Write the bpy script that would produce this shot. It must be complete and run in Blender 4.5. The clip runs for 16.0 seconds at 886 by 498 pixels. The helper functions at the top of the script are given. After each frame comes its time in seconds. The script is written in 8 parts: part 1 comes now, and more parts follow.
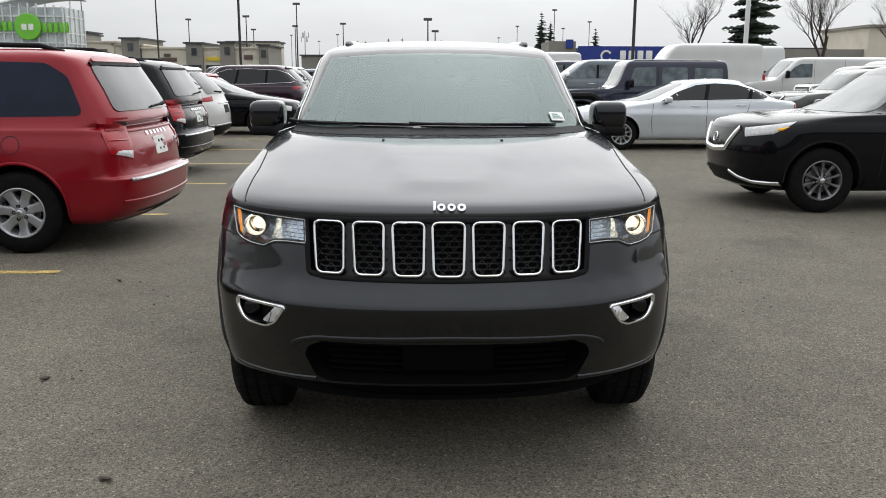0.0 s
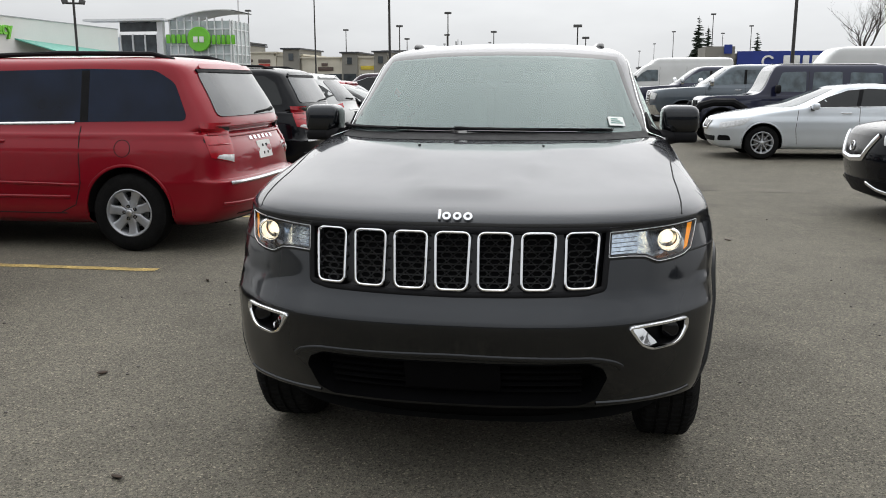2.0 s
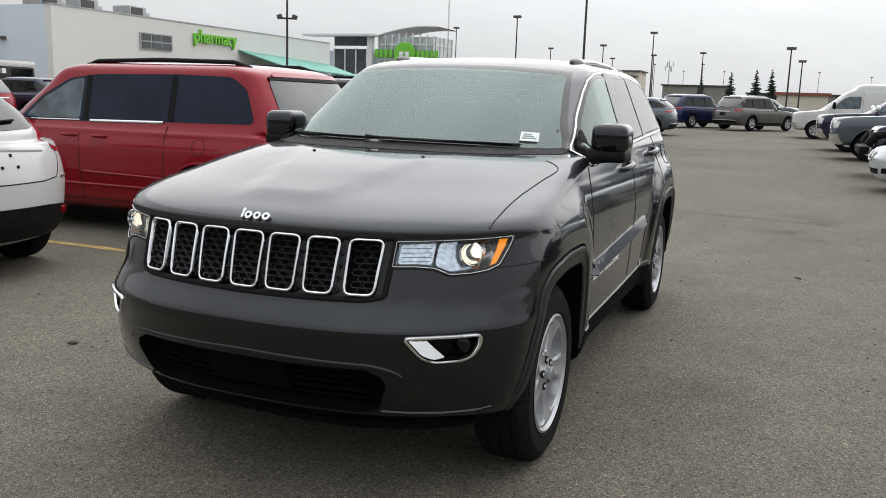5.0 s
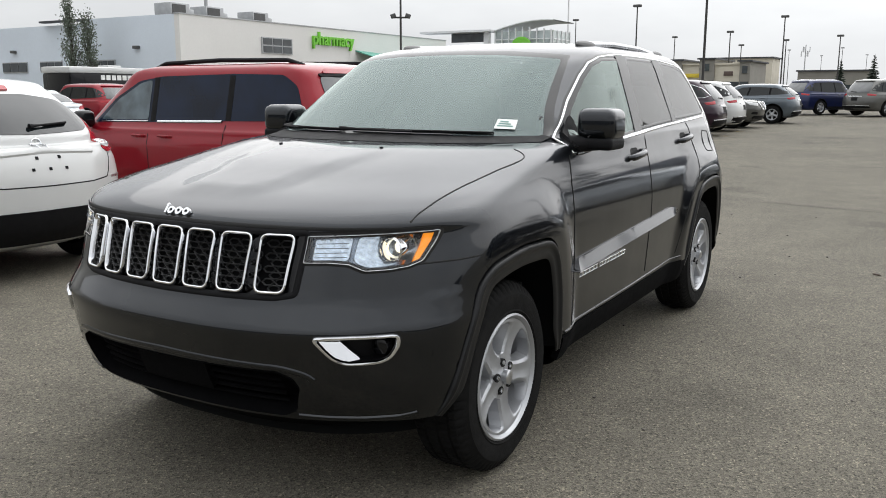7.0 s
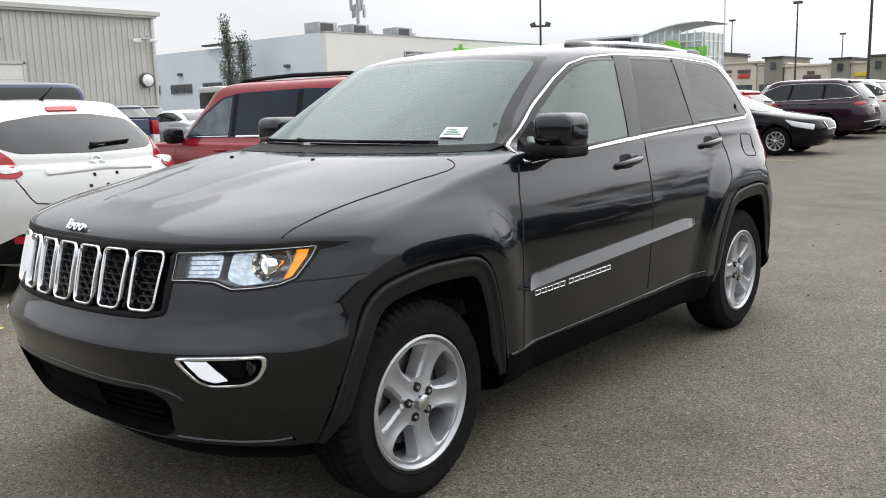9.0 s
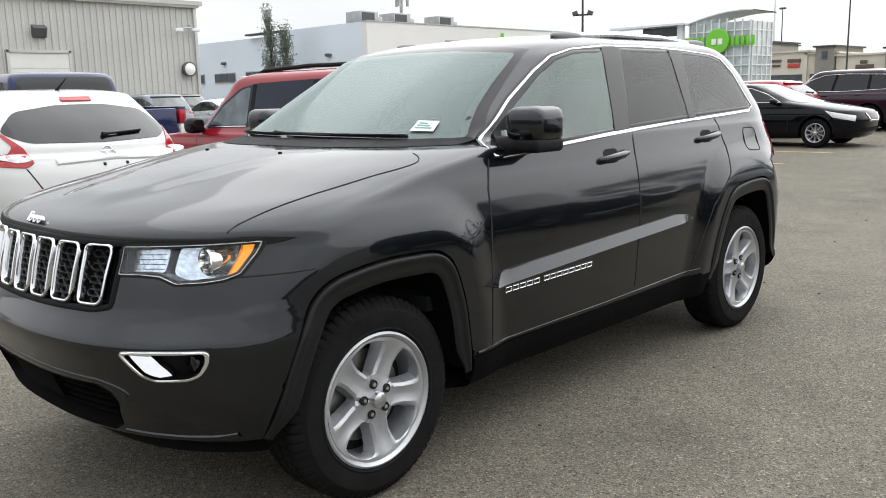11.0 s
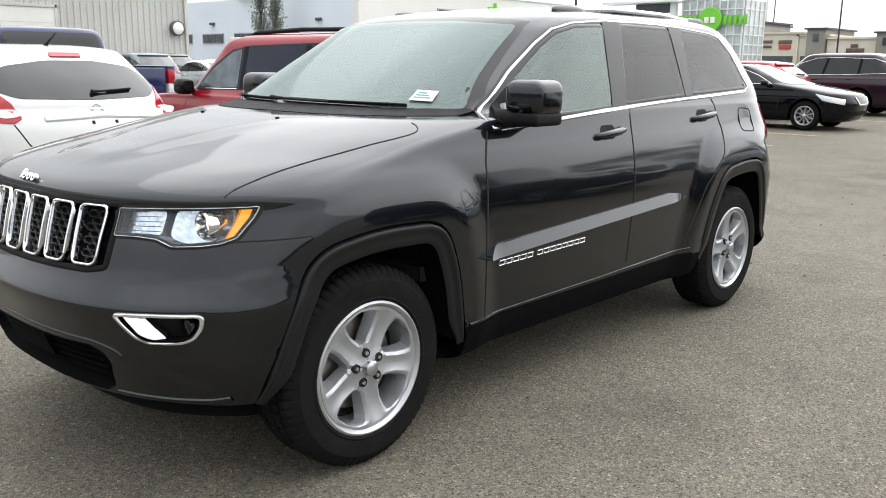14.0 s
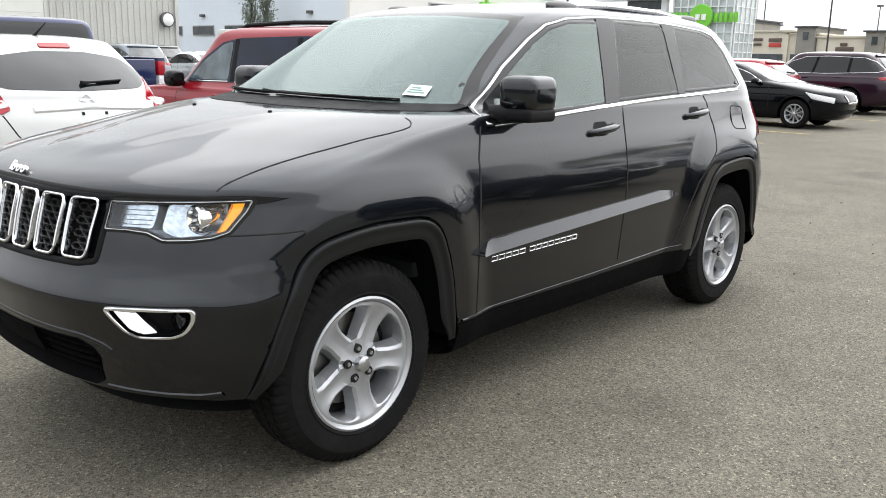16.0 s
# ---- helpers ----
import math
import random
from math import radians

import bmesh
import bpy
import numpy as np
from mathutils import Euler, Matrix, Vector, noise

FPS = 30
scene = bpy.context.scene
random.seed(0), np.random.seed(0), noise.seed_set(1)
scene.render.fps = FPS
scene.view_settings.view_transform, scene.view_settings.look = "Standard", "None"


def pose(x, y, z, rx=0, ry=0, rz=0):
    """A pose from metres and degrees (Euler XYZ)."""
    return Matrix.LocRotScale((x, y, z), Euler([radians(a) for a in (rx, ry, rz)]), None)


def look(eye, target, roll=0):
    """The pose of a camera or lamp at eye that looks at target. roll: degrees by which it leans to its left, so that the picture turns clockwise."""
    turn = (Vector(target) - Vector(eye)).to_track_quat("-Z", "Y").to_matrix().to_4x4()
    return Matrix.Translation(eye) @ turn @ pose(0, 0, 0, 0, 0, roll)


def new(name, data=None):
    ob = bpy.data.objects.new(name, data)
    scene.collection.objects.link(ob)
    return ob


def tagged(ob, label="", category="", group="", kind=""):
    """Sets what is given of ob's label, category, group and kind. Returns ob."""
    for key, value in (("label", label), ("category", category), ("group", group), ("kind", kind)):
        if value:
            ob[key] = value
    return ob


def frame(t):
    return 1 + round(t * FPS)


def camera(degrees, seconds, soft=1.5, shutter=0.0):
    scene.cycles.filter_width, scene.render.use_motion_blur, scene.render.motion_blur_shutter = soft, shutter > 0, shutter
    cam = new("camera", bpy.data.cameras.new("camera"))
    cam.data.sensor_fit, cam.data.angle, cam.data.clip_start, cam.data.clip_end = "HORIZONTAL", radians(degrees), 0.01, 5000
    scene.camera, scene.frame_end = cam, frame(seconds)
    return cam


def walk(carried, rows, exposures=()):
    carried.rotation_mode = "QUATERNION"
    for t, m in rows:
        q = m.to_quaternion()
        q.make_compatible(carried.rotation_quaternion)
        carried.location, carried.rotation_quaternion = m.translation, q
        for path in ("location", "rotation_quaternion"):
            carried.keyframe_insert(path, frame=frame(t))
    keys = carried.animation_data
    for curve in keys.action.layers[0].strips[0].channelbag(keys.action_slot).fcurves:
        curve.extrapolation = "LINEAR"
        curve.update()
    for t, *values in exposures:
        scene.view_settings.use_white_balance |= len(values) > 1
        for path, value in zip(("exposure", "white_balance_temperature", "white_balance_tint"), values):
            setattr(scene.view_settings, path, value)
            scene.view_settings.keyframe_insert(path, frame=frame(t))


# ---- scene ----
cam = camera(55.3, 16.0, 0.95)
PATH = [
    (0, (-0.102, -2.902, 1.511), (-0.049, -0.943, 1.11), 0.2),
    (0.5, (-0.006, -2.897, 1.505), (-0.022, -0.934, 1.125), 0.6),
    (1, (0.098, -2.819, 1.491), (0.097, -0.859, 1.09), -0.8),
    (1.5, (0.216, -2.705, 1.482), (0.062, -0.741, 1.138), -0.2),
    (2, (0.392, -2.698, 1.488), (0.098, -0.757, 1.104), -0.1),
    (2.5, (0.603, -2.724, 1.495), (0.283, -0.789, 1.102), -0.2),
    (3, (0.791, -2.609, 1.466), (0.335, -0.696, 1.099), -0.3),
    (3.2, (0.885, -2.571, 1.478), (0.458, -0.653, 1.106), -1.2),
    (5.3, (1.855, -2.311, 1.471), (1.053, -0.512, 1.127), 0.7),
    (5.5, (1.911, -2.262, 1.46), (1.091, -0.477, 1.083), -1.1),
    (6, (2.023, -2.132, 1.446), (1.138, -0.369, 1.12), -0.6),
    (6.5, (2.116, -2.018, 1.452), (1.189, -0.277, 1.121), -2.0),
    (7, (2.286, -1.894, 1.448), (1.284, -0.202, 1.083), 0.1),
    (7.5, (2.404, -1.709, 1.441), (1.342, -0.045, 1.116), -1.2),
    (8, (2.54, -1.507, 1.426), (1.392, 0.087, 1.05), -2.4),
    (8.5, (2.741, -1.37, 1.437), (1.4, 0.068, 1.073), -0.4),
    (9, (2.891, -1.22, 1.426), (1.595, 0.266, 1.088), -1.6),
    (9.2, (2.922, -1.147, 1.403), (1.61, 0.333, 1.106), -1.5),
    (11.3, (3.084, -0.979, 1.436), (1.693, 0.409, 1.063), -1.3),
    (11.5, (3.083, -0.983, 1.435), (1.673, 0.386, 1.062), -1.3),
    (12, (3.073, -0.983, 1.435), (1.698, 0.411, 1.028), -0.3),
    (12.5, (3.08, -0.989, 1.432), (1.683, 0.392, 1.057), -0.6),
    (13, (3.073, -0.998, 1.438), (1.715, 0.422, 1.066), 0.2),
    (13.5, (3.052, -1.009, 1.446), (1.717, 0.421, 1.033), 0.3),
    (14, (3.049, -1.008, 1.438), (1.717, 0.421, 1.009), 0.6),
    (14.5, (3.032, -1.003, 1.434), (1.731, 0.448, 0.987), 1.3),
    (15, (3.039, -1.014, 1.443), (1.737, 0.446, 1.025), 1.2),
    (15.5, (3.046, -1.017, 1.437), (1.725, 0.428, 1.026), 0.7),
    (16, (3.035, -1.01, 1.44), (1.723, 0.434, 0.999), 1.2),
]
walk(cam, [(t, look(eye, target, roll)) for t, eye, target, roll in PATH],
     exposures=[(0, -0.11), (0.5, -0.03), (1, -0.04), (1.5, -0.08), (2, -0.12), (2.5, 0.06), (3, 0.05), (5.5, -0.10), (6, -0.08), (6.5, -0.04),
                (7, 0.05), (7.5, 0.2), (8, 0.02), (8.5, 0.16), (9, 0.26), (11.5, 0.40), (12, 0.42), (12.5, 0.53), (13, 0.58), (13.5, 0.58),
                (14, 0.62), (14.5, 0.68), (15, 0.72), (15.5, 0.70), (16, 0.64)])
from mathutils.bvhtree import BVHTree


# ---- world, sun, exposure ----
SUN_WAY = Vector((0.10, 0.66, 0.745)).normalized()  # the veiled sun stands over the open lot
world = bpy.data.worlds.new("overcast_sky")
scene.world = world
world.use_nodes = True
wn, wl = world.node_tree.nodes, world.node_tree.links
wn.clear()
w_out = wn.new("ShaderNodeOutputWorld")
w_bg = wn.new("ShaderNodeBackground")
w_sky = wn.new("ShaderNodeTexSky")
w_sky.sky_type, w_sky.sun_disc = "NISHITA", False
w_sky.sun_elevation, w_sky.sun_rotation = radians(48), radians(8.6)
w_sky.air_density, w_sky.dust_density = 1.0, 3.0
w_bw = wn.new("ShaderNodeHueSaturation")
w_bw.inputs["Saturation"].default_value = 0.12
wl.new(w_sky.outputs[0], w_bw.inputs["Color"])
w_co = wn.new("ShaderNodeTexCoord")
w_map = wn.new("ShaderNodeMapping")
w_map.inputs["Scale"].default_value = (1.0, 1.0, 3.2)
wl.new(w_co.outputs["Generated"], w_map.inputs[0])
w_no = wn.new("ShaderNodeTexNoise")
w_no.inputs["Scale"].default_value, w_no.inputs["Detail"].default_value = 1.7, 6
w_no.inputs["Roughness"].default_value = 0.55
wl.new(w_map.outputs[0], w_no.inputs["Vector"])
w_ramp = wn.new("ShaderNodeValToRGB")
w_ramp.color_ramp.elements[0].position, w_ramp.color_ramp.elements[1].position = 0.32, 0.68
w_ramp.color_ramp.elements[0].color = (6.05, 6.2, 6.4, 1)
w_ramp.color_ramp.elements[1].color = (8.3, 8.5, 8.65, 1)
wl.new(w_no.outputs[0], w_ramp.inputs[0])
w_mix = wn.new("ShaderNodeMix")
w_mix.data_type = "RGBA"
w_mix.inputs[0].default_value = 0.88
wl.new(w_bw.outputs[0], w_mix.inputs[6])
wl.new(w_ramp.outputs[0], w_mix.inputs[7])
w_sep = wn.new("ShaderNodeSeparateXYZ")
wl.new(w_co.outputs["Generated"], w_sep.inputs[0])
w_up = wn.new("ShaderNodeMapRange")
w_up.inputs[1].default_value, w_up.inputs[2].default_value = 0.0, 1.0
w_up.inputs[3].default_value, w_up.inputs[4].default_value = 0.92, 2.2
wl.new(w_sep.outputs[2], w_up.inputs[0])
w_cie = wn.new("ShaderNodeVectorMath")
w_cie.operation = "MULTIPLY"
wl.new(w_mix.outputs[2], w_cie.inputs[0])
wl.new(w_up.outputs[0], w_cie.inputs[1])
w_dot = wn.new("ShaderNodeVectorMath")
w_dot.operation = "DOT_PRODUCT"
w_dot.inputs[1].default_value = SUN_WAY
wl.new(w_co.outputs["Generated"], w_dot.inputs[0])
w_pos = wn.new("ShaderNodeMath")
w_pos.operation, w_pos.inputs[1].default_value = "MAXIMUM", 0.0
wl.new(w_dot.outputs["Value"], w_pos.inputs[0])
w_pow = wn.new("ShaderNodeMath")
w_pow.operation, w_pow.inputs[1].default_value = "POWER", 3.0
wl.new(w_pos.outputs[0], w_pow.inputs[0])
w_glow = wn.new("ShaderNodeMath")
w_glow.operation, w_glow.inputs[1].default_value, w_glow.inputs[2].default_value = "MULTIPLY_ADD", 0.6, 1.0
wl.new(w_pow.outputs[0], w_glow.inputs[0])
w_veil = wn.new("ShaderNodeVectorMath")
w_veil.operation = "MULTIPLY"
wl.new(w_cie.outputs[0], w_veil.inputs[0])
wl.new(w_glow.outputs[0], w_veil.inputs[1])
wl.new(w_veil.outputs[0], w_bg.inputs[0])
w_bg.inputs[1].default_value = 0.101
wl.new(w_bg.outputs[0], w_out.inputs[0])

sun = new("sun", bpy.data.lights.new("sun", "SUN"))
sun.data.energy, sun.data.angle, sun.data.color = 1.3, radians(120), (1.0, 0.97, 0.94)
sun.matrix_world = look(SUN_WAY * 20, (0, 0, 0))


# ---- materials ----
def mat(name, color, rough=0.5, metal=0.0, coat=0.0, vary=0.12, scale=3.0, fine=0.0, fine_scale=120.0, bump=0.0, bump_scale=200.0, spec=0.5, emit=0.0, alpha=1.0):
    m = bpy.data.materials.new(name)
    m.use_nodes = True
    nt = m.node_tree
    b = nt.nodes["Principled BSDF"]
    b.inputs["Roughness"].default_value = rough
    b.inputs["Metallic"].default_value = metal
    b.inputs["Coat Weight"].default_value = coat
    b.inputs["Coat Roughness"].default_value = 0.04
    b.inputs["Specular IOR Level"].default_value = spec
    b.inputs["Base Color"].default_value = (*color, 1)
    co = nt.nodes.new("ShaderNodeTexCoord")
    col = None
    for amount, sc in ((vary, scale), (fine, fine_scale)):
        if not amount:
            continue
        n = nt.nodes.new("ShaderNodeTexNoise")
        n.inputs["Scale"].default_value, n.inputs["Detail"].default_value = sc, 5
        nt.links.new(co.outputs["Object"], n.inputs["Vector"])
        r = nt.nodes.new("ShaderNodeMapRange")
        r.inputs[1].default_value, r.inputs[2].default_value = 0.3, 0.7
        r.inputs[3].default_value, r.inputs[4].default_value = 1 - amount, 1 + amount
        nt.links.new(n.outputs[0], r.inputs[0])
        v = nt.nodes.new("ShaderNodeVectorMath")
        v.operation = "MULTIPLY"
        if col is None:
            v.inputs[0].default_value = color
        else:
            nt.links.new(col, v.inputs[0])
        nt.links.new(r.outputs[0], v.inputs[1])
        col = v.outputs[0]
    if col is not None:
        nt.links.new(col, b.inputs["Base Color"])
        n = nt.nodes.new("ShaderNodeTexNoise")
        n.inputs["Scale"].default_value = scale * 2.3
        n.inputs["Detail"].default_value = 4
        nt.links.new(co.outputs["Object"], n.inputs["Vector"])
        r = nt.nodes.new("ShaderNodeMapRange")
        r.inputs[3].default_value, r.inputs[4].default_value = rough * 0.8, min(1, rough * 1.25)
        nt.links.new(n.outputs[0], r.inputs[0])
        nt.links.new(r.outputs[0], b.inputs["Roughness"])
    if bump:
        n = nt.nodes.new("ShaderNodeTexNoise")
        n.inputs["Scale"].default_value, n.inputs["Detail"].default_value = bump_scale, 3
        nt.links.new(co.outputs["Object"], n.inputs["Vector"])
        k = nt.nodes.new("ShaderNodeBump")
        k.inputs["Strength"].default_value, k.inputs["Distance"].default_value = bump, 0.01
        nt.links.new(n.outputs[0], k.inputs["Height"])
        nt.links.new(k.outputs[0], b.inputs["Normal"])
    if emit:
        b.inputs["Emission Color"].default_value = (*color, 1)
        b.inputs["Emission Strength"].default_value = emit
    return m


def pane(name, tint, gloss=1.55, rough=0.0, sheen=(1, 1, 1)):
    """A thin glass pane: clear tinted glass under a Fresnel gloss."""
    m = bpy.data.materials.new(name)
    m.use_nodes = True
    nt = m.node_tree
    nt.nodes.clear()
    out = nt.nodes.new("ShaderNodeOutputMaterial")
    tr = nt.nodes.new("ShaderNodeBsdfTransparent")
    tr.inputs[0].default_value = (*tint, 1)
    gl = nt.nodes.new("ShaderNodeBsdfGlossy")
    gl.inputs["Roughness"].default_value = rough
    gl.inputs["Color"].default_value = (*sheen, 1)
    fr = nt.nodes.new("ShaderNodeFresnel")
    fr.inputs["IOR"].default_value = gloss
    mx = nt.nodes.new("ShaderNodeMixShader")
    for a, b in ((fr.outputs[0], mx.inputs[0]), (tr.outputs[0], mx.inputs[1]), (gl.outputs[0], mx.inputs[2]), (mx.outputs[0], out.inputs[0])):
        nt.links.new(a, b)
    return m


def filmed(m, color, amount):
    """Mixes an even diffuse colour into a pane, behind its gloss."""
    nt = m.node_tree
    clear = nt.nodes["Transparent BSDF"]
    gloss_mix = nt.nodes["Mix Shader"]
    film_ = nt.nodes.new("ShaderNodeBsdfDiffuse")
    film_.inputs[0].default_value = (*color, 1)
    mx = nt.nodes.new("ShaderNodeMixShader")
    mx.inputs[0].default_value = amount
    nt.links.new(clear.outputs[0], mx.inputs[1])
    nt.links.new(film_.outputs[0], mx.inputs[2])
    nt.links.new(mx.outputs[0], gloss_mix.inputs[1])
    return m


def paint(name, color, metal=0.35, rough=0.32, vary=0.05, gloss=1.5):
    m = mat(name, color, rough, metal, coat=1.0, vary=vary, scale=1.4, spec=0.2)
    m.node_tree.nodes["Principled BSDF"].inputs["Coat IOR"].default_value = gloss
    return m


M_GREY = paint("granite_metallic_paint", (0.0070, 0.0092, 0.0128), 0.98, 0.34, 0.05, 1.53)
M_GREY.node_tree.nodes["Principled BSDF"].inputs["Coat Roughness"].default_value = 0.06
M_GREY.node_tree.nodes["Principled BSDF"].inputs["Specular Tint"].default_value = (0.72, 0.72, 0.74, 1)
M_RED = paint("red_metallic_paint", (0.245, 0.004, 0.013), 0.12, 0.32, 0.05, 1.33)
M_WHITE = paint("white_paint", (0.57, 0.575, 0.57), 0.0, 0.35)
M_BLACK = paint("black_paint", (0.0025, 0.003, 0.005), 0.1, 0.3, 0.05, 1.32)
M_BLACK.node_tree.nodes["Principled BSDF"].inputs["Specular IOR Level"].default_value = 0.03
M_SILVER = paint("silver_paint", (0.62, 0.66, 0.70), 0.45, 0.34)
M_NAVY = paint("navy_paint", (0.010, 0.012, 0.035), 0.3, 0.3)
M_BLUE = paint("blue_paint", (0.007, 0.013, 0.060), 0.35, 0.3, 0.05, 1.42)
M_PLUM = paint("dark_plum_paint", (0.020, 0.006, 0.016), 0.3, 0.3, 0.05, 1.4)
M_STEEL = paint("steel_grey_paint", (0.095, 0.115, 0.135), 0.5, 0.32)
M_TAUPE = paint("grey_paint", (0.085, 0.085, 0.08), 0.5, 0.32)
M_CHROME = mat("chrome", (0.82, 0.83, 0.85), 0.06, 1.0, vary=0.04, scale=8)
M_SATIN = mat("satin_metal", (0.62, 0.63, 0.65), 0.28, 1.0, vary=0.06, scale=10)
M_ALLOY = mat("silver_alloy", (0.40, 0.41, 0.43), 0.40, 0.65, coat=0.3, vary=0.08, scale=9)
M_ALLOY_MID = mat("machined_dark_alloy", (0.17, 0.17, 0.18), 0.3, 0.75, coat=0.4, vary=0.1, scale=9)
M_PLASTIC = mat("black_plastic", (0.005, 0.005, 0.006), 0.6, vary=0.15, scale=9, bump=0.12, bump_scale=500, spec=0.16)
M_TRIM = mat("dark_grey_moulded_plastic", (0.018, 0.018, 0.019), 0.42, vary=0.12, scale=7, bump=0.08, bump_scale=600)
# Body-coloured flares made darker than the body: their shade is in the colour.
M_FLARE = mat("shaded_flare", (0.007, 0.0075, 0.0085), 0.34, vary=0.12, scale=7, spec=0.3)
M_GLOSSBLACK = mat("gloss_black", (0.005, 0.005, 0.006), 0.14, vary=0.1, spec=0.35)
# Blacker than black_plastic: shade of recesses and undersides is put into the colour.
M_VOID = mat("unlit_black_mesh", (0.0025, 0.0025, 0.003), 0.9, vary=0.2, scale=12, spec=0.06)
M_SEAM = mat("panel_gap", (0.004, 0.004, 0.004), 0.8, vary=0.0)
M_RUBBER = mat("tyre_rubber", (0.007, 0.007, 0.007), 0.82, vary=0.25, scale=12, fine=0.2, fine_scale=90, bump=0.15, bump_scale=160, spec=0.12)
M_WELL = mat("wheel_well", (0.004, 0.004, 0.004), 0.9, vary=0.2)
M_DISC = mat("brake_steel", (0.25, 0.24, 0.23), 0.4, 0.9, vary=0.2, scale=20)
M_DARKGLASS = mat("tinted_glass", (0.006, 0.008, 0.009), 0.03, vary=0.1, scale=1.0, spec=0.5)
M_CABGLASS = mat("clear_door_glass", (0.075, 0.10, 0.115), 0.04, vary=0.55, scale=4.0, spec=0.6)
# Tinted side glass; its blue mottling stands in for mirrored surroundings.
M_VANGLASS = mat("privacy_glass", (0.004, 0.009, 0.024), 0.03, vary=0.5, scale=1.8, spec=0.24)
# Pale mottled base for the other cars' windscreens.
M_PALEGLASS = mat("pale_screen_glass", (0.10, 0.115, 0.115), 0.05, vary=0.25, scale=2.0, spec=0.8)
# Pale mottled base stands in for sky mirrored in the rear windows.
M_REARGLASS = mat("rear_glass", (0.055, 0.06, 0.064), 0.05, vary=0.45, scale=2.2, spec=0.8)
M_MIRROR_BACK = mat("dark_mirror_back", (0.012, 0.012, 0.013), 0.6, vary=0.1)
M_WS = filmed(pane("windscreen_glass", (0.74, 0.84, 0.82), 1.54, 0.085, (0.80, 0.90, 0.87)), (0.135, 0.170, 0.172), 0.55)
M_SIDEGLASS = pane("door_glass", (0.40, 0.48, 0.45), 1.75, 0.08, (0.88, 1.0, 0.96))
M_PRIVACY = pane("dark_door_glass", (0.20, 0.225, 0.225), 1.36, 0.02)
M_LENS = pane("clear_lens", (0.95, 0.97, 0.985), 1.62)
M_BUCKET = mat("lamp_bucket", (0.34, 0.39, 0.46), 0.20, 0.85, vary=0.25, scale=35)
M_REFLECTOR = mat("lamp_reflector", (0.74, 0.82, 0.92), 0.16, 0.85, vary=0.2, scale=60, bump=0.12, bump_scale=70)
M_AMBER_LIT = mat("lit_amber_marker", (1.0, 0.36, 0.01), 0.3, coat=0.1, vary=0.2, scale=45, emit=0.55)
M_AMBER = mat("amber_lens", (1.0, 0.47, 0.02), 0.3, coat=0.1, vary=0.2, scale=45)
M_REDLENS = mat("red_lens", (0.33, 0.005, 0.013), 0.2, coat=0.25, vary=0.2, scale=25)
M_CLEARLENS = mat("white_lens", (0.62, 0.63, 0.64), 0.12, coat=0.8, vary=0.2, scale=30)
M_LIT = mat("lit_bulb", (1.0, 0.85, 0.60), 0.4, vary=0.0, emit=1.7)
M_INTERIOR = mat("grey_interior", (0.03, 0.032, 0.033), 0.7, vary=0.15, scale=10)
M_CLOTH = mat("seat_cloth", (0.045, 0.045, 0.045), 0.9, vary=0.2, scale=30, bump=0.2)
M_PAPER = mat("sticker_paper", (0.72, 0.74, 0.72), 0.6, vary=0.05)
M_INK = mat("sticker_print", (0.15, 0.28, 0.25), 0.6, vary=0.05)
M_MIDGREY = mat("mid_grey_plastic", (0.14, 0.14, 0.14), 0.45, vary=0.1)
M_PLATE = mat("plate_blank", (0.7, 0.7, 0.68), 0.5, vary=0.08)


# ---- geometry helpers ----
def join(*geos):
    vs, fs = [], []
    for v, f in geos:
        k = len(vs)
        vs += [tuple(p) for p in v]
        fs += [tuple(i + k for i in q) for q in f]
    return vs, fs


def weld(geo, tol=4):
    """Joins corners that lie on one another."""
    seen, remap, vs = {}, [], []
    for p in geo[0]:
        key = tuple(round(q, tol) for q in p)
        if key not in seen:
            seen[key] = len(vs)
            vs.append(tuple(p))
        remap.append(seen[key])
    fs = []
    for f in geo[1]:
        q = [remap[i] for i in f]
        q = [v for n, v in enumerate(q) if v != q[n - 1]]
        if len(q) > 2:
            fs.append(tuple(q))
    return vs, fs


def xform(geo, m):
    return [tuple(m @ Vector(p)) for p in geo[0]], geo[1]


def mirrored(geo):
    return [(-p[0], p[1], p[2]) for p in geo[0]], [tuple(reversed(f)) for f in geo[1]]


def as_mesh(name, geo, material, sharp=38):
    me = bpy.data.meshes.new(name)
    me.from_pydata([tuple(p) for p in geo[0]], [], [tuple(f) for f in geo[1]])
    me.polygons.foreach_set("use_smooth", [True] * len(me.polygons))
    me.set_sharp_from_angle(angle=radians(sharp))
    if material:
        me.materials.append(material)
    me.update()
    return me


def part(name, geo, material, parent, label="", sharp=38):
    """Links a geometry (or a mesh already made) as one object under parent."""
    me = geo if isinstance(geo, bpy.types.Mesh) else as_mesh(name, geo, material, sharp)
    ob = new(name, me)
    ob.parent = parent
    if label:
        ob["label"] = label
    return ob


def thing(name, label, category, m=None, group="", kind="", geo=None, material=None, sharp=38):
    ob = new(name, as_mesh(name, geo, material, sharp) if geo else None)
    if m is not None:
        ob.matrix_world = m
    return tagged(ob, label, category, group, kind)


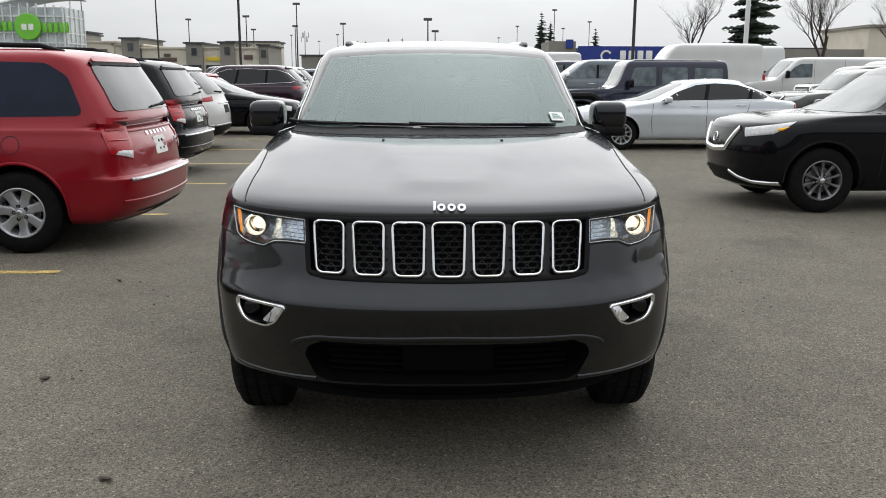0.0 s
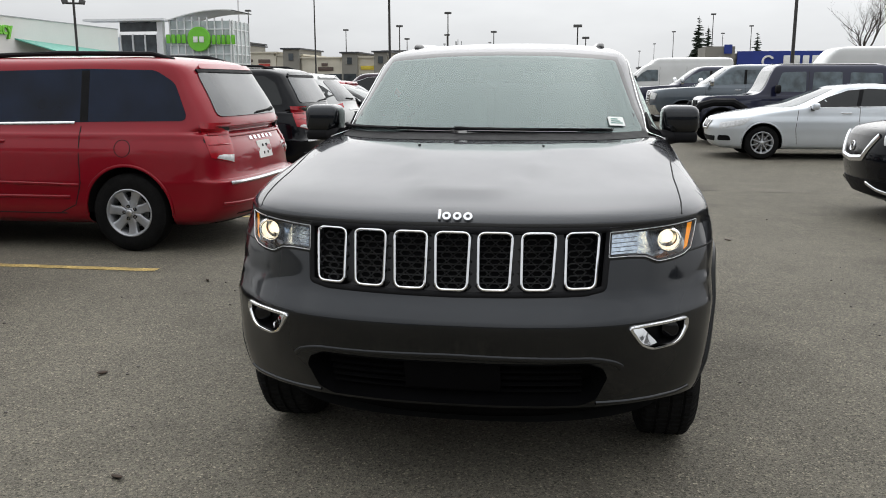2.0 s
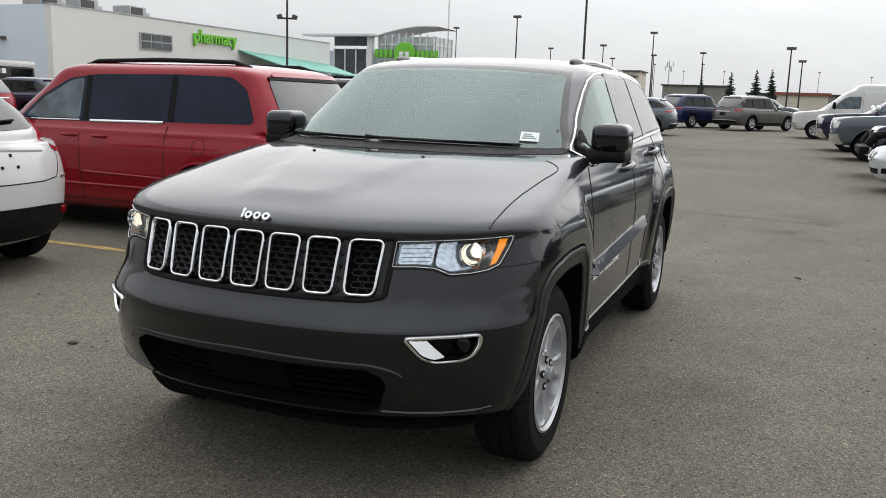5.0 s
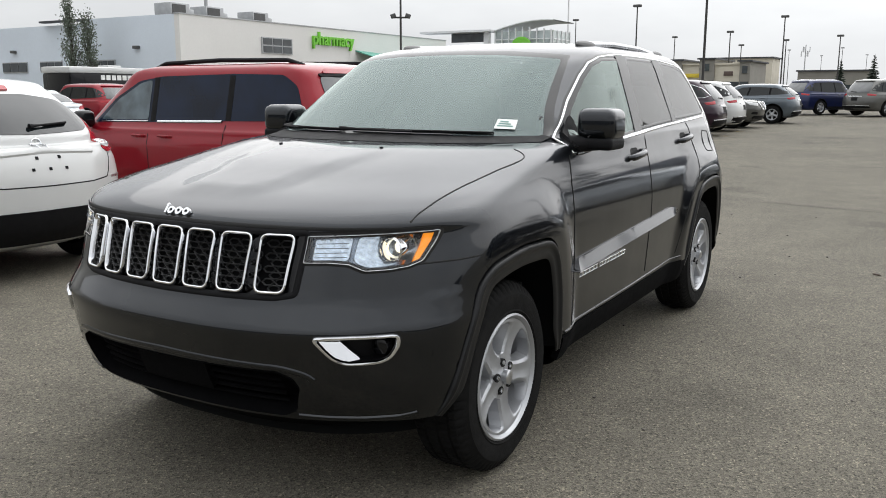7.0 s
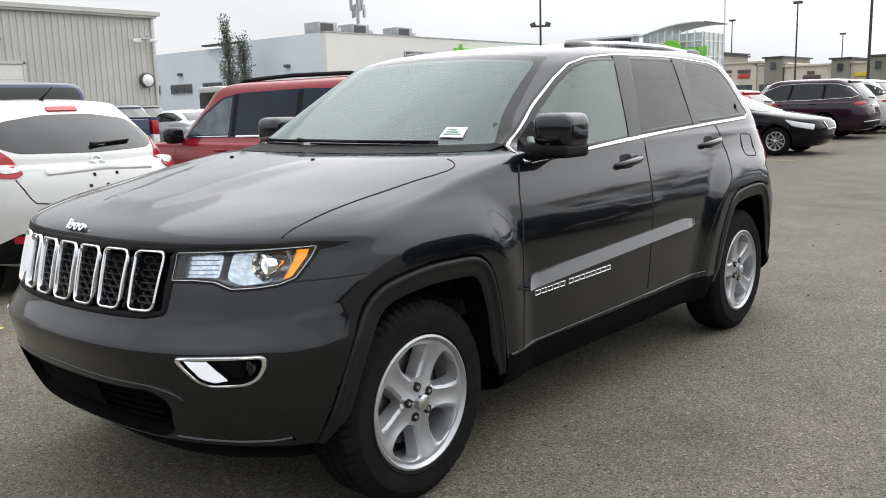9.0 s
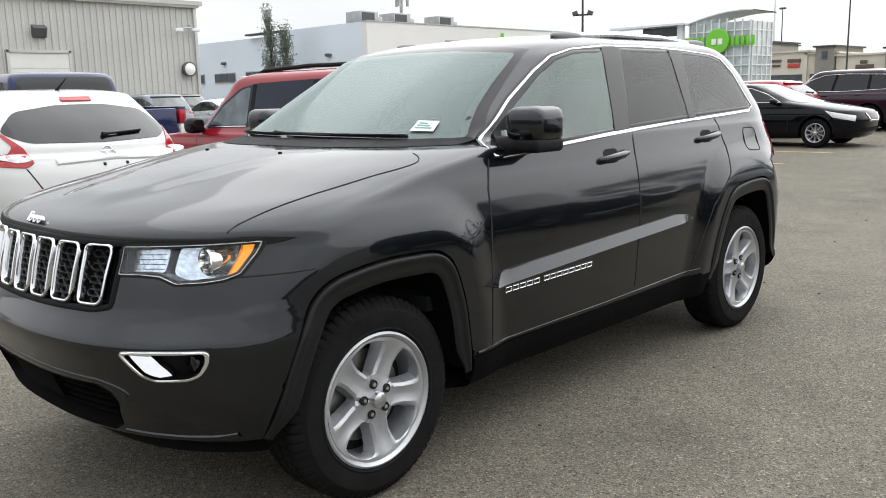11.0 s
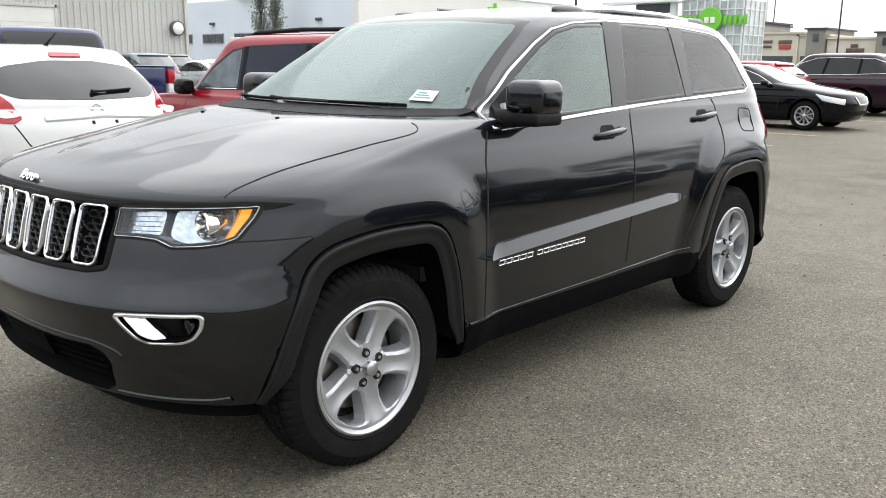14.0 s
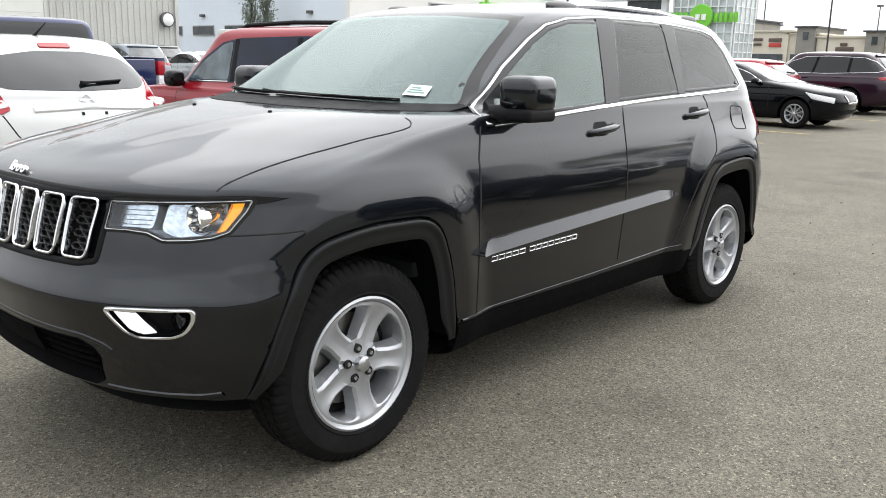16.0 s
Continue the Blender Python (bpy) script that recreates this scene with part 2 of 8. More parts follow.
def box(cx, cy, cz, sx, sy, sz, bevel=0.0, seg=2):
    bm = bmesh.new()
    bmesh.ops.create_cube(bm, size=1.0)
    bmesh.ops.scale(bm, vec=(sx, sy, sz), verts=bm.verts)
    if bevel:
        bmesh.ops.bevel(bm, geom=list(bm.edges), offset=bevel, segments=seg, affect="EDGES", profile=0.6)
    bmesh.ops.translate(bm, vec=(cx, cy, cz), verts=bm.verts)
    out = [tuple(v.co) for v in bm.verts], [tuple(v.index for v in f.verts) for f in bm.faces]
    bm.free()
    return out


def lathe(profile, n=48, a0=0.0, a1=360.0):
    """Turns (radius, x) pairs about the x axis."""
    closed = abs(a1 - a0) >= 359.9
    cols = n if closed else n + 1
    vs = []
    for r, h in profile:
        for k in range(cols):
            a = radians(a0 + (a1 - a0) * k / n)
            vs.append((h, r * math.cos(a), r * math.sin(a)))
    fs = []
    for i in range(len(profile) - 1):
        for k in range(n):
            k2 = (k + 1) % cols
            fs.append((i * cols + k, i * cols + k2, (i + 1) * cols + k2, (i + 1) * cols + k))
    return vs, fs


def tube(points, r, n=8, cap=True):
    """A round bar along points; r may be one radius or one for each point."""
    pts = [Vector(p) for p in points]
    rs = r if isinstance(r, (list, tuple)) else [r] * len(pts)
    vs, fs = [], []
    up = Vector((0, 0, 1))
    for i, p in enumerate(pts):
        d = (pts[min(i + 1, len(pts) - 1)] - pts[max(i - 1, 0)]).normalized()
        u = d.cross(up if abs(d.z) < 0.95 else Vector((1, 0, 0))).normalized()
        w = d.cross(u)
        for k in range(n):
            a = 2 * math.pi * k / n
            vs.append(tuple(p + rs[i] * (math.cos(a) * u + math.sin(a) * w)))
    for i in range(len(pts) - 1):
        for k in range(n):
            k2 = (k + 1) % n
            fs.append((i * n + k, i * n + k2, (i + 1) * n + k2, (i + 1) * n + k))
    if cap:
        fs.append(tuple(range(n)))
        fs.append(tuple(range((len(pts) - 1) * n, len(pts) * n)))
    return vs, fs


def ball(cx, cy, cz, sx, sy, sz, e=1.0, nu=20, nv=12):
    """A rounded block: e below 1 squares it off."""
    def pw(c):
        return math.copysign(abs(c) ** e, c)
    vs, fs = [], []
    for j in range(nv + 1):
        b = -math.pi / 2 + math.pi * j / nv
        for i in range(nu):
            a = 2 * math.pi * i / nu
            vs.append((cx + sx / 2 * pw(math.cos(b)) * pw(math.cos(a)), cy + sy / 2 * pw(math.cos(b)) * pw(math.sin(a)), cz + sz / 2 * pw(math.sin(b))))
    for j in range(nv):
        for i in range(nu):
            i2 = (i + 1) % nu
            fs.append((j * nu + i, j * nu + i2, (j + 1) * nu + i2, (j + 1) * nu + i))
    return vs, fs


def rounded(points, r, n=5):
    """A closed outline with its corners rounded."""
    out, k = [], len(points)
    for i in range(k):
        a, b, c = Vector(points[i - 1]), Vector(points[i]), Vector(points[(i + 1) % k])
        ra = min(r, (a - b).length * 0.45)
        rc = min(r, (c - b).length * 0.45)
        p, q = b + (a - b).normalized() * ra, b + (c - b).normalized() * rc
        for j in range(n + 1):
            t = j / n
            out.append(tuple((1 - t) ** 2 * p + 2 * t * (1 - t) * b + t * t * q))
    return out


def plate(outline, depth, bevel=0.0):
    """A flat outline (u, v) made thick: u along x, v along z, from y = 0 to depth; its front edge chamfered."""
    k = len(outline)
    c = Vector((sum(p[0] for p in outline) / k, sum(p[1] for p in outline) / k))
    ins = []
    for i in range(k):
        t = (Vector(outline[(i + 1) % k]) - Vector(outline[i - 1])).normalized()
        nrm = Vector((t.y, -t.x))
        if nrm.dot(Vector(outline[i]) - c) < 0:
            nrm = -nrm
        ins.append(Vector(outline[i]) - nrm * bevel)
    vs = [(p.x, 0, p.y) for p in ins] + [(p[0], bevel, p[1]) for p in outline] + [(p[0], depth, p[1]) for p in outline]
    fs = [tuple(range(k)), tuple(reversed(range(2 * k, 3 * k)))]
    for j in range(2):
        for i in range(k):
            i2 = (i + 1) % k
            fs.append((j * k + i, j * k + i2, (j + 1) * k + i2, (j + 1) * k + i))
    return vs, fs


def inside(poly, u, v):
    hit = False
    k = len(poly)
    for i in range(k):
        (a, b), (c, d) = poly[i], poly[(i + 1) % k]
        if (b > v) != (d > v) and u < (c - a) * (v - b) / (d - b) + a:
            hit = not hit
    return hit


def pchip(xs, ys, q):
    """Smooth curve through the rows that never overshoots."""
    xs, ys = np.array(xs, float), np.array(ys, float)
    h, d = np.diff(xs), np.diff(ys) / np.diff(xs)
    m = np.zeros(len(xs))
    m[0], m[-1] = d[0], d[-1]
    for i in range(1, len(xs) - 1):
        if d[i - 1] * d[i] > 0:
            w1, w2 = 2 * h[i] + h[i - 1], h[i] + 2 * h[i - 1]
            m[i] = (w1 + w2) / (w1 / d[i - 1] + w2 / d[i])
    i = np.clip(np.searchsorted(xs, q) - 1, 0, len(h) - 1)
    t = (q - xs[i]) / h[i]
    return (2 * t**3 - 3 * t**2 + 1) * ys[i] + (t**3 - 2 * t**2 + t) * h[i] * m[i] + (-2 * t**3 + 3 * t**2) * ys[i + 1] + (t**3 - t**2) * h[i] * m[i + 1]


def outward(vs, fs, nrm, k=0):
    """Turns all faces round where the last strip (or the largest face) looks against nrm."""
    def area(f):
        p, q, r = (Vector(vs[i]) for i in f[:3])
        return (q - p).cross(r - p)
    n = area(fs[-4] if k and len(fs) > 4 else max(fs, key=lambda f: area(f).length))
    return [tuple(reversed(f)) for f in fs] if n.dot(nrm) < 0 else fs


class Skin:
    """A vehicle's outer surface, stacked from level outlines: rows of (height, front, rear, half width, front corner, rear corner, squareness). The nose points to -y."""

    def __init__(self, rows, cell=0.035, bow=0.012, warp=None, nq=16, along=0, ease=0.0):
        rows = np.array(rows, float)
        step = np.abs(np.diff(rows, axis=0))
        ds = np.sqrt(step[:, 0] ** 2 + (0.6 * step[:, 1]) ** 2 + (0.6 * step[:, 2]) ** 2 + step[:, 3] ** 2) + 1e-3
        s = np.concatenate([[0], np.cumsum(ds)])
        q = np.concatenate([np.linspace(s[i], s[i + 1], max(2, int(ds[i] / cell) + 1), endpoint=False) for i in range(len(ds))] + [[s[-1]]])
        lev = np.stack([pchip(s, rows[:, k], q) for k in range(rows.shape[1])], 1)
        if ease:
            z_, w = lev[:, 0], np.exp(-0.5 * ((q[:, None] - q[None, :]) / ease) ** 2)
            even = w @ lev / w.sum(1)[:, None]
            for k, lo, hi in ((1, 1.06, 1.225), (2, 0.75, 1.5), (3, 0.52, 1.55), (4, 1.06, 1.225), (6, 1.06, 1.225)):
                b = np.clip((z_ - lo) / 0.03, 0, 1) * np.clip((hi - z_) / 0.03, 0, 1)
                lev[:, k] += (even[:, k] - lev[:, k]) * b * b * (3 - 2 * b)
        length = rows[:, 2].max()
        ns = along or max(12, int(length * 0.7 / cell))
        self.V, self.F = [], []
        cols = 0
        for z, yf, yr, w, sf, sr, n in lev:
            half = []
            for k in range(nq):
                a = math.pi / 2 * k / nq
                half.append((w * math.sin(a) ** (2 / n), yf + sf * (1 - math.cos(a) ** (2 / n))))
            y0, y1 = yf + sf, yr - sr
            for k in range(ns + 1):
                half.append((w, y0 + (y1 - y0) * k / ns))
            for k in range(nq - 1, -1, -1):
                a = math.pi / 2 * k / nq
                half.append((w * math.sin(a) ** (2 / n), yr - sr * (1 - math.cos(a) ** (2 / n))))
            ym = (yf + yr) / 2
            ring = [(x * (1 - bow * ((y - ym) / (length / 2)) ** 4), y, z) for x, y in half]
            ring += [(-x, y, z) for x, y, z in reversed(ring[1:-1])]
            cols = len(ring)
            self.V += ring
        if warp:
            self.V = [warp(*p) for p in self.V]
        n_lev = len(lev)
        for i in range(n_lev - 1):
            for k in range(cols):
                k2 = (k + 1) % cols
                self.F.append((i * cols + k, i * cols + k2, (i + 1) * cols + k2, (i + 1) * cols + k))
        self.F.append(tuple((n_lev - 1) * cols + k for k in range(cols)))
        f = self.F[len(self.F) // 3]
        p, q, r = (Vector(self.V[i]) for i in f[:3])
        if (q - p).cross(r - p).dot(Vector((p.x, 0, 0))) < 0:
            self.F = [tuple(reversed(f)) for f in self.F]
        self.floor = [self.V[k] for k in range(cols)]
        self.cell = cell
        self.bvh = BVHTree.FromPolygons(self.V, self.F)

    def at(self, mode, u, v, side=1):
        """The place and outward normal where the outline point (u, v) lies on the skin."""
        if mode == "side":
            o, d = Vector((3.0 * side, u, v)), Vector((-side, 0, 0))
        elif mode == "front":
            o, d = Vector((u * side, -3.0, v)), Vector((0, 1, 0))
        elif mode == "rear":
            o, d = Vector((u * side, 12.0, v)), Vector((0, -1, 0))
        else:
            o, d = Vector((u * side, v, 5.0)), Vector((0, 0, -1))
        p, nrm, _, _ = self.bvh.ray_cast(o, d)
        if p is None:
            p, nrm, _, _ = self.bvh.find_nearest(o + d * 3)
        if nrm.dot(d) > 0:
            nrm = -nrm
        return p, nrm

    def shell(self, arches=(), holes=()):
        """The surface with wheel openings (y, z, radius) and convex openings (mode, outline, test of a face's centre and normal) cut out."""
        V = [Vector(p) for p in self.V]
        gone = set()
        for y, z, r in arches:
            for i, p in enumerate(V):
                if abs(p.x) > 0.4:
                    d = math.hypot(p.y - y, p.z - z)
                    if d < r - 0.5 * self.cell:
                        gone.add(i)
                    elif d < r + 0.5 * self.cell:
                        k = r / d
                        V[i] = Vector((p.x, y + (p.y - y) * k, z + (p.z - z) * k))
        F = []
        seen = {(round(p.x, 5), round(p.y, 5), round(p.z, 5)): i for i, p in enumerate(V)}

        def vert(p):
            key = (round(p.x, 5), round(p.y, 5), round(p.z, 5))
            if key not in seen:
                seen[key] = len(V)
                V.append(p)
            return seen[key]

        cuts = []
        for mode, outline, test in holes:
            k = len(outline)
            area = sum(outline[i][0] * outline[(i + 1) % k][1] - outline[(i + 1) % k][0] * outline[i][1] for i in range(k))
            ring = list(outline) if area > 0 else list(reversed(outline))
            us, vs_ = [p[0] for p in ring], [p[1] for p in ring]
            cuts.append((0 if mode == "front" or mode == "rear" else 1, ring, min(us), max(us), min(vs_), max(vs_), test))
        for f in self.F:
            if any(i in gone for i in f):
                continue
            pieces = [[V[i] for i in f]] if cuts else None
            touched = False
            if cuts and len(f) == 4:
                c = (V[f[0]] + V[f[1]] + V[f[2]] + V[f[3]]) / 4
                nrm = (V[f[2]] - V[f[0]]).cross(V[f[3]] - V[f[1]])
                if nrm.length > 1e-12:
                    nrm.normalize()
                for ax, ring, u0, u1, v0, v1, test in cuts:
                    if not (u0 - 0.1 < c[ax] < u1 + 0.1 and v0 - 0.1 < c.z < v1 + 0.1 and test(c, nrm)):
                        continue
                    keep = []
                    for poly in pieces:
                        rest = poly
                        for k in range(len(ring)):
                            (pu, pv), (qu, qv) = ring[k], ring[(k + 1) % len(ring)]
                            if not rest:
                                break
                            side = [(qu - pu) * (p.z - pv) - (qv - pv) * (p[ax] - pu) for p in rest]
                            inn, out = [], []
                            for m in range(len(rest)):
                                p, q, sp, sq = rest[m], rest[(m + 1) % len(rest)], side[m], side[(m + 1) % len(rest)]
                                (inn if sp >= 0 else out).append(p)
                                if sp * sq < 0:
                                    x = p + (q - p) * (sp / (sp - sq))
                                    inn.append(x)
                                    out.append(x)
                            if len(out) > 2:
                                keep.append(out)
                            rest = inn if len(inn) > 2 else []
                        touched = touched or bool(rest)
                        if rest:
                            continue
                    if touched:
                        pieces = keep
            if touched:
                for poly in pieces:
                    q = [vert(p) for p in poly]
                    q = [v for n, v in enumerate(q) if v != q[n - 1]]
                    if len(q) > 2:
                        F.append(tuple(q))
            else:
                F.append(f)
        return V, F

    def patch(self, outline, mode, side=1, off=0.004, depth=0.02, step=0.07):
        """A panel that lies on the skin, cut to an outline, with turned-in edges."""
        bm = bmesh.new()
        ring = [bm.verts.new((u, v, 0)) for u, v in outline]
        bm.faces.new(ring)
        bmesh.ops.triangulate(bm, faces=list(bm.faces))
        for axis in (0, 1):
            lo, hi = min(p[axis] for p in outline), max(p[axis] for p in outline)
            n = int((hi - lo) / step)
            for k in range(1, n + 1):
                co, no = [0, 0, 0], [0, 0, 0]
                co[axis], no[axis] = lo + (hi - lo) * k / (n + 1), 1
                bmesh.ops.bisect_plane(bm, geom=list(bm.verts) + list(bm.edges) + list(bm.faces), plane_co=co, plane_no=no, dist=1e-6)
        bm.verts.index_update()
        edge = [e for e in bm.edges if len(e.link_faces) == 1]
        top, low = [], {}
        for v in bm.verts:
            p, nrm = self.at(mode, v.co.x, v.co.y, side)
            o = off(v.co.x, v.co.y) if callable(off) else off
            top.append(tuple(p + nrm * o))
            low[v.index] = tuple(p + nrm * (o - depth))
        fs = [tuple(v.index for v in f.verts) for f in bm.faces]
        fs = outward(top, fs, nrm)
        rim, vs = {}, list(top)
        for e in edge:
            for v in e.verts:
                if v.index not in rim:
                    rim[v.index] = len(vs)
                    vs.append(low[v.index])
        for e in edge:
            a, b = e.verts[0].index, e.verts[1].index
            fs.append((a, b, rim[b], rim[a]))
        bm.free()
        return vs, fs

    def corner(self, cx, cy, quad, side=1, off=0.01, depth=0.03, n=9, m=7):
        """A panel that wraps round a corner: four (angle, height) corners seen from an upright axis at (cx, cy); 0 degrees looks sideways, 90 to the rear, -90 to the front."""
        def hit(u, v):
            a = [quad[0][i] * (1 - u) * (1 - v) + quad[1][i] * u * (1 - v) + quad[2][i] * u * v + quad[3][i] * (1 - u) * v for i in (0, 1)]
            d = Vector((side * math.cos(radians(a[0])), math.sin(radians(a[0])), 0))
            o = Vector((cx * side, cy, a[1]))
            p, nn, _, _ = self.bvh.ray_cast(o, d)
            if p is None:
                return o + d * 0.3, d
            return p, (nn if nn.dot(d) > 0 else -nn)
        vs, fs = [], []
        for j in range(m + 1):
            for i in range(n + 1):
                p, nn = hit(i / n, j / m)
                lift = off - (0.006 if i in (0, n) or j in (0, m) else 0.0)
                vs.append(tuple(p + nn * lift))
        w = n + 1
        for j in range(m):
            for i in range(n):
                fs.append((j * w + i, j * w + i + 1, (j + 1) * w + i + 1, (j + 1) * w + i))
        rim = [(i, 0) for i in range(n)] + [(n, j) for j in range(m)] + [(i, m) for i in range(n, 0, -1)] + [(0, j) for j in range(m, 0, -1)]
        b = len(vs)
        for i, j in rim:
            p, nn = hit(i / n, j / m)
            vs.append(tuple(p + nn * (off - depth)))
        for k, (i, j) in enumerate(rim):
            i2, j2 = rim[(k + 1) % len(rim)]
            fs.append((j * w + i, j2 * w + i2, b + (k + 1) % len(rim), b + k))
        p, nn = hit(0.5, 0.5)
        return vs, outward(vs, fs, nn)

    def band(self, path, width, mode, side=1, off=0.002, high=0.004, closed=False, step=0.04, skirt=0.004):
        """A raised strip that follows a path over the skin."""
        pts = [Vector(p) for p in path]
        if closed:
            pts.append(pts[0])
        dense = [pts[0]]
        for a, b in zip(pts, pts[1:]):
            n = max(1, int((b - a).length / step))
            dense += [a + (b - a) * k / n for k in range(1, n + 1)]
        if closed:
            dense.pop()
        k = len(dense)
        vs, fs = [], []
        shape = ((-0.5, off - skirt), (-0.5, off), (-0.3, off + high * 0.8), (0, off + high), (0.3, off + high * 0.8), (0.5, off), (0.5, off - skirt))
        m = len(shape)
        for i, p in enumerate(dense):
            a = dense[(i - 1) % k] if closed else dense[max(i - 1, 0)]
            b = dense[(i + 1) % k] if closed else dense[min(i + 1, k - 1)]
            t = (b - a).normalized()
            nr = Vector((-t.y, t.x))
            for u, h in shape:
                c = p + nr * width * u
                q, nn = self.at(mode, c.x, c.y, side)
                vs.append(tuple(q + nn * h))
        for i in range(k if closed else k - 1):
            i2 = (i + 1) % k
            for j in range(m - 1):
                fs.append((i * m + j, i2 * m + j, i2 * m + j + 1, i * m + j + 1))
        return vs, outward(vs, fs, nn, 3)


# ---- wheels ----
def spokes(n, table, depth=0.045, dish=0.02, crown=0.006, hub=0.03, groove=0.0, flank=0.0):
    """A spoked wheel face about the x axis, facing +x: table of (radius, half angle of a spoke in degrees)."""
    rs = [t[0] for t in table]
    qs = sorted(set(list(np.linspace(rs[0], rs[-1], 22)) + rs))
    half = 180.0 / n
    al = [min(half, float(np.interp(r, rs, [t[1] for t in table]))) for r in qs]
    na = 14 if groove else 8
    out = []
    for k in range(n):
        vs, fs = [], []
        for r, a in zip(qs, al):
            f = (r - rs[0]) / (rs[-1] - rs[0])
            h0 = -dish * math.sin(math.pi * min(1, f * 1.05)) * 0.6 - dish * (1 - f) * 0.3
            for j in range(na + 1):
                u = -1 + 2 * j / na
                ang = radians(360.0 * k / n + a * u)
                h = h0 - crown * u**6 + groove * math.sin(math.pi * f) ** 0.5 * (math.exp(-((abs(u) - 0.72) / 0.16) ** 2) - 0.9 * math.exp(-(u / 0.34) ** 2))
                vs.append((h, r * math.cos(ang), r * math.sin(ang)))
        m = na + 1
        for i in range(len(qs) - 1):
            for j in range(na):
                fs.append((i * m + j, i * m + j + 1, (i + 1) * m + j + 1, (i + 1) * m + j))
        base = len(vs)
        for i in range(len(qs)):
            for j in (0, na):
                ang = radians(360.0 * k / n + (-1 if j == 0 else 1) * min(half, al[i] + flank))
                vs.append((vs[i * m + j][0] - depth, qs[i] * math.cos(ang), qs[i] * math.sin(ang)))
        for i in range(len(qs) - 1):
            if al[i] >= half - 0.01 and al[i + 1] >= half - 0.01:
                continue
            fs.append((i * m, (i + 1) * m, base + 2 * (i + 1), base + 2 * i))
            fs.append((i * m + na, (i + 1) * m + na, base + 2 * (i + 1) + 1, base + 2 * i + 1))
        out.append((vs, fs))
    cap = lathe([(rs[0] + 0.001, -dish * 0.3), (hub * 1.5, -dish * 0.3), (hub * 1.3, 0.0), (0.0001, 0.004)], 30)
    return weld(join(*out, cap))


WHEELS = {}


def wheel_set(key, R, rim, width, n, table, rim_mat, lugs=5, blocks=0, dish=0.02, crown=0.006, groove=0.0, hub=0.03, flank=0.0):
    """Builds the meshes of a kind of wheel once. Local x points outwards; 0 is the tyre's outer wall."""
    if key in WHEELS:
        return WHEELS[key]
    b = width
    tyre = lathe([(rim - 0.004, -0.012), (rim + 0.006, -0.004), (rim + (R - rim) * 0.25, 0.0), (rim + (R - rim) * 0.45, 0.002), (rim + (R - rim) * 0.7, -0.003), (R - 0.03, -0.012), (R - 0.012, -0.022), (R - 0.004, -0.04),
                  (R, -b * 0.5), (R - 0.004, -b + 0.04), (R - 0.012, -b + 0.022), (R - 0.05, -b + 0.004), (rim, -b + 0.01)], 72)
    if blocks:
        prof = [(rim - 0.004, -0.012, 0), (rim + 0.006, -0.004, 0), (rim + 0.012, 0.001, 0), (rim + 0.018, -0.002, 0), (rim + (R - rim) * 0.45, 0.003, 0), (rim + (R - rim) * 0.62, 0.001, 0), (rim + (R - rim) * 0.66, -0.003, 0), (R - 0.034, -0.010, 0.2), (R - 0.014, -0.020, 1), (R - 0.003, -0.034, 1), (R, -0.056, 1), (R - 0.008, -0.058, 0), (R - 0.008, -0.066, 0),
                (R, -0.068, 2), (R, -0.105, 2), (R - 0.008, -0.107, 0), (R - 0.008, -0.117, 0), (R, -0.119, 2), (R, -0.156, 2), (R - 0.008, -0.158, 0), (R - 0.008, -0.168, 0), (R, -0.170, 1), (R - 0.003, -b + 0.034, 1), (R - 0.014, -b + 0.020, 1), (R - 0.05, -b + 0.004, 0), (rim, -b + 0.01, 0)]
        cols = blocks * 5
        vs, fs = [], []
        for r, h, kind in prof:
            for k in range(cols):
                ph = (k + (2 if kind == 2 else 0)) % 5
                q = r - (0.009 * min(1, kind) if kind and ph == 0 else 0.0)
                t_ = 2 * math.pi * k / cols
                vs.append((h, q * math.cos(t_), q * math.sin(t_)))
        for i in range(len(prof) - 1):
            for k in range(cols):
                k2 = (k + 1) % cols
                fs.append((i * cols + k, i * cols + k2, (i + 1) * cols + k2, (i + 1) * cols + k))
        tyre = (vs, fs)
    face = spokes(n, table, dish=dish, crown=crown, groove=groove, hub=hub, flank=flank)
    face = xform(face, pose(-0.012, 0, 0))
    barrel = lathe([(rim + 0.002, -0.014), (rim + 0.002, -0.004), (rim - 0.006, 0.0), (rim - 0.014, -0.008), (rim - 0.022, -0.02), (rim - 0.03, -0.06), (rim - 0.035, -b + 0.02)], 60)
    back = lathe([(rim - 0.03, -0.13), (0.0001, -0.13)], 40)
    disc = lathe([(rim - 0.075, -0.10), (0.06, -0.10), (0.055, -0.085), (0.0001, -0.085)], 40)
    nut = lathe([(0.0001, 0.0), (0.0075, -0.001), (0.009, -0.005), (0.0095, -0.03)], 6)
    nuts = [xform(nut, pose(-0.014, 0.057 * math.cos(radians(360 * k / lugs + 36)), 0.057 * math.sin(radians(360 * k / lugs + 36)))) for k in range(lugs)]
    pits = [xform(lathe([(0.0001, -0.0205), (0.0145, -0.0205), (0.0165, -0.0185), (0.0175, -0.034)], 14), pose(0, 0.057 * math.cos(radians(360 * k / lugs + 36)), 0.057 * math.sin(radians(360 * k / lugs + 36)))) for k in range(lugs)]
    cap = lathe([(0.0001, 0.006), (0.022, 0.005), (0.028, 0.001), (0.029, -0.02)], 24)
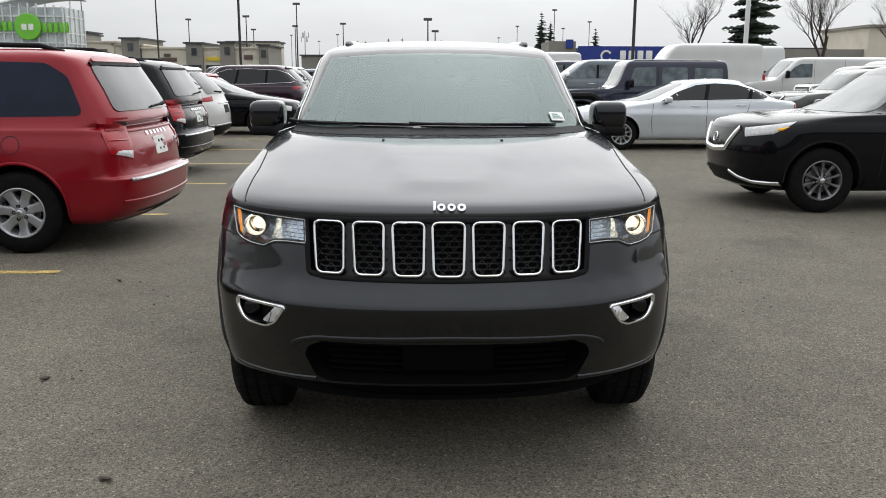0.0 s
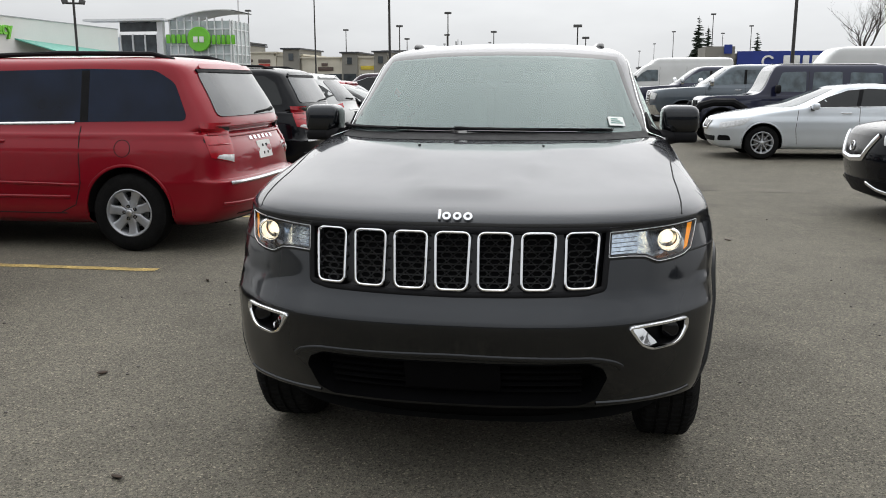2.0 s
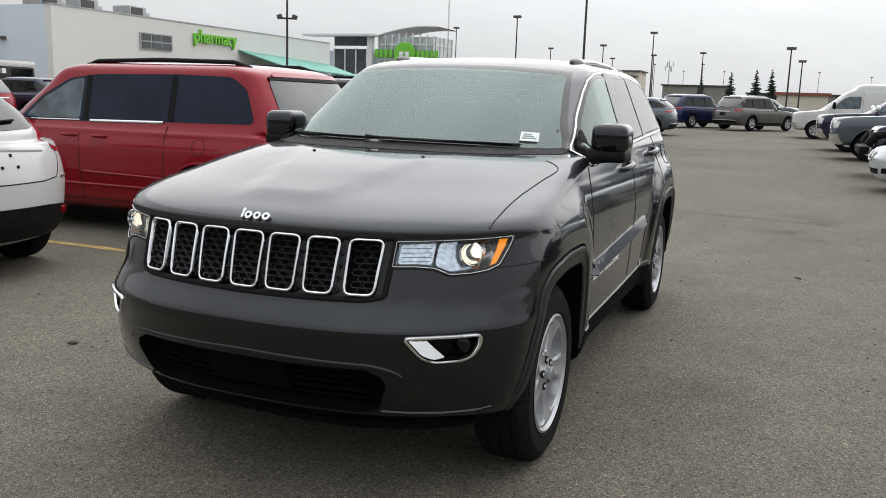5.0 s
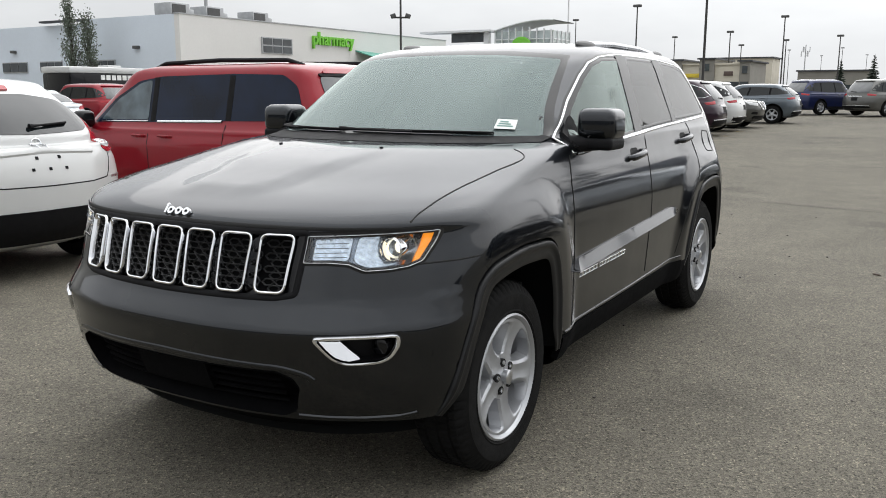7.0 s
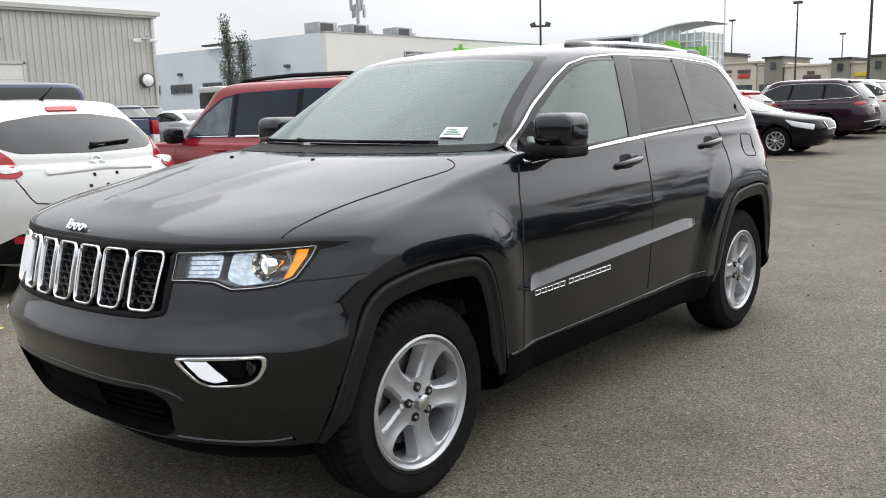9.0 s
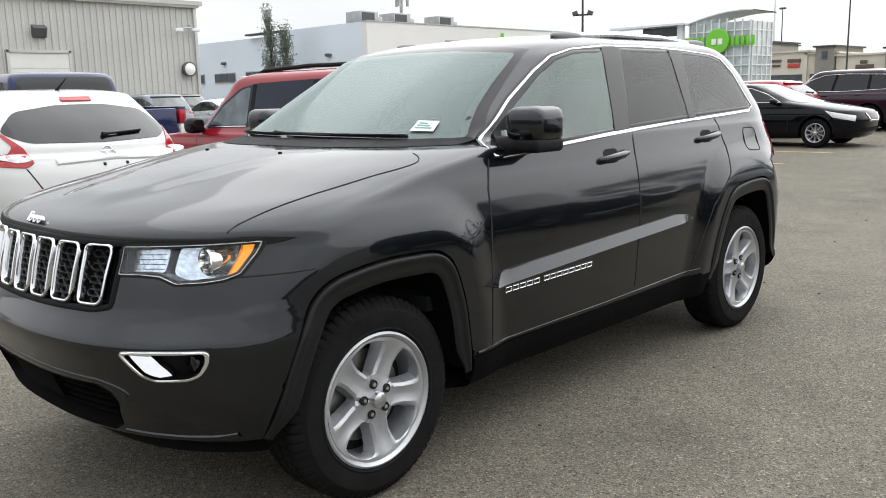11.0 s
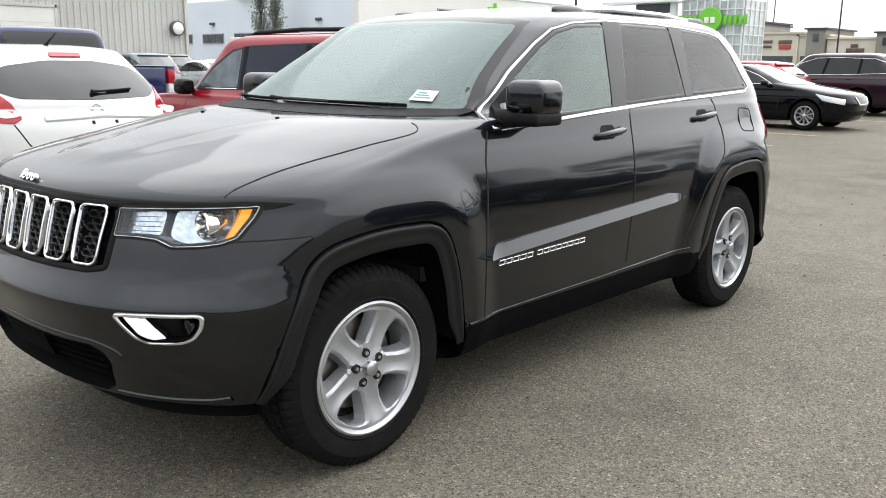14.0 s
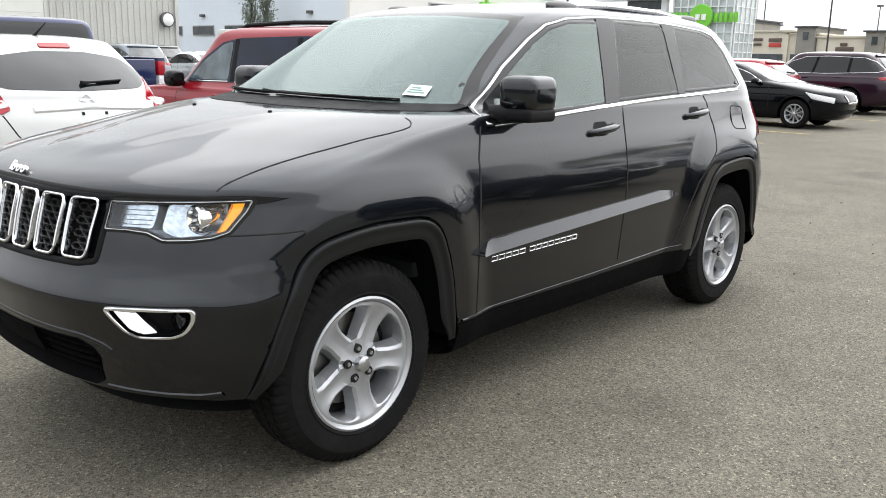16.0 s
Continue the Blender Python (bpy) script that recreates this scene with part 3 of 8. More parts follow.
    WHEELS[key] = dict(rim=as_mesh("wheel", join(face, barrel), rim_mat, 30), tyre=as_mesh("tyre", tyre, M_RUBBER, 30), back=as_mesh("brake_backing", back, M_WELL), disc=as_mesh("brake_disc", disc, M_DISC),
                       nut=[as_mesh("lug_nut", g, M_SATIN) for g in nuts], pit=[as_mesh("lug_pocket", g, M_WELL) for g in pits], cap=as_mesh("hub_cap", cap, M_SATIN))
    return WHEELS[key]


def add_wheel(root, key, x, y, R, side, spin=0.0, detail=True):
    s = WHEELS[key]
    w = part("wheel", s["rim"], None, root)
    w.matrix_local = pose(x * side, y, R, 0, 0, 0 if side > 0 else 180) @ pose(0, 0, 0, spin, 0, 0)
    part("tyre", s["tyre"], None, w, "black rubber tyre")
    part("hub_cap", s["cap"], None, w)
    part("brake_backing", s["back"], None, w)
    if detail:
        part("brake_disc", s["disc"], None, w)
        for g in s["nut"]:
            part("lug_nut", g, None, w)
        for g in s["pit"]:
            part("lug_pocket", g, None, w)
    return w


# ---- ground ----
def ground_z(y):
    """The lot lies level and rises gently far ahead."""
    t = max(0.0, y - 11.0)
    return 0.0105 * t * t / (t + 6.0) if y < 160 else 0.0105 * 149 * 149 / 155


def asphalt():
    m = bpy.data.materials.new("worn_asphalt")
    m.use_nodes = True
    nt = m.node_tree
    b = nt.nodes["Principled BSDF"]
    co = nt.nodes.new("ShaderNodeTexCoord")

    def noise_node(scale, detail=4, rough=0.6):
        n = nt.nodes.new("ShaderNodeTexNoise")
        n.inputs["Scale"].default_value, n.inputs["Detail"].default_value, n.inputs["Roughness"].default_value = scale, detail, rough
        nt.links.new(co.outputs["Object"], n.inputs["Vector"])
        return n

    def ramp(src, stops):
        r = nt.nodes.new("ShaderNodeValToRGB")
        while len(r.color_ramp.elements) < len(stops):
            r.color_ramp.elements.new(0.5)
        for e, (p, c) in zip(r.color_ramp.elements, stops):
            e.position, e.color = p, (*c, 1)
        nt.links.new(src, r.inputs[0])
        return r.outputs[0]

    def mul(a, c):
        v = nt.nodes.new("ShaderNodeMix")
        v.data_type, v.blend_type = "RGBA", "MULTIPLY"
        v.inputs[0].default_value = 1.0
        nt.links.new(a, v.inputs[6])
        nt.links.new(c, v.inputs[7])
        return v.outputs[2]

    wide = ramp(noise_node(0.22, 5).outputs[0], [(0.3, (0.110, 0.1035, 0.0865)), (0.7, (0.153, 0.1435, 0.120))])
    mid = ramp(noise_node(1.9, 6, 0.7).outputs[0], [(0.32, (0.82, 0.82, 0.82)), (0.6, (1.02, 1.02, 1.02)), (0.78, (1.1, 1.09, 1.06))])
    vor = nt.nodes.new("ShaderNodeTexVoronoi")
    vor.inputs["Scale"].default_value = 125
    nt.links.new(co.outputs["Object"], vor.inputs["Vector"])
    stone = ramp(vor.outputs["Color"], [(0.0, (0.28, 0.28, 0.28)), (0.40, (0.85, 0.84, 0.82)), (0.80, (1.2, 1.18, 1.13)), (1.0, (2.5, 2.4, 2.22))])
    grit = ramp(noise_node(300, 2).outputs[0], [(0.32, (0.45, 0.45, 0.45)), (0.68, (1.6, 1.58, 1.55))])
    oil = ramp(noise_node(0.75, 3, 0.5).outputs[0], [(0.26, (0.68, 0.68, 0.68)), (0.4, (1, 1, 1))])
    pits = nt.nodes.new("ShaderNodeTexVoronoi")
    pits.inputs["Scale"].default_value = 38
    nt.links.new(co.outputs["Object"], pits.inputs["Vector"])
    pit = ramp(pits.outputs["Distance"], [(0.10, (0.30, 0.29, 0.28)), (0.2, (1, 1, 1))])
    col = mul(mul(mul(mul(mul(wide, mid), stone), grit), oil), pit)
    nt.links.new(col, b.inputs["Base Color"])
    b.inputs["Roughness"].default_value = 0.88
    b.inputs["Specular IOR Level"].default_value = 0.3
    k = nt.nodes.new("ShaderNodeBump")
    k.inputs["Strength"].default_value, k.inputs["Distance"].default_value = 0.5, 0.006
    nt.links.new(vor.outputs["Distance"], k.inputs["Height"])
    nt.links.new(k.outputs[0], b.inputs["Normal"])
    return m


M_ASPHALT = asphalt()
M_LINE = mat("worn_yellow_paint", (0.40, 0.29, 0.10), 0.85, vary=0.4, scale=7, fine=0.5, fine_scale=60)
M_CRACK = mat("tar_crack", (0.03, 0.028, 0.026), 0.9, vary=0.3, scale=20)
xs = [-900, -300, -120, -60, -30, -15, 0, 15, 30, 60, 120, 300, 900]
ys = [-600, -100, -30, 0, 8] + [8 + 3 * k for k in range(1, 45)] + [160, 300, 1200]
g_v = [(x, y, ground_z(y)) for y in ys for x in xs]
g_f = [(j * len(xs) + i, j * len(xs) + i + 1, (j + 1) * len(xs) + i + 1, (j + 1) * len(xs) + i) for j in range(len(ys) - 1) for i in range(len(xs) - 1)]
thing("ground", "worn grey-brown asphalt of a parking lot", "asphalt", kind="structure", geo=(g_v, g_f), material=M_ASPHALT)


# ---- the grey sport utility ----
JEEP_ROWS = [
    (0.25, 0.27, 4.52, 0.76, 0.52, 0.60, 2.5), (0.29, 0.200, 4.66, 0.860, 0.57, 0.60, 2.5), (0.36, 0.130, 4.74, 0.890, 0.60, 0.60, 2.5),
    (0.42, 0.095, 4.75, 0.900, 0.62, 0.70, 2.5), (0.50, 0.062, 4.75, 0.906, 0.64, 0.70, 2.5), (0.60, 0.035, 4.76, 0.913, 0.68, 0.70, 2.5),
    (0.685, 0.016, 4.76, 0.919, 0.72, 0.70, 2.5), (0.72, 0.034, 4.76, 0.922, 0.745, 0.70, 2.5), (0.765, 0.064, 4.75, 0.925, 0.76, 0.70, 2.5),
    (0.80, 0.078, 4.75, 0.927, 0.77, 0.70, 2.5), (0.90, 0.102, 4.74, 0.929, 0.77, 0.70, 2.45), (0.985, 0.125, 4.71, 0.918, 0.73, 0.70, 2.4),
    (1.012, 0.132, 4.70, 0.912, 0.68, 0.64, 2.4), (1.038, 0.158, 4.72, 0.906, 0.67, 0.64, 2.4), (1.078, 0.272, 4.70, 0.899, 0.67, 0.64, 2.4),
    (1.13, 0.53, 4.67, 0.885, 0.70, 0.64, 2.45), (1.185, 0.80, 4.64, 0.870, 0.77, 0.64, 2.5), (1.222, 1.02, 4.61, 0.862, 0.92, 0.66, 2.7),
    (1.240, 1.20, 4.59, 0.855, 1.22, 0.69, 3.1), (1.256, 1.285, 4.575, 0.848, 1.24, 0.70, 3.3), (1.275, 1.325, 4.57, 0.840, 1.22, 0.70, 3.4), (1.34, 1.45, 4.53, 0.812, 1.05, 0.68, 3.5),
    (1.44, 1.64, 4.46, 0.768, 0.82, 0.64, 3.5), (1.54, 1.83, 4.37, 0.724, 0.60, 0.58, 3.5), (1.615, 1.985, 4.27, 0.690, 0.44, 0.52, 3.4),
    (1.655, 2.085, 4.20, 0.662, 0.38, 0.50, 3.2), (1.69, 2.24, 4.08, 0.600, 0.40, 0.48, 2.8), (1.715, 2.45, 3.92, 0.48, 0.45, 0.50, 2.4),
    (1.732, 2.75, 3.65, 0.30, 0.40, 0.40, 2.2), (1.738, 3.05, 3.40, 0.10, 0.15, 0.15, 2.0)]

jeep = thing("sport_utility_vehicle", "dark granite grey sport utility vehicle parked on asphalt, headlamps lit", "car", pose(0, 0, 0))


def soft(t):
    t = min(1.0, max(0.0, t))
    return t * t * (3 - 2 * t)


def arch_line(points):
    """A rounded opening line from the rear foot over the top to the front foot, evenly stepped."""
    r = rounded(points, 0.11, 6)[6:-5]
    out = [points[0]]
    for p, q in zip([points[0]] + r, r + [points[-1]]):
        d = math.hypot(q[0] - p[0], q[1] - p[1])
        for k in range(1, int(d / 0.03) + 2):
            out.append((p[0] + (q[0] - p[0]) * k / (int(d / 0.03) + 1), p[1] + (q[1] - p[1]) * k / (int(d / 0.03) + 1)))
    return out


ARCH_F = arch_line([(1.392, 0.36), (1.335, 0.66), (1.235, 0.872), (0.90, 0.882), (0.648, 0.842), (0.552, 0.655), (0.452, 0.36)])
ARCH_R = arch_line([(4.300, 0.38), (4.165, 0.70), (4.060, 0.896), (3.83, 0.903), (3.560, 0.872), (3.448, 0.67), (3.370, 0.38)])


def off_line(line, y, z):
    """How far a side point lies from an arch line."""
    best = 9.0
    for (a, b), (c, d) in zip(line, line[1:]):
        t = max(0.0, min(1.0, ((y - a) * (c - a) + (z - b) * (d - b)) / ((c - a) ** 2 + (d - b) ** 2 + 1e-12)))
        best = min(best, math.hypot(y - a - t * (c - a), z - b - t * (d - b)))
    return best


def body_form(x, y, z):
    """The raised middle of the bonnet, widening towards the windscreen, and the fenders that swell out towards the wheel arches."""
    if z > 1.03 and y < 1.32:
        half = 0.185 + 0.24 * (y - 0.36)
        z += 0.012 * min(1.0, max(0.0, (half + 0.02 - abs(x)) / 0.040)) ** 1.4 * min(1.0, max(0.0, (y - 0.26) / 0.11)) ** 1.4 * soft((1.15 - y) / 0.50)
    if abs(x) > 0.5 and z < 1.16 and (y < 1.9 or y > 2.9):
        line, axle = (ARCH_F, 0.913) if y < 2.3 else (ARCH_R, 3.827)
        within = abs(y - axle) < 0.46 and z < 0.80
        d = 0.0 if within else off_line(line[::2], y, z)
        out = 0.036 * soft(1 - (d - 0.070) / 0.20) * soft((1.16 - z) / 0.12) * soft((abs(x) - 0.55) / 0.3)
        x += math.copysign(out, x)
    return x, y, z


jk = Skin(JEEP_ROWS, cell=0.017, bow=0.004, warp=body_form, nq=30, along=150, ease=0.06)

DLO = [(1.60, 1.222), (1.72, 1.291), (1.88, 1.405), (2.085, 1.526), (2.225, 1.594), (2.39, 1.628), (2.67, 1.650), (3.03, 1.656), (3.42, 1.647), (3.79, 1.624), (3.90, 1.600), (4.0, 1.513), (4.058, 1.379), (4.092, 1.318), (4.03, 1.296),
       (3.52, 1.277), (3.0, 1.257), (2.47, 1.233), (2.0, 1.205), (1.735, 1.184), (1.62, 1.186)]
WIN_F = [(1.72, 1.235), (1.79, 1.305), (1.92, 1.392), (2.11, 1.505), (2.25, 1.570), (2.41, 1.603), (2.655, 1.620), (2.52, 1.255), (2.0, 1.232)]
WIN_R = [(2.82, 1.626), (3.29, 1.624), (3.325, 1.59), (3.258, 1.292), (2.65, 1.264)]
WIN_Q = [(3.445, 1.620), (3.76, 1.600), (3.87, 1.574), (3.965, 1.497), (4.02, 1.375), (4.045, 1.325), (3.35, 1.300)]


def grow(poly, d):
    """An outline pushed outwards by d."""
    k = len(poly)
    c = Vector((sum(p[0] for p in poly) / k, sum(p[1] for p in poly) / k))
    out = []
    for i in range(k):
        t = (Vector(poly[(i + 1) % k]) - Vector(poly[i - 1])).normalized()
        n = Vector((t.y, -t.x))
        n = n if n.dot(Vector(poly[i]) - c) > 0 else -n
        out.append(tuple(Vector(poly[i]) + n * d))
    return out


WIN_F, WIN_R, WIN_Q = grow(WIN_F, 0.011), grow(WIN_R, 0.008), grow(WIN_Q, 0.010)
SCREEN = [(-0.738, 1.256), (-0.4, 1.260), (0, 1.262), (0.4, 1.260), (0.738, 1.256), (0.685, 1.375), (0.650, 1.480), (0.612, 1.610), (0.3, 1.632), (0, 1.638), (-0.3, 1.632), (-0.612, 1.610), (-0.650, 1.480), (-0.685, 1.375)]
BACKLIGHT = [(-0.62, 1.15), (0.62, 1.15), (0.52, 1.58), (-0.52, 1.58)]


HEADLAMP = [(0.530, 0.986), (0.68, 0.992), (0.853, 0.997), (0.846, 0.960), (0.828, 0.900), (0.80, 0.884), (0.76, 0.877), (0.70, 0.875), (0.655, 0.897), (0.60, 0.902), (0.527, 0.901)]
LAMP_IN = [(0.530, 0.986), (0.68, 0.992), (0.70, 0.993), (0.70, 0.897), (0.527, 0.901)]
LAMP_OUT = [(0.655, 0.991), (0.853, 0.997), (0.846, 0.960), (0.828, 0.900), (0.80, 0.884), (0.76, 0.877), (0.70, 0.875), (0.655, 0.897)]
FOG = [(0.602, 0.673), (0.70, 0.675), (0.812, 0.672), (0.812, 0.64), (0.792, 0.600), (0.765, 0.585), (0.685, 0.584), (0.650, 0.602)]
PANEL = [(-0.530, 0.996), (0.530, 0.996), (0.515, 0.80), (0.45, 0.788), (0, 0.783), (-0.45, 0.788), (-0.515, 0.80)]
INTAKE = [(-0.47, 0.548), (0.47, 0.548), (0.52, 0.525), (0.535, 0.49), (0.50, 0.40), (0.45, 0.375), (-0.45, 0.375), (-0.50, 0.40), (-0.535, 0.49), (-0.52, 0.525)]


def flip(poly):
    return [(-u, v) for u, v in poly]


def on_side(c, n):
    return abs(c.x) > 0.5 and abs(n.x) > 0.5


def on_nose(c, n):
    return c.y < 0.8


def on_screen(c, n):
    return 1.2 < c.y < 2.4 and abs(n.x) < 0.8


holes = [("side", p, on_side) for p in (WIN_F, WIN_R, WIN_Q)] + [("front", SCREEN, on_screen), ("rear", BACKLIGHT, lambda c, n: c.y > 4.0)]
holes += [("front", q(p), on_nose) for p in (LAMP_IN, LAMP_OUT, FOG) for q in (list, flip)] + [("front", PANEL, on_nose), ("front", INTAKE, on_nose)]
AX = ((0.913, 0.370), (3.827, 0.370))
holes += [("side", [(p[0][0] + 0.012, 0.1)] + [(y + 0.012 * (y - c) / 0.5, z + 0.010) for y, z in p] + [(p[-1][0] - 0.012, 0.1)], lambda c, n: abs(c.x) > 0.42) for p, c in ((ARCH_F, 0.913), (ARCH_R, 3.827))]
j_v, j_f = jk.shell([], holes)


def low_nose(f):
    return sum(j_v[i].z for i in f) / len(f) < 0.362 and sum(j_v[i].y for i in f) / len(f) < 0.75


def low_side(f):
    return sum(j_v[i].z for i in f) / len(f) < 0.425 and sum(j_v[i].y for i in f) / len(f) >= 0.75


part("body", (j_v, [f for f in j_f if not low_nose(f) and not low_side(f)]), M_GREY, jeep, "granite grey metallic paint")
part("sill_skirt", (j_v, [f for f in j_f if low_side(f)]), M_VOID, jeep, "black lower sill")
tuck = [(p.x * (1 - 0.16 * soft((0.360 - p.z) / 0.03)), p.y + 0.05 * soft((0.360 - p.z) / 0.03), p.z) for p in j_v]
part("chin_skirt", (tuck, [f for f in j_f if low_nose(f) and not any(abs(j_v[i].x) > 0.68 and j_v[i].y > 0.38 for i in f)]), M_VOID, jeep, "black plastic chin skirt")
for s in (1, -1):
    part("chin_lip", jk.band([(0.50, 0.378), (0.60, 0.374), (0.70, 0.373), (0.79, 0.378), (0.84, 0.388)], 0.020, "front", s, -0.001, 0.008), M_GREY, jeep)
part("underbody", ([p for p in jk.floor], [tuple(range(len(jk.floor)))]), M_WELL, jeep)
for y, z in AX:
    for s in (1, -1):
        well = lathe([(0.53, 0.74), (0.53, 0.60), (0.50, 0.42), (0.0001, 0.42)], 40, -3, 183)
        well = xform(well, pose(0, y, z))
        part("wheel_well", well if s > 0 else mirrored(well), M_WELL, jeep)

wheel_set("jeep", 0.370, 0.245, 0.235, 5, [(0.03, 36), (0.090, 36), (0.094, 27), (0.118, 20.5), (0.145, 16), (0.18, 14.5), (0.203, 15), (0.212, 20), (0.217, 36), (0.226, 36)], M_ALLOY, blocks=66, dish=0.026, crown=0.004, groove=0.004, hub=0.019, flank=4.5)
for (y, z), spin in zip(AX, (64, 30)):
    add_wheel(jeep, "jeep", 0.920, y, z, 1, spin)
    add_wheel(jeep, "jeep", 0.920, y, z, -1, -20)


def arc(cy, cz, r, a0, a1, n=26, sq=0.0):
    out = []
    for k in range(n + 1):
        a = radians(a0 + (a1 - a0) * k / n)
        q = r * (1 + sq * math.sin(2 * a) ** 2)
        out.append((cy + q * math.cos(a), cz + q * math.sin(a)))
    return out


# wheel-arch flares: a raised lip round the opening that swells out of the fender, its shade put into the colour
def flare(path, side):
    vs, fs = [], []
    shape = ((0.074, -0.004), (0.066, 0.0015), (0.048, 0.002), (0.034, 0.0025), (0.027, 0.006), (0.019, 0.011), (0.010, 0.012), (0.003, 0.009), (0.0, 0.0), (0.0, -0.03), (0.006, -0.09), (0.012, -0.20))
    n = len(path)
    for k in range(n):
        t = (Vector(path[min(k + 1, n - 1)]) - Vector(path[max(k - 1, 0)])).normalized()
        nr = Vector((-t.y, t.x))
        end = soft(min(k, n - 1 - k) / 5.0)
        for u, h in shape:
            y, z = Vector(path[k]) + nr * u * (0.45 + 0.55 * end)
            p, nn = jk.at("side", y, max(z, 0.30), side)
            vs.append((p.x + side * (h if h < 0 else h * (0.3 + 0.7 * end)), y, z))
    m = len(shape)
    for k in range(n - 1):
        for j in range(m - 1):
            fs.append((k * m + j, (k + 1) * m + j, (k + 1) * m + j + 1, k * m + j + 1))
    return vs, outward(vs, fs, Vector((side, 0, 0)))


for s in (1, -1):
    part("front_flare", flare(ARCH_F, s), M_FLARE, jeep, "wheel-arch flare, darkened in colour for its shade")
    part("rear_flare", flare(ARCH_R, s), M_FLARE, jeep, "wheel-arch flare, darkened in colour for its shade")
    # doors, seams
    part("front_door_gap", jk.band([(1.575, 1.177), (1.535, 1.06), (1.522, 0.80), (1.522, 0.43)], 0.008, "side", s, 0.0015, 0.001), M_SEAM, jeep)
    part("centre_door_gap", jk.band([(2.665, 1.235), (2.645, 1.07), (2.64, 0.47)], 0.008, "side", s, 0.0015, 0.001), M_SEAM, jeep)
    part("rear_door_gap", jk.band([(3.56, 1.26), (3.61, 1.10), (3.56, 0.96), (3.37, 0.80), (3.27, 0.62), (3.2, 0.48)], 0.008, "side", s, 0.0015, 0.001), M_SEAM, jeep)
    part("sill_moulding", jk.band([(1.42, 0.425), (2.4, 0.435), (3.26, 0.455)], 0.012, "side", s, 0.002, 0.005), M_GREY, jeep)
    part("sill_panel", jk.patch([(1.40, 0.30), (3.28, 0.30), (3.28, 0.43), (1.40, 0.405)], "side", s, 0.006, 0.03), M_VOID, jeep)
    mold = rounded([(1.50, 0.672), (1.585, 0.728), (2.3, 0.760), (3.0, 0.790), (3.11, 0.778), (3.20, 0.748), (2.9, 0.738), (2.2, 0.706)], 0.02, 3)
    def wedge(u, v):
        lo, hi = 0.672 + 0.0445 * (u - 1.5), 0.722 + 0.0470 * (u - 1.5)
        return 0.006 + 0.030 * (1 - min(1.0, max(0.0, (v - lo) / (hi - lo)))) * soft((3.22 - u) / 0.25)

    part("door_moulding", jk.patch(mold, "side", s, wedge, 0.045, 0.03), M_GREY, jeep, "body-coloured door moulding")
    # chrome model name: plain bars
    x0 = 1.615
    for k, wd in enumerate((0.046, 0.046, 0.046, 0.05, 0.046, 0, 0.046, 0.046, 0.046, 0.046, 0.046, 0.046, 0.046, 0.046)):
        if wd:
            zz = 0.631 + 0.010 * (x0 - 1.6) / 0.6
            part("name_badge", jk.band([(x0, zz), (x0 + wd * 0.80, zz + 0.001), (x0 + wd * 0.80, zz + 0.020), (x0, zz + 0.019)], 0.0055, "side", s, 0.002, 0.005, True), M_CHROME, jeep)
        x0 += wd if wd else 0.024
    # side glass, black surround, chrome loop
    part("window_surround", jk.band(DLO, 0.026, "side", s, 0.001, 0.002, True), M_GLOSSBLACK, jeep)
    for poly, nm, gm in ((WIN_F, "front_door_window", M_SIDEGLASS), (WIN_R, "rear_door_window", M_PRIVACY), (WIN_Q, "quarter_window", M_PRIVACY)):
        part("window_seal", jk.band(poly, 0.018, "side", s, 0.002, 0.002, True), M_GLOSSBLACK, jeep)
        g = part(nm, jk.patch(rounded(poly, 0.02, 3), "side", s, 0.003, 0.006), gm, jeep)
        g.visible_shadow = False
    part("centre_pillar", jk.patch([(2.515, 1.240), (2.645, 1.246), (2.815, 1.644), (2.66, 1.640)], "side", s, 0.006, 0.03), M_GLOSSBLACK, jeep)
    part("rear_pillar", jk.patch([(3.265, 1.276), (3.345, 1.280), (3.44, 1.638), (3.315, 1.638)], "side", s, 0.006, 0.03), M_GLOSSBLACK, jeep)
    part("window_trim", jk.band(DLO, 0.009, "side", s, 0.002, 0.003, True), M_CHROME, jeep, "chrome window trim")
    part("belt_trim", jk.band([(1.66, 1.180), (2.0, 1.199), (2.47, 1.227), (3.0, 1.251), (3.52, 1.271), (4.03, 1.290)], 0.015, "side", s, 0.003, 0.005), M_CHROME, jeep, "broad chrome belt trim")
    part("fuel_door" if s > 0 else "quarter_cover", jk.band(rounded([(3.85, 1.07), (4.02, 1.06), (4.03, 1.19), (3.87, 1.20)], 0.035), 0.006, "side", s, 0.0015, 0.001, True), M_SEAM, jeep)
    # roof rails
    rail = [(0.545, 2.42, 1.675), (0.545, 2.50, 1.692), (0.54, 2.60, 1.706), (0.535, 3.0, 1.722), (0.53, 3.5, 1.718), (0.525, 3.9, 1.690), (0.52, 4.0, 1.665)]
    rr = tube(rail, [0.008, 0.02, 0.018, 0.016, 0.016, 0.018, 0.008], 10)
    part("roof_rail", rr if s > 0 else mirrored(rr), M_SATIN, jeep)
    foot = (ball(0.545, 2.56, 1.700, 0.045, 0.26, 0.045, 0.8), ball(0.525, 3.9, 1.69, 0.05, 0.24, 0.06, 0.8))
    for g in foot:
        part("rail_foot", g if s > 0 else mirrored(g), M_MIDGREY, jeep)
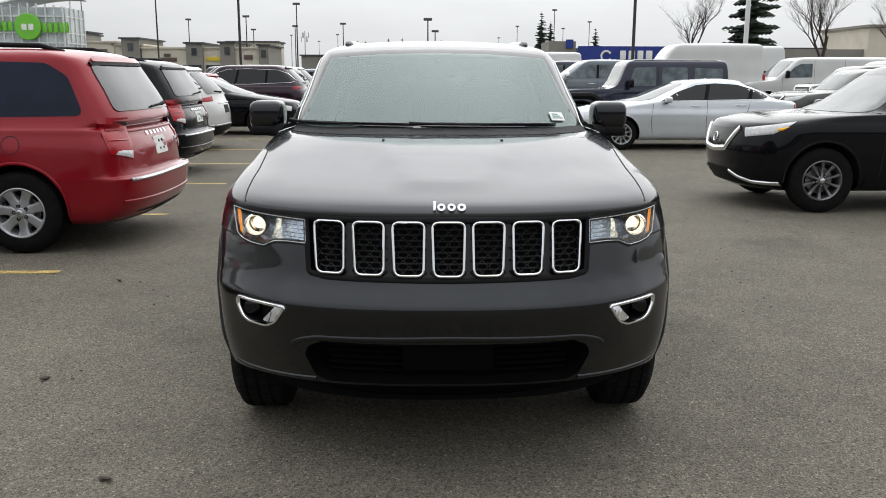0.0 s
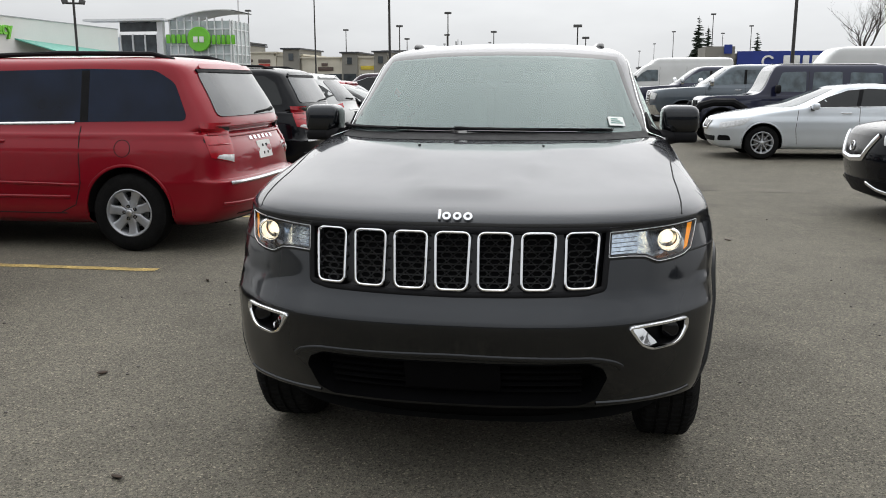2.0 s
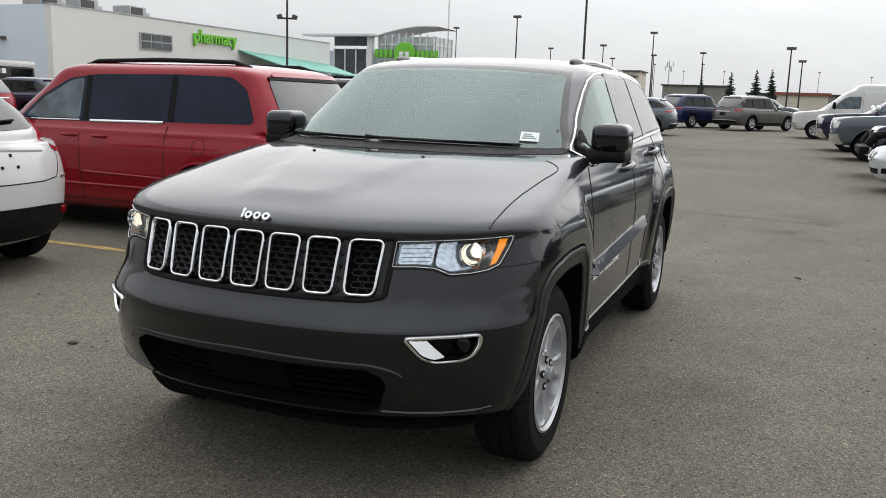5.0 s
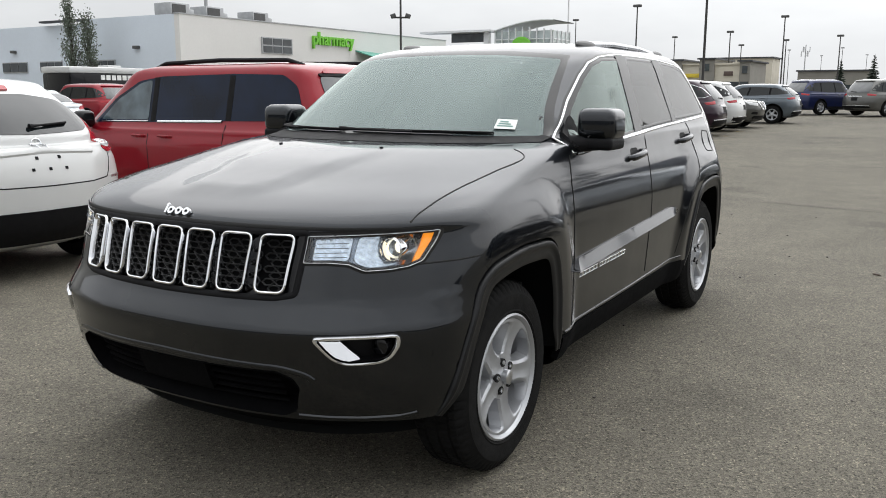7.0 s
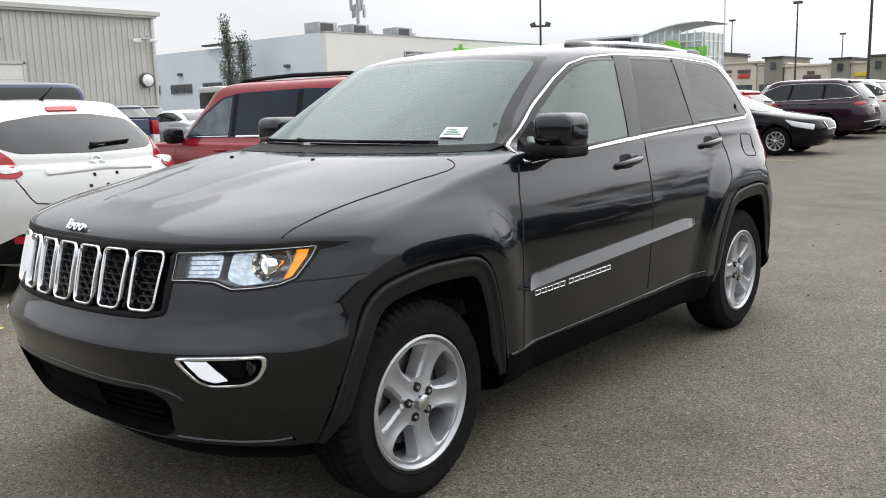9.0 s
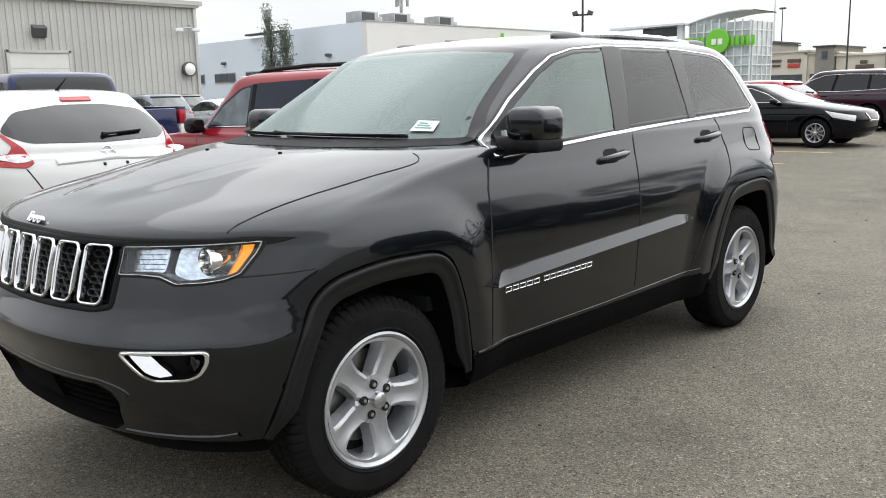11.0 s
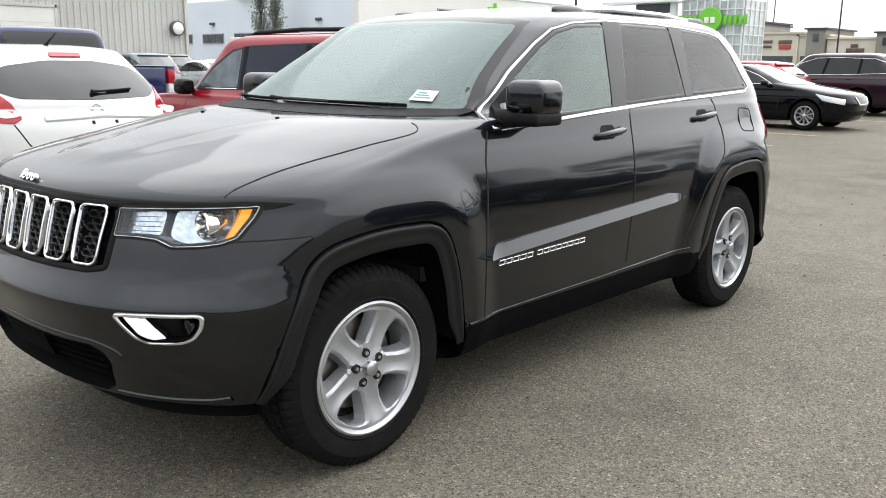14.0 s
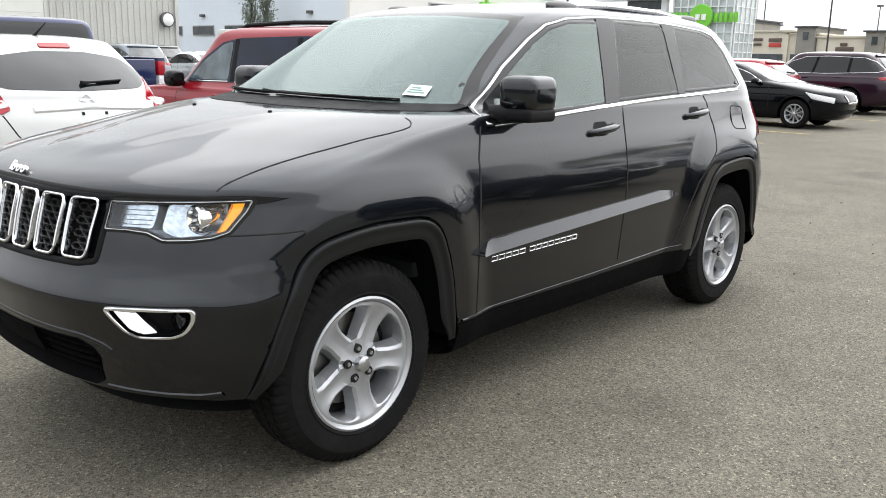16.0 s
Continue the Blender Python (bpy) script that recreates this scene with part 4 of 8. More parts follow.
    # door handles: cup, grip, end cap
    for hy, hz in ((2.445, 1.128), (3.41, 1.170)):
        cup = rounded([(hy - 0.065, hz - 0.032), (hy + 0.055, hz - 0.030), (hy + 0.055, hz + 0.036), (hy - 0.065, hz + 0.034)], 0.03)
        part("handle_cup", jk.patch(cup, "side", s, 0.001, 0.01), M_PLASTIC, jeep)
        p, nn = jk.at("side", hy, hz, s)
        px = abs(p.x)
        g = join(tube([(px - 0.005, hy - 0.100, hz - 0.012), (px + 0.020, hy - 0.085, hz - 0.010), (px + 0.034, hy - 0.03, hz - 0.002), (px + 0.034, hy + 0.05, hz + 0.006), (px + 0.02, hy + 0.10, hz + 0.012), (px - 0.005, hy + 0.115, hz + 0.014)], [0.012, 0.017, 0.018, 0.018, 0.017, 0.012], 10))
        part("door_handle", g if s > 0 else mirrored(g), M_GREY, jeep)
    # mirrors
    shell_ = box(0.932, 1.80, 1.304, 0.182, 0.200, 0.150, 0.056, 5)
    low = box(0.926, 1.797, 1.222, 0.180, 0.188, 0.058, 0.024, 4)
    arm = join(tube([(0.82, 1.70, 1.215), (0.90, 1.74, 1.222), (0.98, 1.79, 1.225)], [0.045, 0.035, 0.03], 12))
    gl = plate(rounded([(-0.05, -0.042), (0.05, -0.042), (0.052, 0.042), (-0.05, 0.043)], 0.02), 0.006)
    gl = xform(gl, pose(0.932, 1.900, 1.302))
    mir = part("side_mirror", shell_ if s > 0 else mirrored(shell_), M_GREY, jeep)
    for nm, g, mm in (("mirror_base", join(low, arm), M_PLASTIC), ("mirror_glass", gl, M_CHROME)):
        part(nm, g if s > 0 else mirrored(g), mm, mir)
    tri = rounded([(1.645, 1.205), (1.74, 1.285), (1.83, 1.345), (1.84, 1.21)], 0.02, 3)
    part("mirror_sail", jk.patch(tri, "side", s, 0.010, 0.03), M_PLASTIC, jeep)
    # fender line: hood edge and bumper gap
    part("bonnet_gap", jk.band([(0.792, 0.42), (0.797, 0.5), (0.798, 0.774), (0.811, 1.018), (0.820, 1.12), (0.822, 1.19), (0.818, 1.225), (0.811, 1.245), (0.797, 1.262), (0.775, 1.275), (0.748, 1.280)], 0.0045, "top", s, 0.0015, 0.001), M_SEAM, jeep)
    part("bumper_gap", jk.band([(0.34, 0.886), (0.45, 0.890), (0.56, 0.893), (0.64, 0.896)], 0.006, "side", s, 0.0015, 0.001), M_SEAM, jeep)
    # headlamps: dark bucket, reflector bowls, lens
    hl = rounded(HEADLAMP, 0.005, 3)
    lamp = part("headlamp", jk.patch(hl, "front", s, -0.098, -0.101, 0.03), M_BUCKET, jeep, "clear headlamp with a lit warm bulb")
    part("lamp_trim", jk.band(hl, 0.003, "front", s, 0.003, 0.003, True, 0.02), M_SATIN, lamp)
    part("lamp_gasket", jk.band(hl, 0.018, "front", s, 0.0005, 0.001, True, 0.02), M_SEAM, lamp)
    inner = rounded([(0.545, 0.976), (0.655, 0.981), (0.650, 0.912), (0.60, 0.915), (0.542, 0.913)], 0.01, 3)
    part("turn_reflector", jk.patch(inner, "front", s, -0.035, 0.03, 0.03), M_REFLECTOR, lamp)
    for k in range(4):
        z = 0.922 + 0.014 * k
        part("reflector_rib", jk.band([(0.55, z), (0.645, z + 0.001)], 0.003, "front", s, -0.034, 0.003), M_REFLECTOR, lamp)
    bowl = rounded([(0.672, 0.984), (0.796, 0.986), (0.797, 0.94), (0.782, 0.893), (0.71, 0.888), (0.665, 0.91)], 0.02, 3)
    part("beam_reflector", jk.patch(bowl, "front", s, -0.062, 0.01, 0.03), M_REFLECTOR, lamp)
    p, nn = jk.at("front", 0.746, 0.938, s)
    aim = Matrix.Translation(p + Vector((0, 0.012, 0))) @ Vector((0, -1, 0)).to_track_quat("X", "Z").to_matrix().to_4x4()
    part("projector_ring", xform(lathe([(0.034, -0.082), (0.036, -0.008), (0.040, 0.0), (0.045, -0.006), (0.046, -0.085)], 28), aim), M_CHROME, lamp)
    part("lit_bulb", xform(lathe([(0.0001, -0.052), (0.012, -0.056), (0.020, -0.066), (0.024, -0.080)], 28), aim), M_LIT, lamp, "warm lit lamp")
    amb = rounded([(0.823, 0.989), (0.850, 0.992), (0.843, 0.960), (0.828, 0.905), (0.806, 0.891)], 0.003, 3)
    part("amber_marker", jk.patch(amb, "front", s, -0.003, 0.03, 0.02), M_AMBER_LIT, lamp, "amber side marker")
    part("lamp_divider", jk.band([(0.820, 0.990), (0.814, 0.950), (0.803, 0.891)], 0.006, "front", s, -0.060, 0.058), M_SATIN, lamp)
    part("lens", jk.patch(hl, "front", s, 0.004, 0.004, 0.03), M_LENS, lamp).visible_shadow = False
    # fog lamps
    fg = rounded(FOG, 0.014, 3)
    pocket = part("fog_lamp_pocket", jk.patch(fg, "front", s, -0.055, -0.058, 0.03), M_PLASTIC, jeep)
    part("fog_trim", jk.band(fg, 0.013, "front", s, 0.003, 0.007, True, 0.02), M_CHROME, pocket, "chrome fog lamp trim")
    blade = rounded([(0.604, 0.671), (0.655, 0.672), (0.690, 0.628), (0.724, 0.589), (0.684, 0.586), (0.651, 0.603)], 0.005, 2)
    part("fog_wedge", jk.patch(blade, "front", s, lambda u, v: -0.002 - 0.30 * max(0.0, u - 0.602 - 0.68 * (0.673 - v)) - 0.25 * max(0.0, v - 0.588), 0.02, 0.02), M_CHROME, pocket)
    p, nn = jk.at("front", 0.755, 0.632, s)
    fl = xform(lathe([(0.0001, 0.004), (0.026, 0.003), (0.031, 0.0), (0.034, -0.03)], 22), Matrix.Translation(p + Vector((0, 0.035, 0))) @ Vector((0, -1, 0)).to_track_quat("X", "Z").to_matrix().to_4x4())
    part("fog_lamp", fl, M_GLOSSBLACK, pocket)
    part("tail_lamp", jk.patch(rounded([(4.36, 0.98), (4.66, 0.97), (4.60, 1.20), (4.30, 1.21)], 0.03), "side", s, 0.006, 0.02), M_REDLENS, jeep)

# bonnet: front edge, power bulge, nozzles
part("bonnet_front_gap", jk.band([(-0.855, 1.003), (-0.70, 1.008), (-0.4, 1.012), (0, 1.014), (0.4, 1.012), (0.70, 1.008), (0.855, 1.003)], 0.012, "front", 1, 0.0015, 0.001), M_SEAM, jeep)
for s in (1, -1):
    p, nn = jk.at("top", 0.272, 1.005, s)
    part("washer_nozzle", xform(box(0, 0, 0.002, 0.011, 0.014, 0.007, 0.002), Matrix.Translation(p)), M_PLASTIC, jeep)
# brand mark on the bonnet: a bar and plain rings, no lettering
mark = pose(0, 0.140, 1.040, -36)
part("brand_mark", xform(plate(rounded([(-0.056, -0.010), (-0.046, -0.010), (-0.046, 0.030), (-0.056, 0.030)], 0.004, 3), 0.010, 0.002), mark), M_CHROME, jeep)
for u, wide in ((-0.026, 0.015), (0.011, 0.015), (0.048, 0.016)):
    outer = [(u + wide * math.cos(radians(15 * k)), 0.004 + 0.015 * math.sin(radians(15 * k))) for k in range(24)]
    inner = [(u + 0.45 * wide * math.cos(radians(15 * k)), 0.004 + 0.0065 * math.sin(radians(15 * k))) for k in range(24)]
    vs = [(x, 0.0, z) for x, z in outer] + [(x, 0.0, z) for x, z in inner] + [(x, 0.010, z) for x, z in outer] + [(x, 0.010, z) for x, z in inner]
    fs = [q for k in range(24) for q in ((k, (k + 1) % 24, 24 + (k + 1) % 24, 24 + k), (k, 48 + k, 48 + (k + 1) % 24, (k + 1) % 24), (24 + k, 24 + (k + 1) % 24, 72 + (k + 1) % 24, 72 + k))]
    part("brand_mark", xform((vs, outward(vs, fs, Vector((0, -1, 0)))), mark), M_CHROME, jeep)

# grille: gloss black panel, seven chrome-rimmed slots with honeycomb
panel = rounded(PANEL, 0.012, 3)
grille = part("grille", jk.patch(panel, "front", 1, -0.022, -0.026), M_GLOSSBLACK, jeep, "gloss black grille with seven chrome slots")
part("grille_frame", jk.band(panel, 0.020, "front", 1, 0.001, 0.004, True), M_PLASTIC, grille)
for k in range(-3, 4):
    c = 0.1455 * k
    w_ = 0.0595 - 0.0015 * abs(k)
    t_, b_ = 0.988, 0.797 + 0.002 * abs(k)
    sh = -0.006 * k / 3
    slot = rounded([(c - w_, t_), (c + w_, t_), (c + sh + w_ * 0.9, b_), (c + sh - w_ * 0.9, b_)], 0.026, 5)
    part("slot_backing", jk.patch(slot, "front", 1, -0.020, 0.004, 0.08), M_VOID, grille)
    part("slot_rim", jk.band(slot, 0.013, "front", 1, 0.004, 0.010, True, 0.02, 0.026), M_CHROME, grille, "chrome slot rim")
    bars = []
    for r in range(9):
        zc = b_ + 0.014 + r * 0.0205
        for q in range(3):
            uc = c + (q - 1) * 0.044 + (0.022 if r % 2 else 0)
            if abs(uc - c) > w_ - 0.012 or zc > t_ - 0.010:
                continue
            hexa = [(uc + 0.021 * math.cos(radians(60 * a)), zc + 0.0115 * math.sin(radians(60 * a))) for a in range(6)]
            bars.append(jk.band(hexa, 0.005, "front", 1, -0.017, 0.007, True, 0.05))
    part("honeycomb", join(*bars), M_TRIM, grille)

# lower intake and valance
intake = rounded(INTAKE, 0.01, 3)
low = part("lower_intake", jk.patch(intake, "front", 1, -0.09, -0.094), M_VOID, jeep, "black lower air intake")
part("intake_lip", jk.band(rounded([(-0.60, 0.50), (-0.57, 0.54), (-0.49, 0.562), (0, 0.572), (0.49, 0.562), (0.57, 0.54), (0.60, 0.50)], 0.03, 3)[4:-4], 0.026, "front", 1, -0.002, 0.007), M_GREY, low)
for k in range(5):
    z = 0.40 + 0.03 * k
    part("intake_bar", jk.band([(-0.46, z), (0, z), (0.46, z)], 0.010, "front", 1, -0.045, 0.008), M_VOID, low)
part("plate_recess", jk.patch(rounded([(-0.17, 0.42), (0.17, 0.42), (0.17, 0.53), (-0.17, 0.53)], 0.01, 2), "front", 1, -0.022, 0.03), M_VOID, low)

# windscreen with frit, wipers, sticker, mirror
part("windscreen_frit", jk.band(SCREEN, 0.045, "front", 1, 0.0015, 0.002, True), M_GLOSSBLACK, jeep)


def smooth_glass(outline, off, n=26, m=20):
    """A windscreen without ripples: an even curve fitted to the body, cut to the outline."""
    us, vs_ = [p[0] for p in outline], [p[1] for p in outline]
    pts = [(u, v) for u in np.linspace(min(us), max(us), 25) for v in np.linspace(min(vs_), max(vs_), 17) if inside(outline, u, v)]
    base = np.array([[1, v, v * v, u * u, u * u * v, u**4, u**4 * v, u**6] for u, v in pts])
    fit, *_ = np.linalg.lstsq(base, np.array([jk.at("front", u, v)[0].y for u, v in pts]), rcond=None)
    bm = bmesh.new()
    bm.faces.new([bm.verts.new((u, v, 0)) for u, v in outline])
    for axis, k in ((0, n), (1, m)):
        lo, hi = (min(us), max(us)) if axis == 0 else (min(vs_), max(vs_))
        for i in range(1, k):
            co, no = [0, 0, 0], [0, 0, 0]
            co[axis], no[axis] = lo + (hi - lo) * i / k, 1
            bmesh.ops.bisect_plane(bm, geom=list(bm.verts) + list(bm.edges) + list(bm.faces), plane_co=co, plane_no=no, dist=1e-6)
    bm.verts.index_update()
    out = []
    for w in bm.verts:
        u, v = w.co.x, w.co.y
        out.append((u, float(np.dot(fit, [1, v, v * v, u * u, u * u * v, u**4, u**4 * v, u**6])) - off, v))
    faces = [tuple(w.index for w in f.verts) for f in bm.faces]
    bm.free()
    return out, outward(out, faces, Vector((0, -1, 0.5)))


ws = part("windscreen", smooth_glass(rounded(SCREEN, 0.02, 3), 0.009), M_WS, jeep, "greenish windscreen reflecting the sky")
ws.visible_shadow = False
part("cowl", jk.band([(-0.76, 1.246), (-0.4, 1.247), (0, 1.248), (0.4, 1.247), (0.76, 1.246)], 0.026, "front", 1, 0.002, 0.004), M_PLASTIC, jeep)


def wiper(x0, x1, z0, z1):
    a = [jk.at("front", x0 + (x1 - x0) * k / 12, z0 + (z1 - z0) * k / 12) for k in range(13)]
    blade = tube([p + n * 0.016 for p, n in a], [0.003] + [0.0048] * 11 + [0.003], 8)
    fin = tube([p + n * 0.008 for p, n in a], 0.003, 6)
    b = [jk.at("front", x0 + (x1 - x0) * k / 12, z0 - 0.008 + (z1 - z0 - 0.002) * k / 12) for k in range(-1, 7)]
    armg = tube([p + n * 0.022 for p, n in b], [0.012, 0.008, 0.006, 0.005, 0.005, 0.0045, 0.004, 0.004], 8)
    return join(blade, fin, armg)


part("wiper", wiper(-0.10, 0.58, 1.268, 1.262), M_PLASTIC, jeep)
part("wiper", wiper(-0.74, -0.14, 1.272, 1.264), M_PLASTIC, jeep)
st = part("sticker", jk.patch([(0.566, 1.282), (0.640, 1.278), (0.628, 1.317), (0.556, 1.321)], "front", 1, 0.0125, 0.002), M_PAPER, jeep, "white paper sticker on the windscreen")
for k in range(3):
    part("print_bar", jk.patch([(0.572, 1.290 + 0.009 * k), (0.627 - 0.012 * k, 1.287 + 0.009 * k), (0.626 - 0.012 * k, 1.2915 + 0.009 * k), (0.571, 1.2945 + 0.009 * k)], "front", 1, 0.0145, 0.001), M_INK, st)

# cabin
part("dashboard", join(box(0, 1.72, 1.10, 1.50, 0.55, 0.26, 0.08, 3), box(0, 2.1, 0.85, 0.34, 0.9, 0.5, 0.05)), M_INTERIOR, jeep)
part("cabin_floor", box(0, 2.8, 0.62, 1.55, 3.0, 0.06), M_INTERIOR, jeep)
part("steering_wheel", xform(join(lathe([(0.185, -0.014), (0.20, 0), (0.185, 0.014), (0.17, 0), (0.185, -0.014)], 36), box(0, 0, 0, 0.03, 0.35, 0.06, 0.01), tube([(0.0, 0, 0), (-0.3, 0, 0)], 0.03)), pose(0.38, 2.05, 1.12, 0, 0, 0) @ pose(0, 0, 0, 0, 0, 90) @ pose(0, 0, 0, 0, -25, 0)), M_INTERIOR, jeep)
part("rear_view_mirror", join(ball(0, 2.06, 1.545, 0.25, 0.05, 0.085, 0.6), tube([(0, 2.06, 1.56), (0, 2.04, 1.60)], 0.012, 8)), M_MIRROR_BACK, jeep)
for sx, sy in ((0.38, 2.55), (-0.38, 2.55), (0.38, 3.45), (-0.38, 3.45), (0, 3.45)):
    seat = join(ball(sx, sy, 0.86, 0.50, 0.55, 0.24, 0.5), xform(ball(0, 0, 0.28, 0.46, 0.17, 0.66, 0.5), pose(sx, sy + 0.22, 0.90, -16)))
    st_ = part("seat", seat, M_CLOTH, jeep)
    part("headrest", xform(ball(0, 0, 0, 0.26, 0.10, 0.19, 0.6), pose(sx, sy + 0.43, 1.50 if sy < 3 else 1.44, -14)), M_CLOTH, st_)
part("rear_bumper", jk.patch([(-0.8, 0.42), (0.8, 0.42), (0.8, 0.62), (-0.8, 0.62)], "rear", 1, 0.02, 0.04), M_TRIM, jeep)
part("tailgate_window", jk.patch(BACKLIGHT, "rear", 1, 0.004, 0.008), M_PRIVACY, jeep)


# ---- the other vehicles ----
def rows_of(L, W, H, hood=0.95, cowl=(1.2, 1.05), roof=(2.05, 3.9), tail=None, tumble=0.17, sf=0.7, sr=0.5, n=2.6, deck=None, low=0.24, nose=0.62, back_z=None):
    """Level outlines for a common car body. cowl: y and z of the windscreen's foot; roof: y of its front and rear; tail: y of the rear at the belt; deck: (z, y of the rear window's foot) for a saloon."""
    w = W / 2
    cy, cz = cowl
    tail = tail if tail else L - 0.12
    r = [(low, 0.22, L - 0.25, w - 0.14, sf * 0.8, sr, n), (low + 0.05, 0.12, L - 0.12, w - 0.06, sf * 0.9, sr, n), (low + 0.16, 0.05, L - 0.03, w - 0.025, sf, sr, n), (nose - 0.06, 0.01, L, w - 0.01, sf, sr, n), (nose + 0.04, 0.0, L, w, sf, sr, n)]
    if hood - 0.08 > nose + 0.08:
        r.append((hood - 0.10, 0.05, L - 0.03, w, sf, sr, n))
    r += [(hood - 0.02, 0.10, L - 0.06, w - 0.015, sf, sr, n), (hood + 0.015, 0.20, L - 0.08, w - 0.025, sf, sr, n)]
    hm = hood + 0.65 * (cz - hood)
    if deck:
        dz, dy = deck
        r.append((min(hm, dz - 0.03), cy * 0.45, L - 0.08, w - 0.035, sf, sr, n))
        r.append((dz, cy * 0.85, L - 0.16, w - 0.05, sf, sr, n))
        r.append((dz + 0.035, cy * 1.0, dy + 0.1, w - 0.065, sf, sr * 1.2, n))
        r.append((dz + 0.08, cy + 0.14, dy - 0.03, w - 0.085, sf * 0.95, sr * 1.1, n))
        z0 = dz + 0.08
        y0, t0 = cy + 0.14, dy - 0.03
    else:
        r.append((hm, cy * 0.5, L - 0.10, w - 0.035, sf, sr, n))
        r.append((cz - 0.005, cy * 0.97, tail + 0.01, w - 0.055, sf, sr, n))
        r.append((cz + 0.04, cy + 0.09, tail, w - 0.075, sf * 0.95, sr, n))
        z0 = cz + 0.04
        y0, t0 = cy + 0.09, tail
    for f in (0.35, 0.7, 1.0):
        z = z0 + (H - 0.10 - z0) * f
        g = f ** 1.25
        r.append((z, y0 + (roof[0] - y0) * f, t0 + (roof[1] - t0) * g, w - 0.075 - (tumble - 0.075) * f, sf * (0.95 - 0.6 * f), sr * (1 - 0.3 * f), n))
    ym = (roof[0] + roof[1]) / 2
    r += [(H - 0.055, roof[0] + 0.10, roof[1] - 0.07, w - tumble - 0.04, 0.3, 0.35, n), (H - 0.025, roof[0] + 0.3, roof[1] - 0.22, w - tumble - 0.13, 0.4, 0.4, n),
          (H - 0.006, roof[0] + 0.62, roof[1] - 0.5, w * 0.45, 0.3, 0.3, 2.2), (H, ym - 0.12, ym + 0.12, w * 0.12, 0.1, 0.1, 2.0)]
    return r


WHEEL_STYLES = {
    "cover": (7, [(0.03, 25.7), (0.098, 25.7), (0.112, 19), (0.15, 14.5), (0.185, 13.5), (0.198, 17), (0.206, 25.7), (0.215, 25.7)]),
    "five": (5, [(0.03, 36), (0.075, 36), (0.09, 22), (0.12, 14), (0.16, 12), (0.19, 15), (0.205, 36), (0.215, 36)]),
    "six": (6, [(0.03, 30), (0.08, 30), (0.095, 20), (0.13, 15), (0.17, 17), (0.19, 22), (0.2, 30), (0.21, 30)]),
    "seven": (7, [(0.03, 25.7), (0.07, 25.7), (0.08, 16), (0.12, 12), (0.165, 13), (0.19, 17), (0.2, 25.7), (0.21, 25.7)]),
    "split": (10, [(0.03, 18), (0.05, 18), (0.065, 10.5), (0.12, 5.6), (0.18, 5.4), (0.203, 6.5), (0.211, 18), (0.215, 18)]),
    "ten": (10, [(0.03, 18), (0.06, 18), (0.075, 9), (0.12, 5.0), (0.18, 4.6), (0.2, 9), (0.207, 18), (0.215, 18)])}


def vehicle(name, label, rows, axles, R, colour, m, dlo, screen=None, backlight=None, pillars=(), style="five", rim_mat=None, rim=0.215, cell=0.05, glass=None, trim=None, seams=(), width=0.215, detail=True, track=None, group="", hole=None, cat="car", lip=0.03, rear_glass=None):
    """A parked car: shell, wheels, glass, pillars and seams. Returns the root and the skin for what is particular."""
    root = thing(name, label, cat, m, group)
    sk = Skin(rows, cell=cell)
    half = max(r[3] for r in rows)
    hole = hole or R + 0.055
    arches = [(y, R + 0.01, hole) for y in axles]
    part("body", sk.shell([], [("side", [(y + r * math.cos(2 * math.pi * q / 28), z + r * math.sin(2 * math.pi * q / 28)) for q in range(28)], lambda c, n: abs(c.x) > 0.45) for y, z, r in arches]), colour, root)
    part("underbody", (list(sk.floor), [tuple(range(len(sk.floor)))]), M_WELL, root)
    nsp, tab = WHEEL_STYLES[style]
    k = (rim - 0.03) / 0.185
    tab = [(0.03 + (r - 0.03) * k, a) for r, a in tab]
    key = (style, R, rim, (rim_mat or M_ALLOY).name)
    wheel_set(key, R, rim, width, nsp, tab, rim_mat or M_ALLOY)
    glass = glass or M_DARKGLASS
    for s in (1, -1):
        for y in axles:
            add_wheel(root, key, (track or half - 0.015), y, R, s, 17 * y, detail)
            well = xform(lathe([(hole + 0.01, half - 0.02), (hole + 0.01, half - 0.38), (0.0001, half - 0.38)], 26, -2, 182), pose(0, y, R))
            part("wheel_well", well if s > 0 else mirrored(well), M_WELL, root)
            part("wheel_lip", sk.band([q for q in arc(y, R + 0.01, hole + 0.004, -6, 186) if q[1] > rows[1][0]], lip, "side", s, 0.001, 0.010), trim or colour, root)
        part("side_window", sk.patch(rounded(dlo, 0.05, 4), "side", s, 0.004, 0.02, 0.12), glass, root)
        for a, b in pillars:
            part("pillar", sk.band([(a[0], a[1] + 0.02), (b[0], b[1] - 0.035)], 0.075, "side", s, 0.0055, 0.001), M_PLASTIC, root)
        for line in seams:
            part("panel_gap", sk.band(line, 0.009, "side", s, 0.0015, 0.001, False, 0.08), M_SEAM, root)
    if screen:
        part("windscreen", sk.patch(rounded(screen, 0.06, 4), "front", 1, 0.004, 0.02, 0.12), M_PALEGLASS, root)
    if backlight:
        part("rear_window", sk.patch(rounded(backlight, 0.06, 4), "rear", 1, 0.010, 0.03, 0.07), rear_glass or M_REARGLASS, root)
    return root, sk


def trapez(b, t, z0, z1):
    return [(-b, z0), (b, z0), (t, z1), (-t, z1)]


def add(root, sk, name, poly, mode, material, off=0.006, sides=(1, -1), r=0.02, label="", depth=0.02, step=0.08):
    for s in sides:
        part(name, sk.patch(rounded(poly, r, 3), mode, s, off, depth, step), material, root, label)


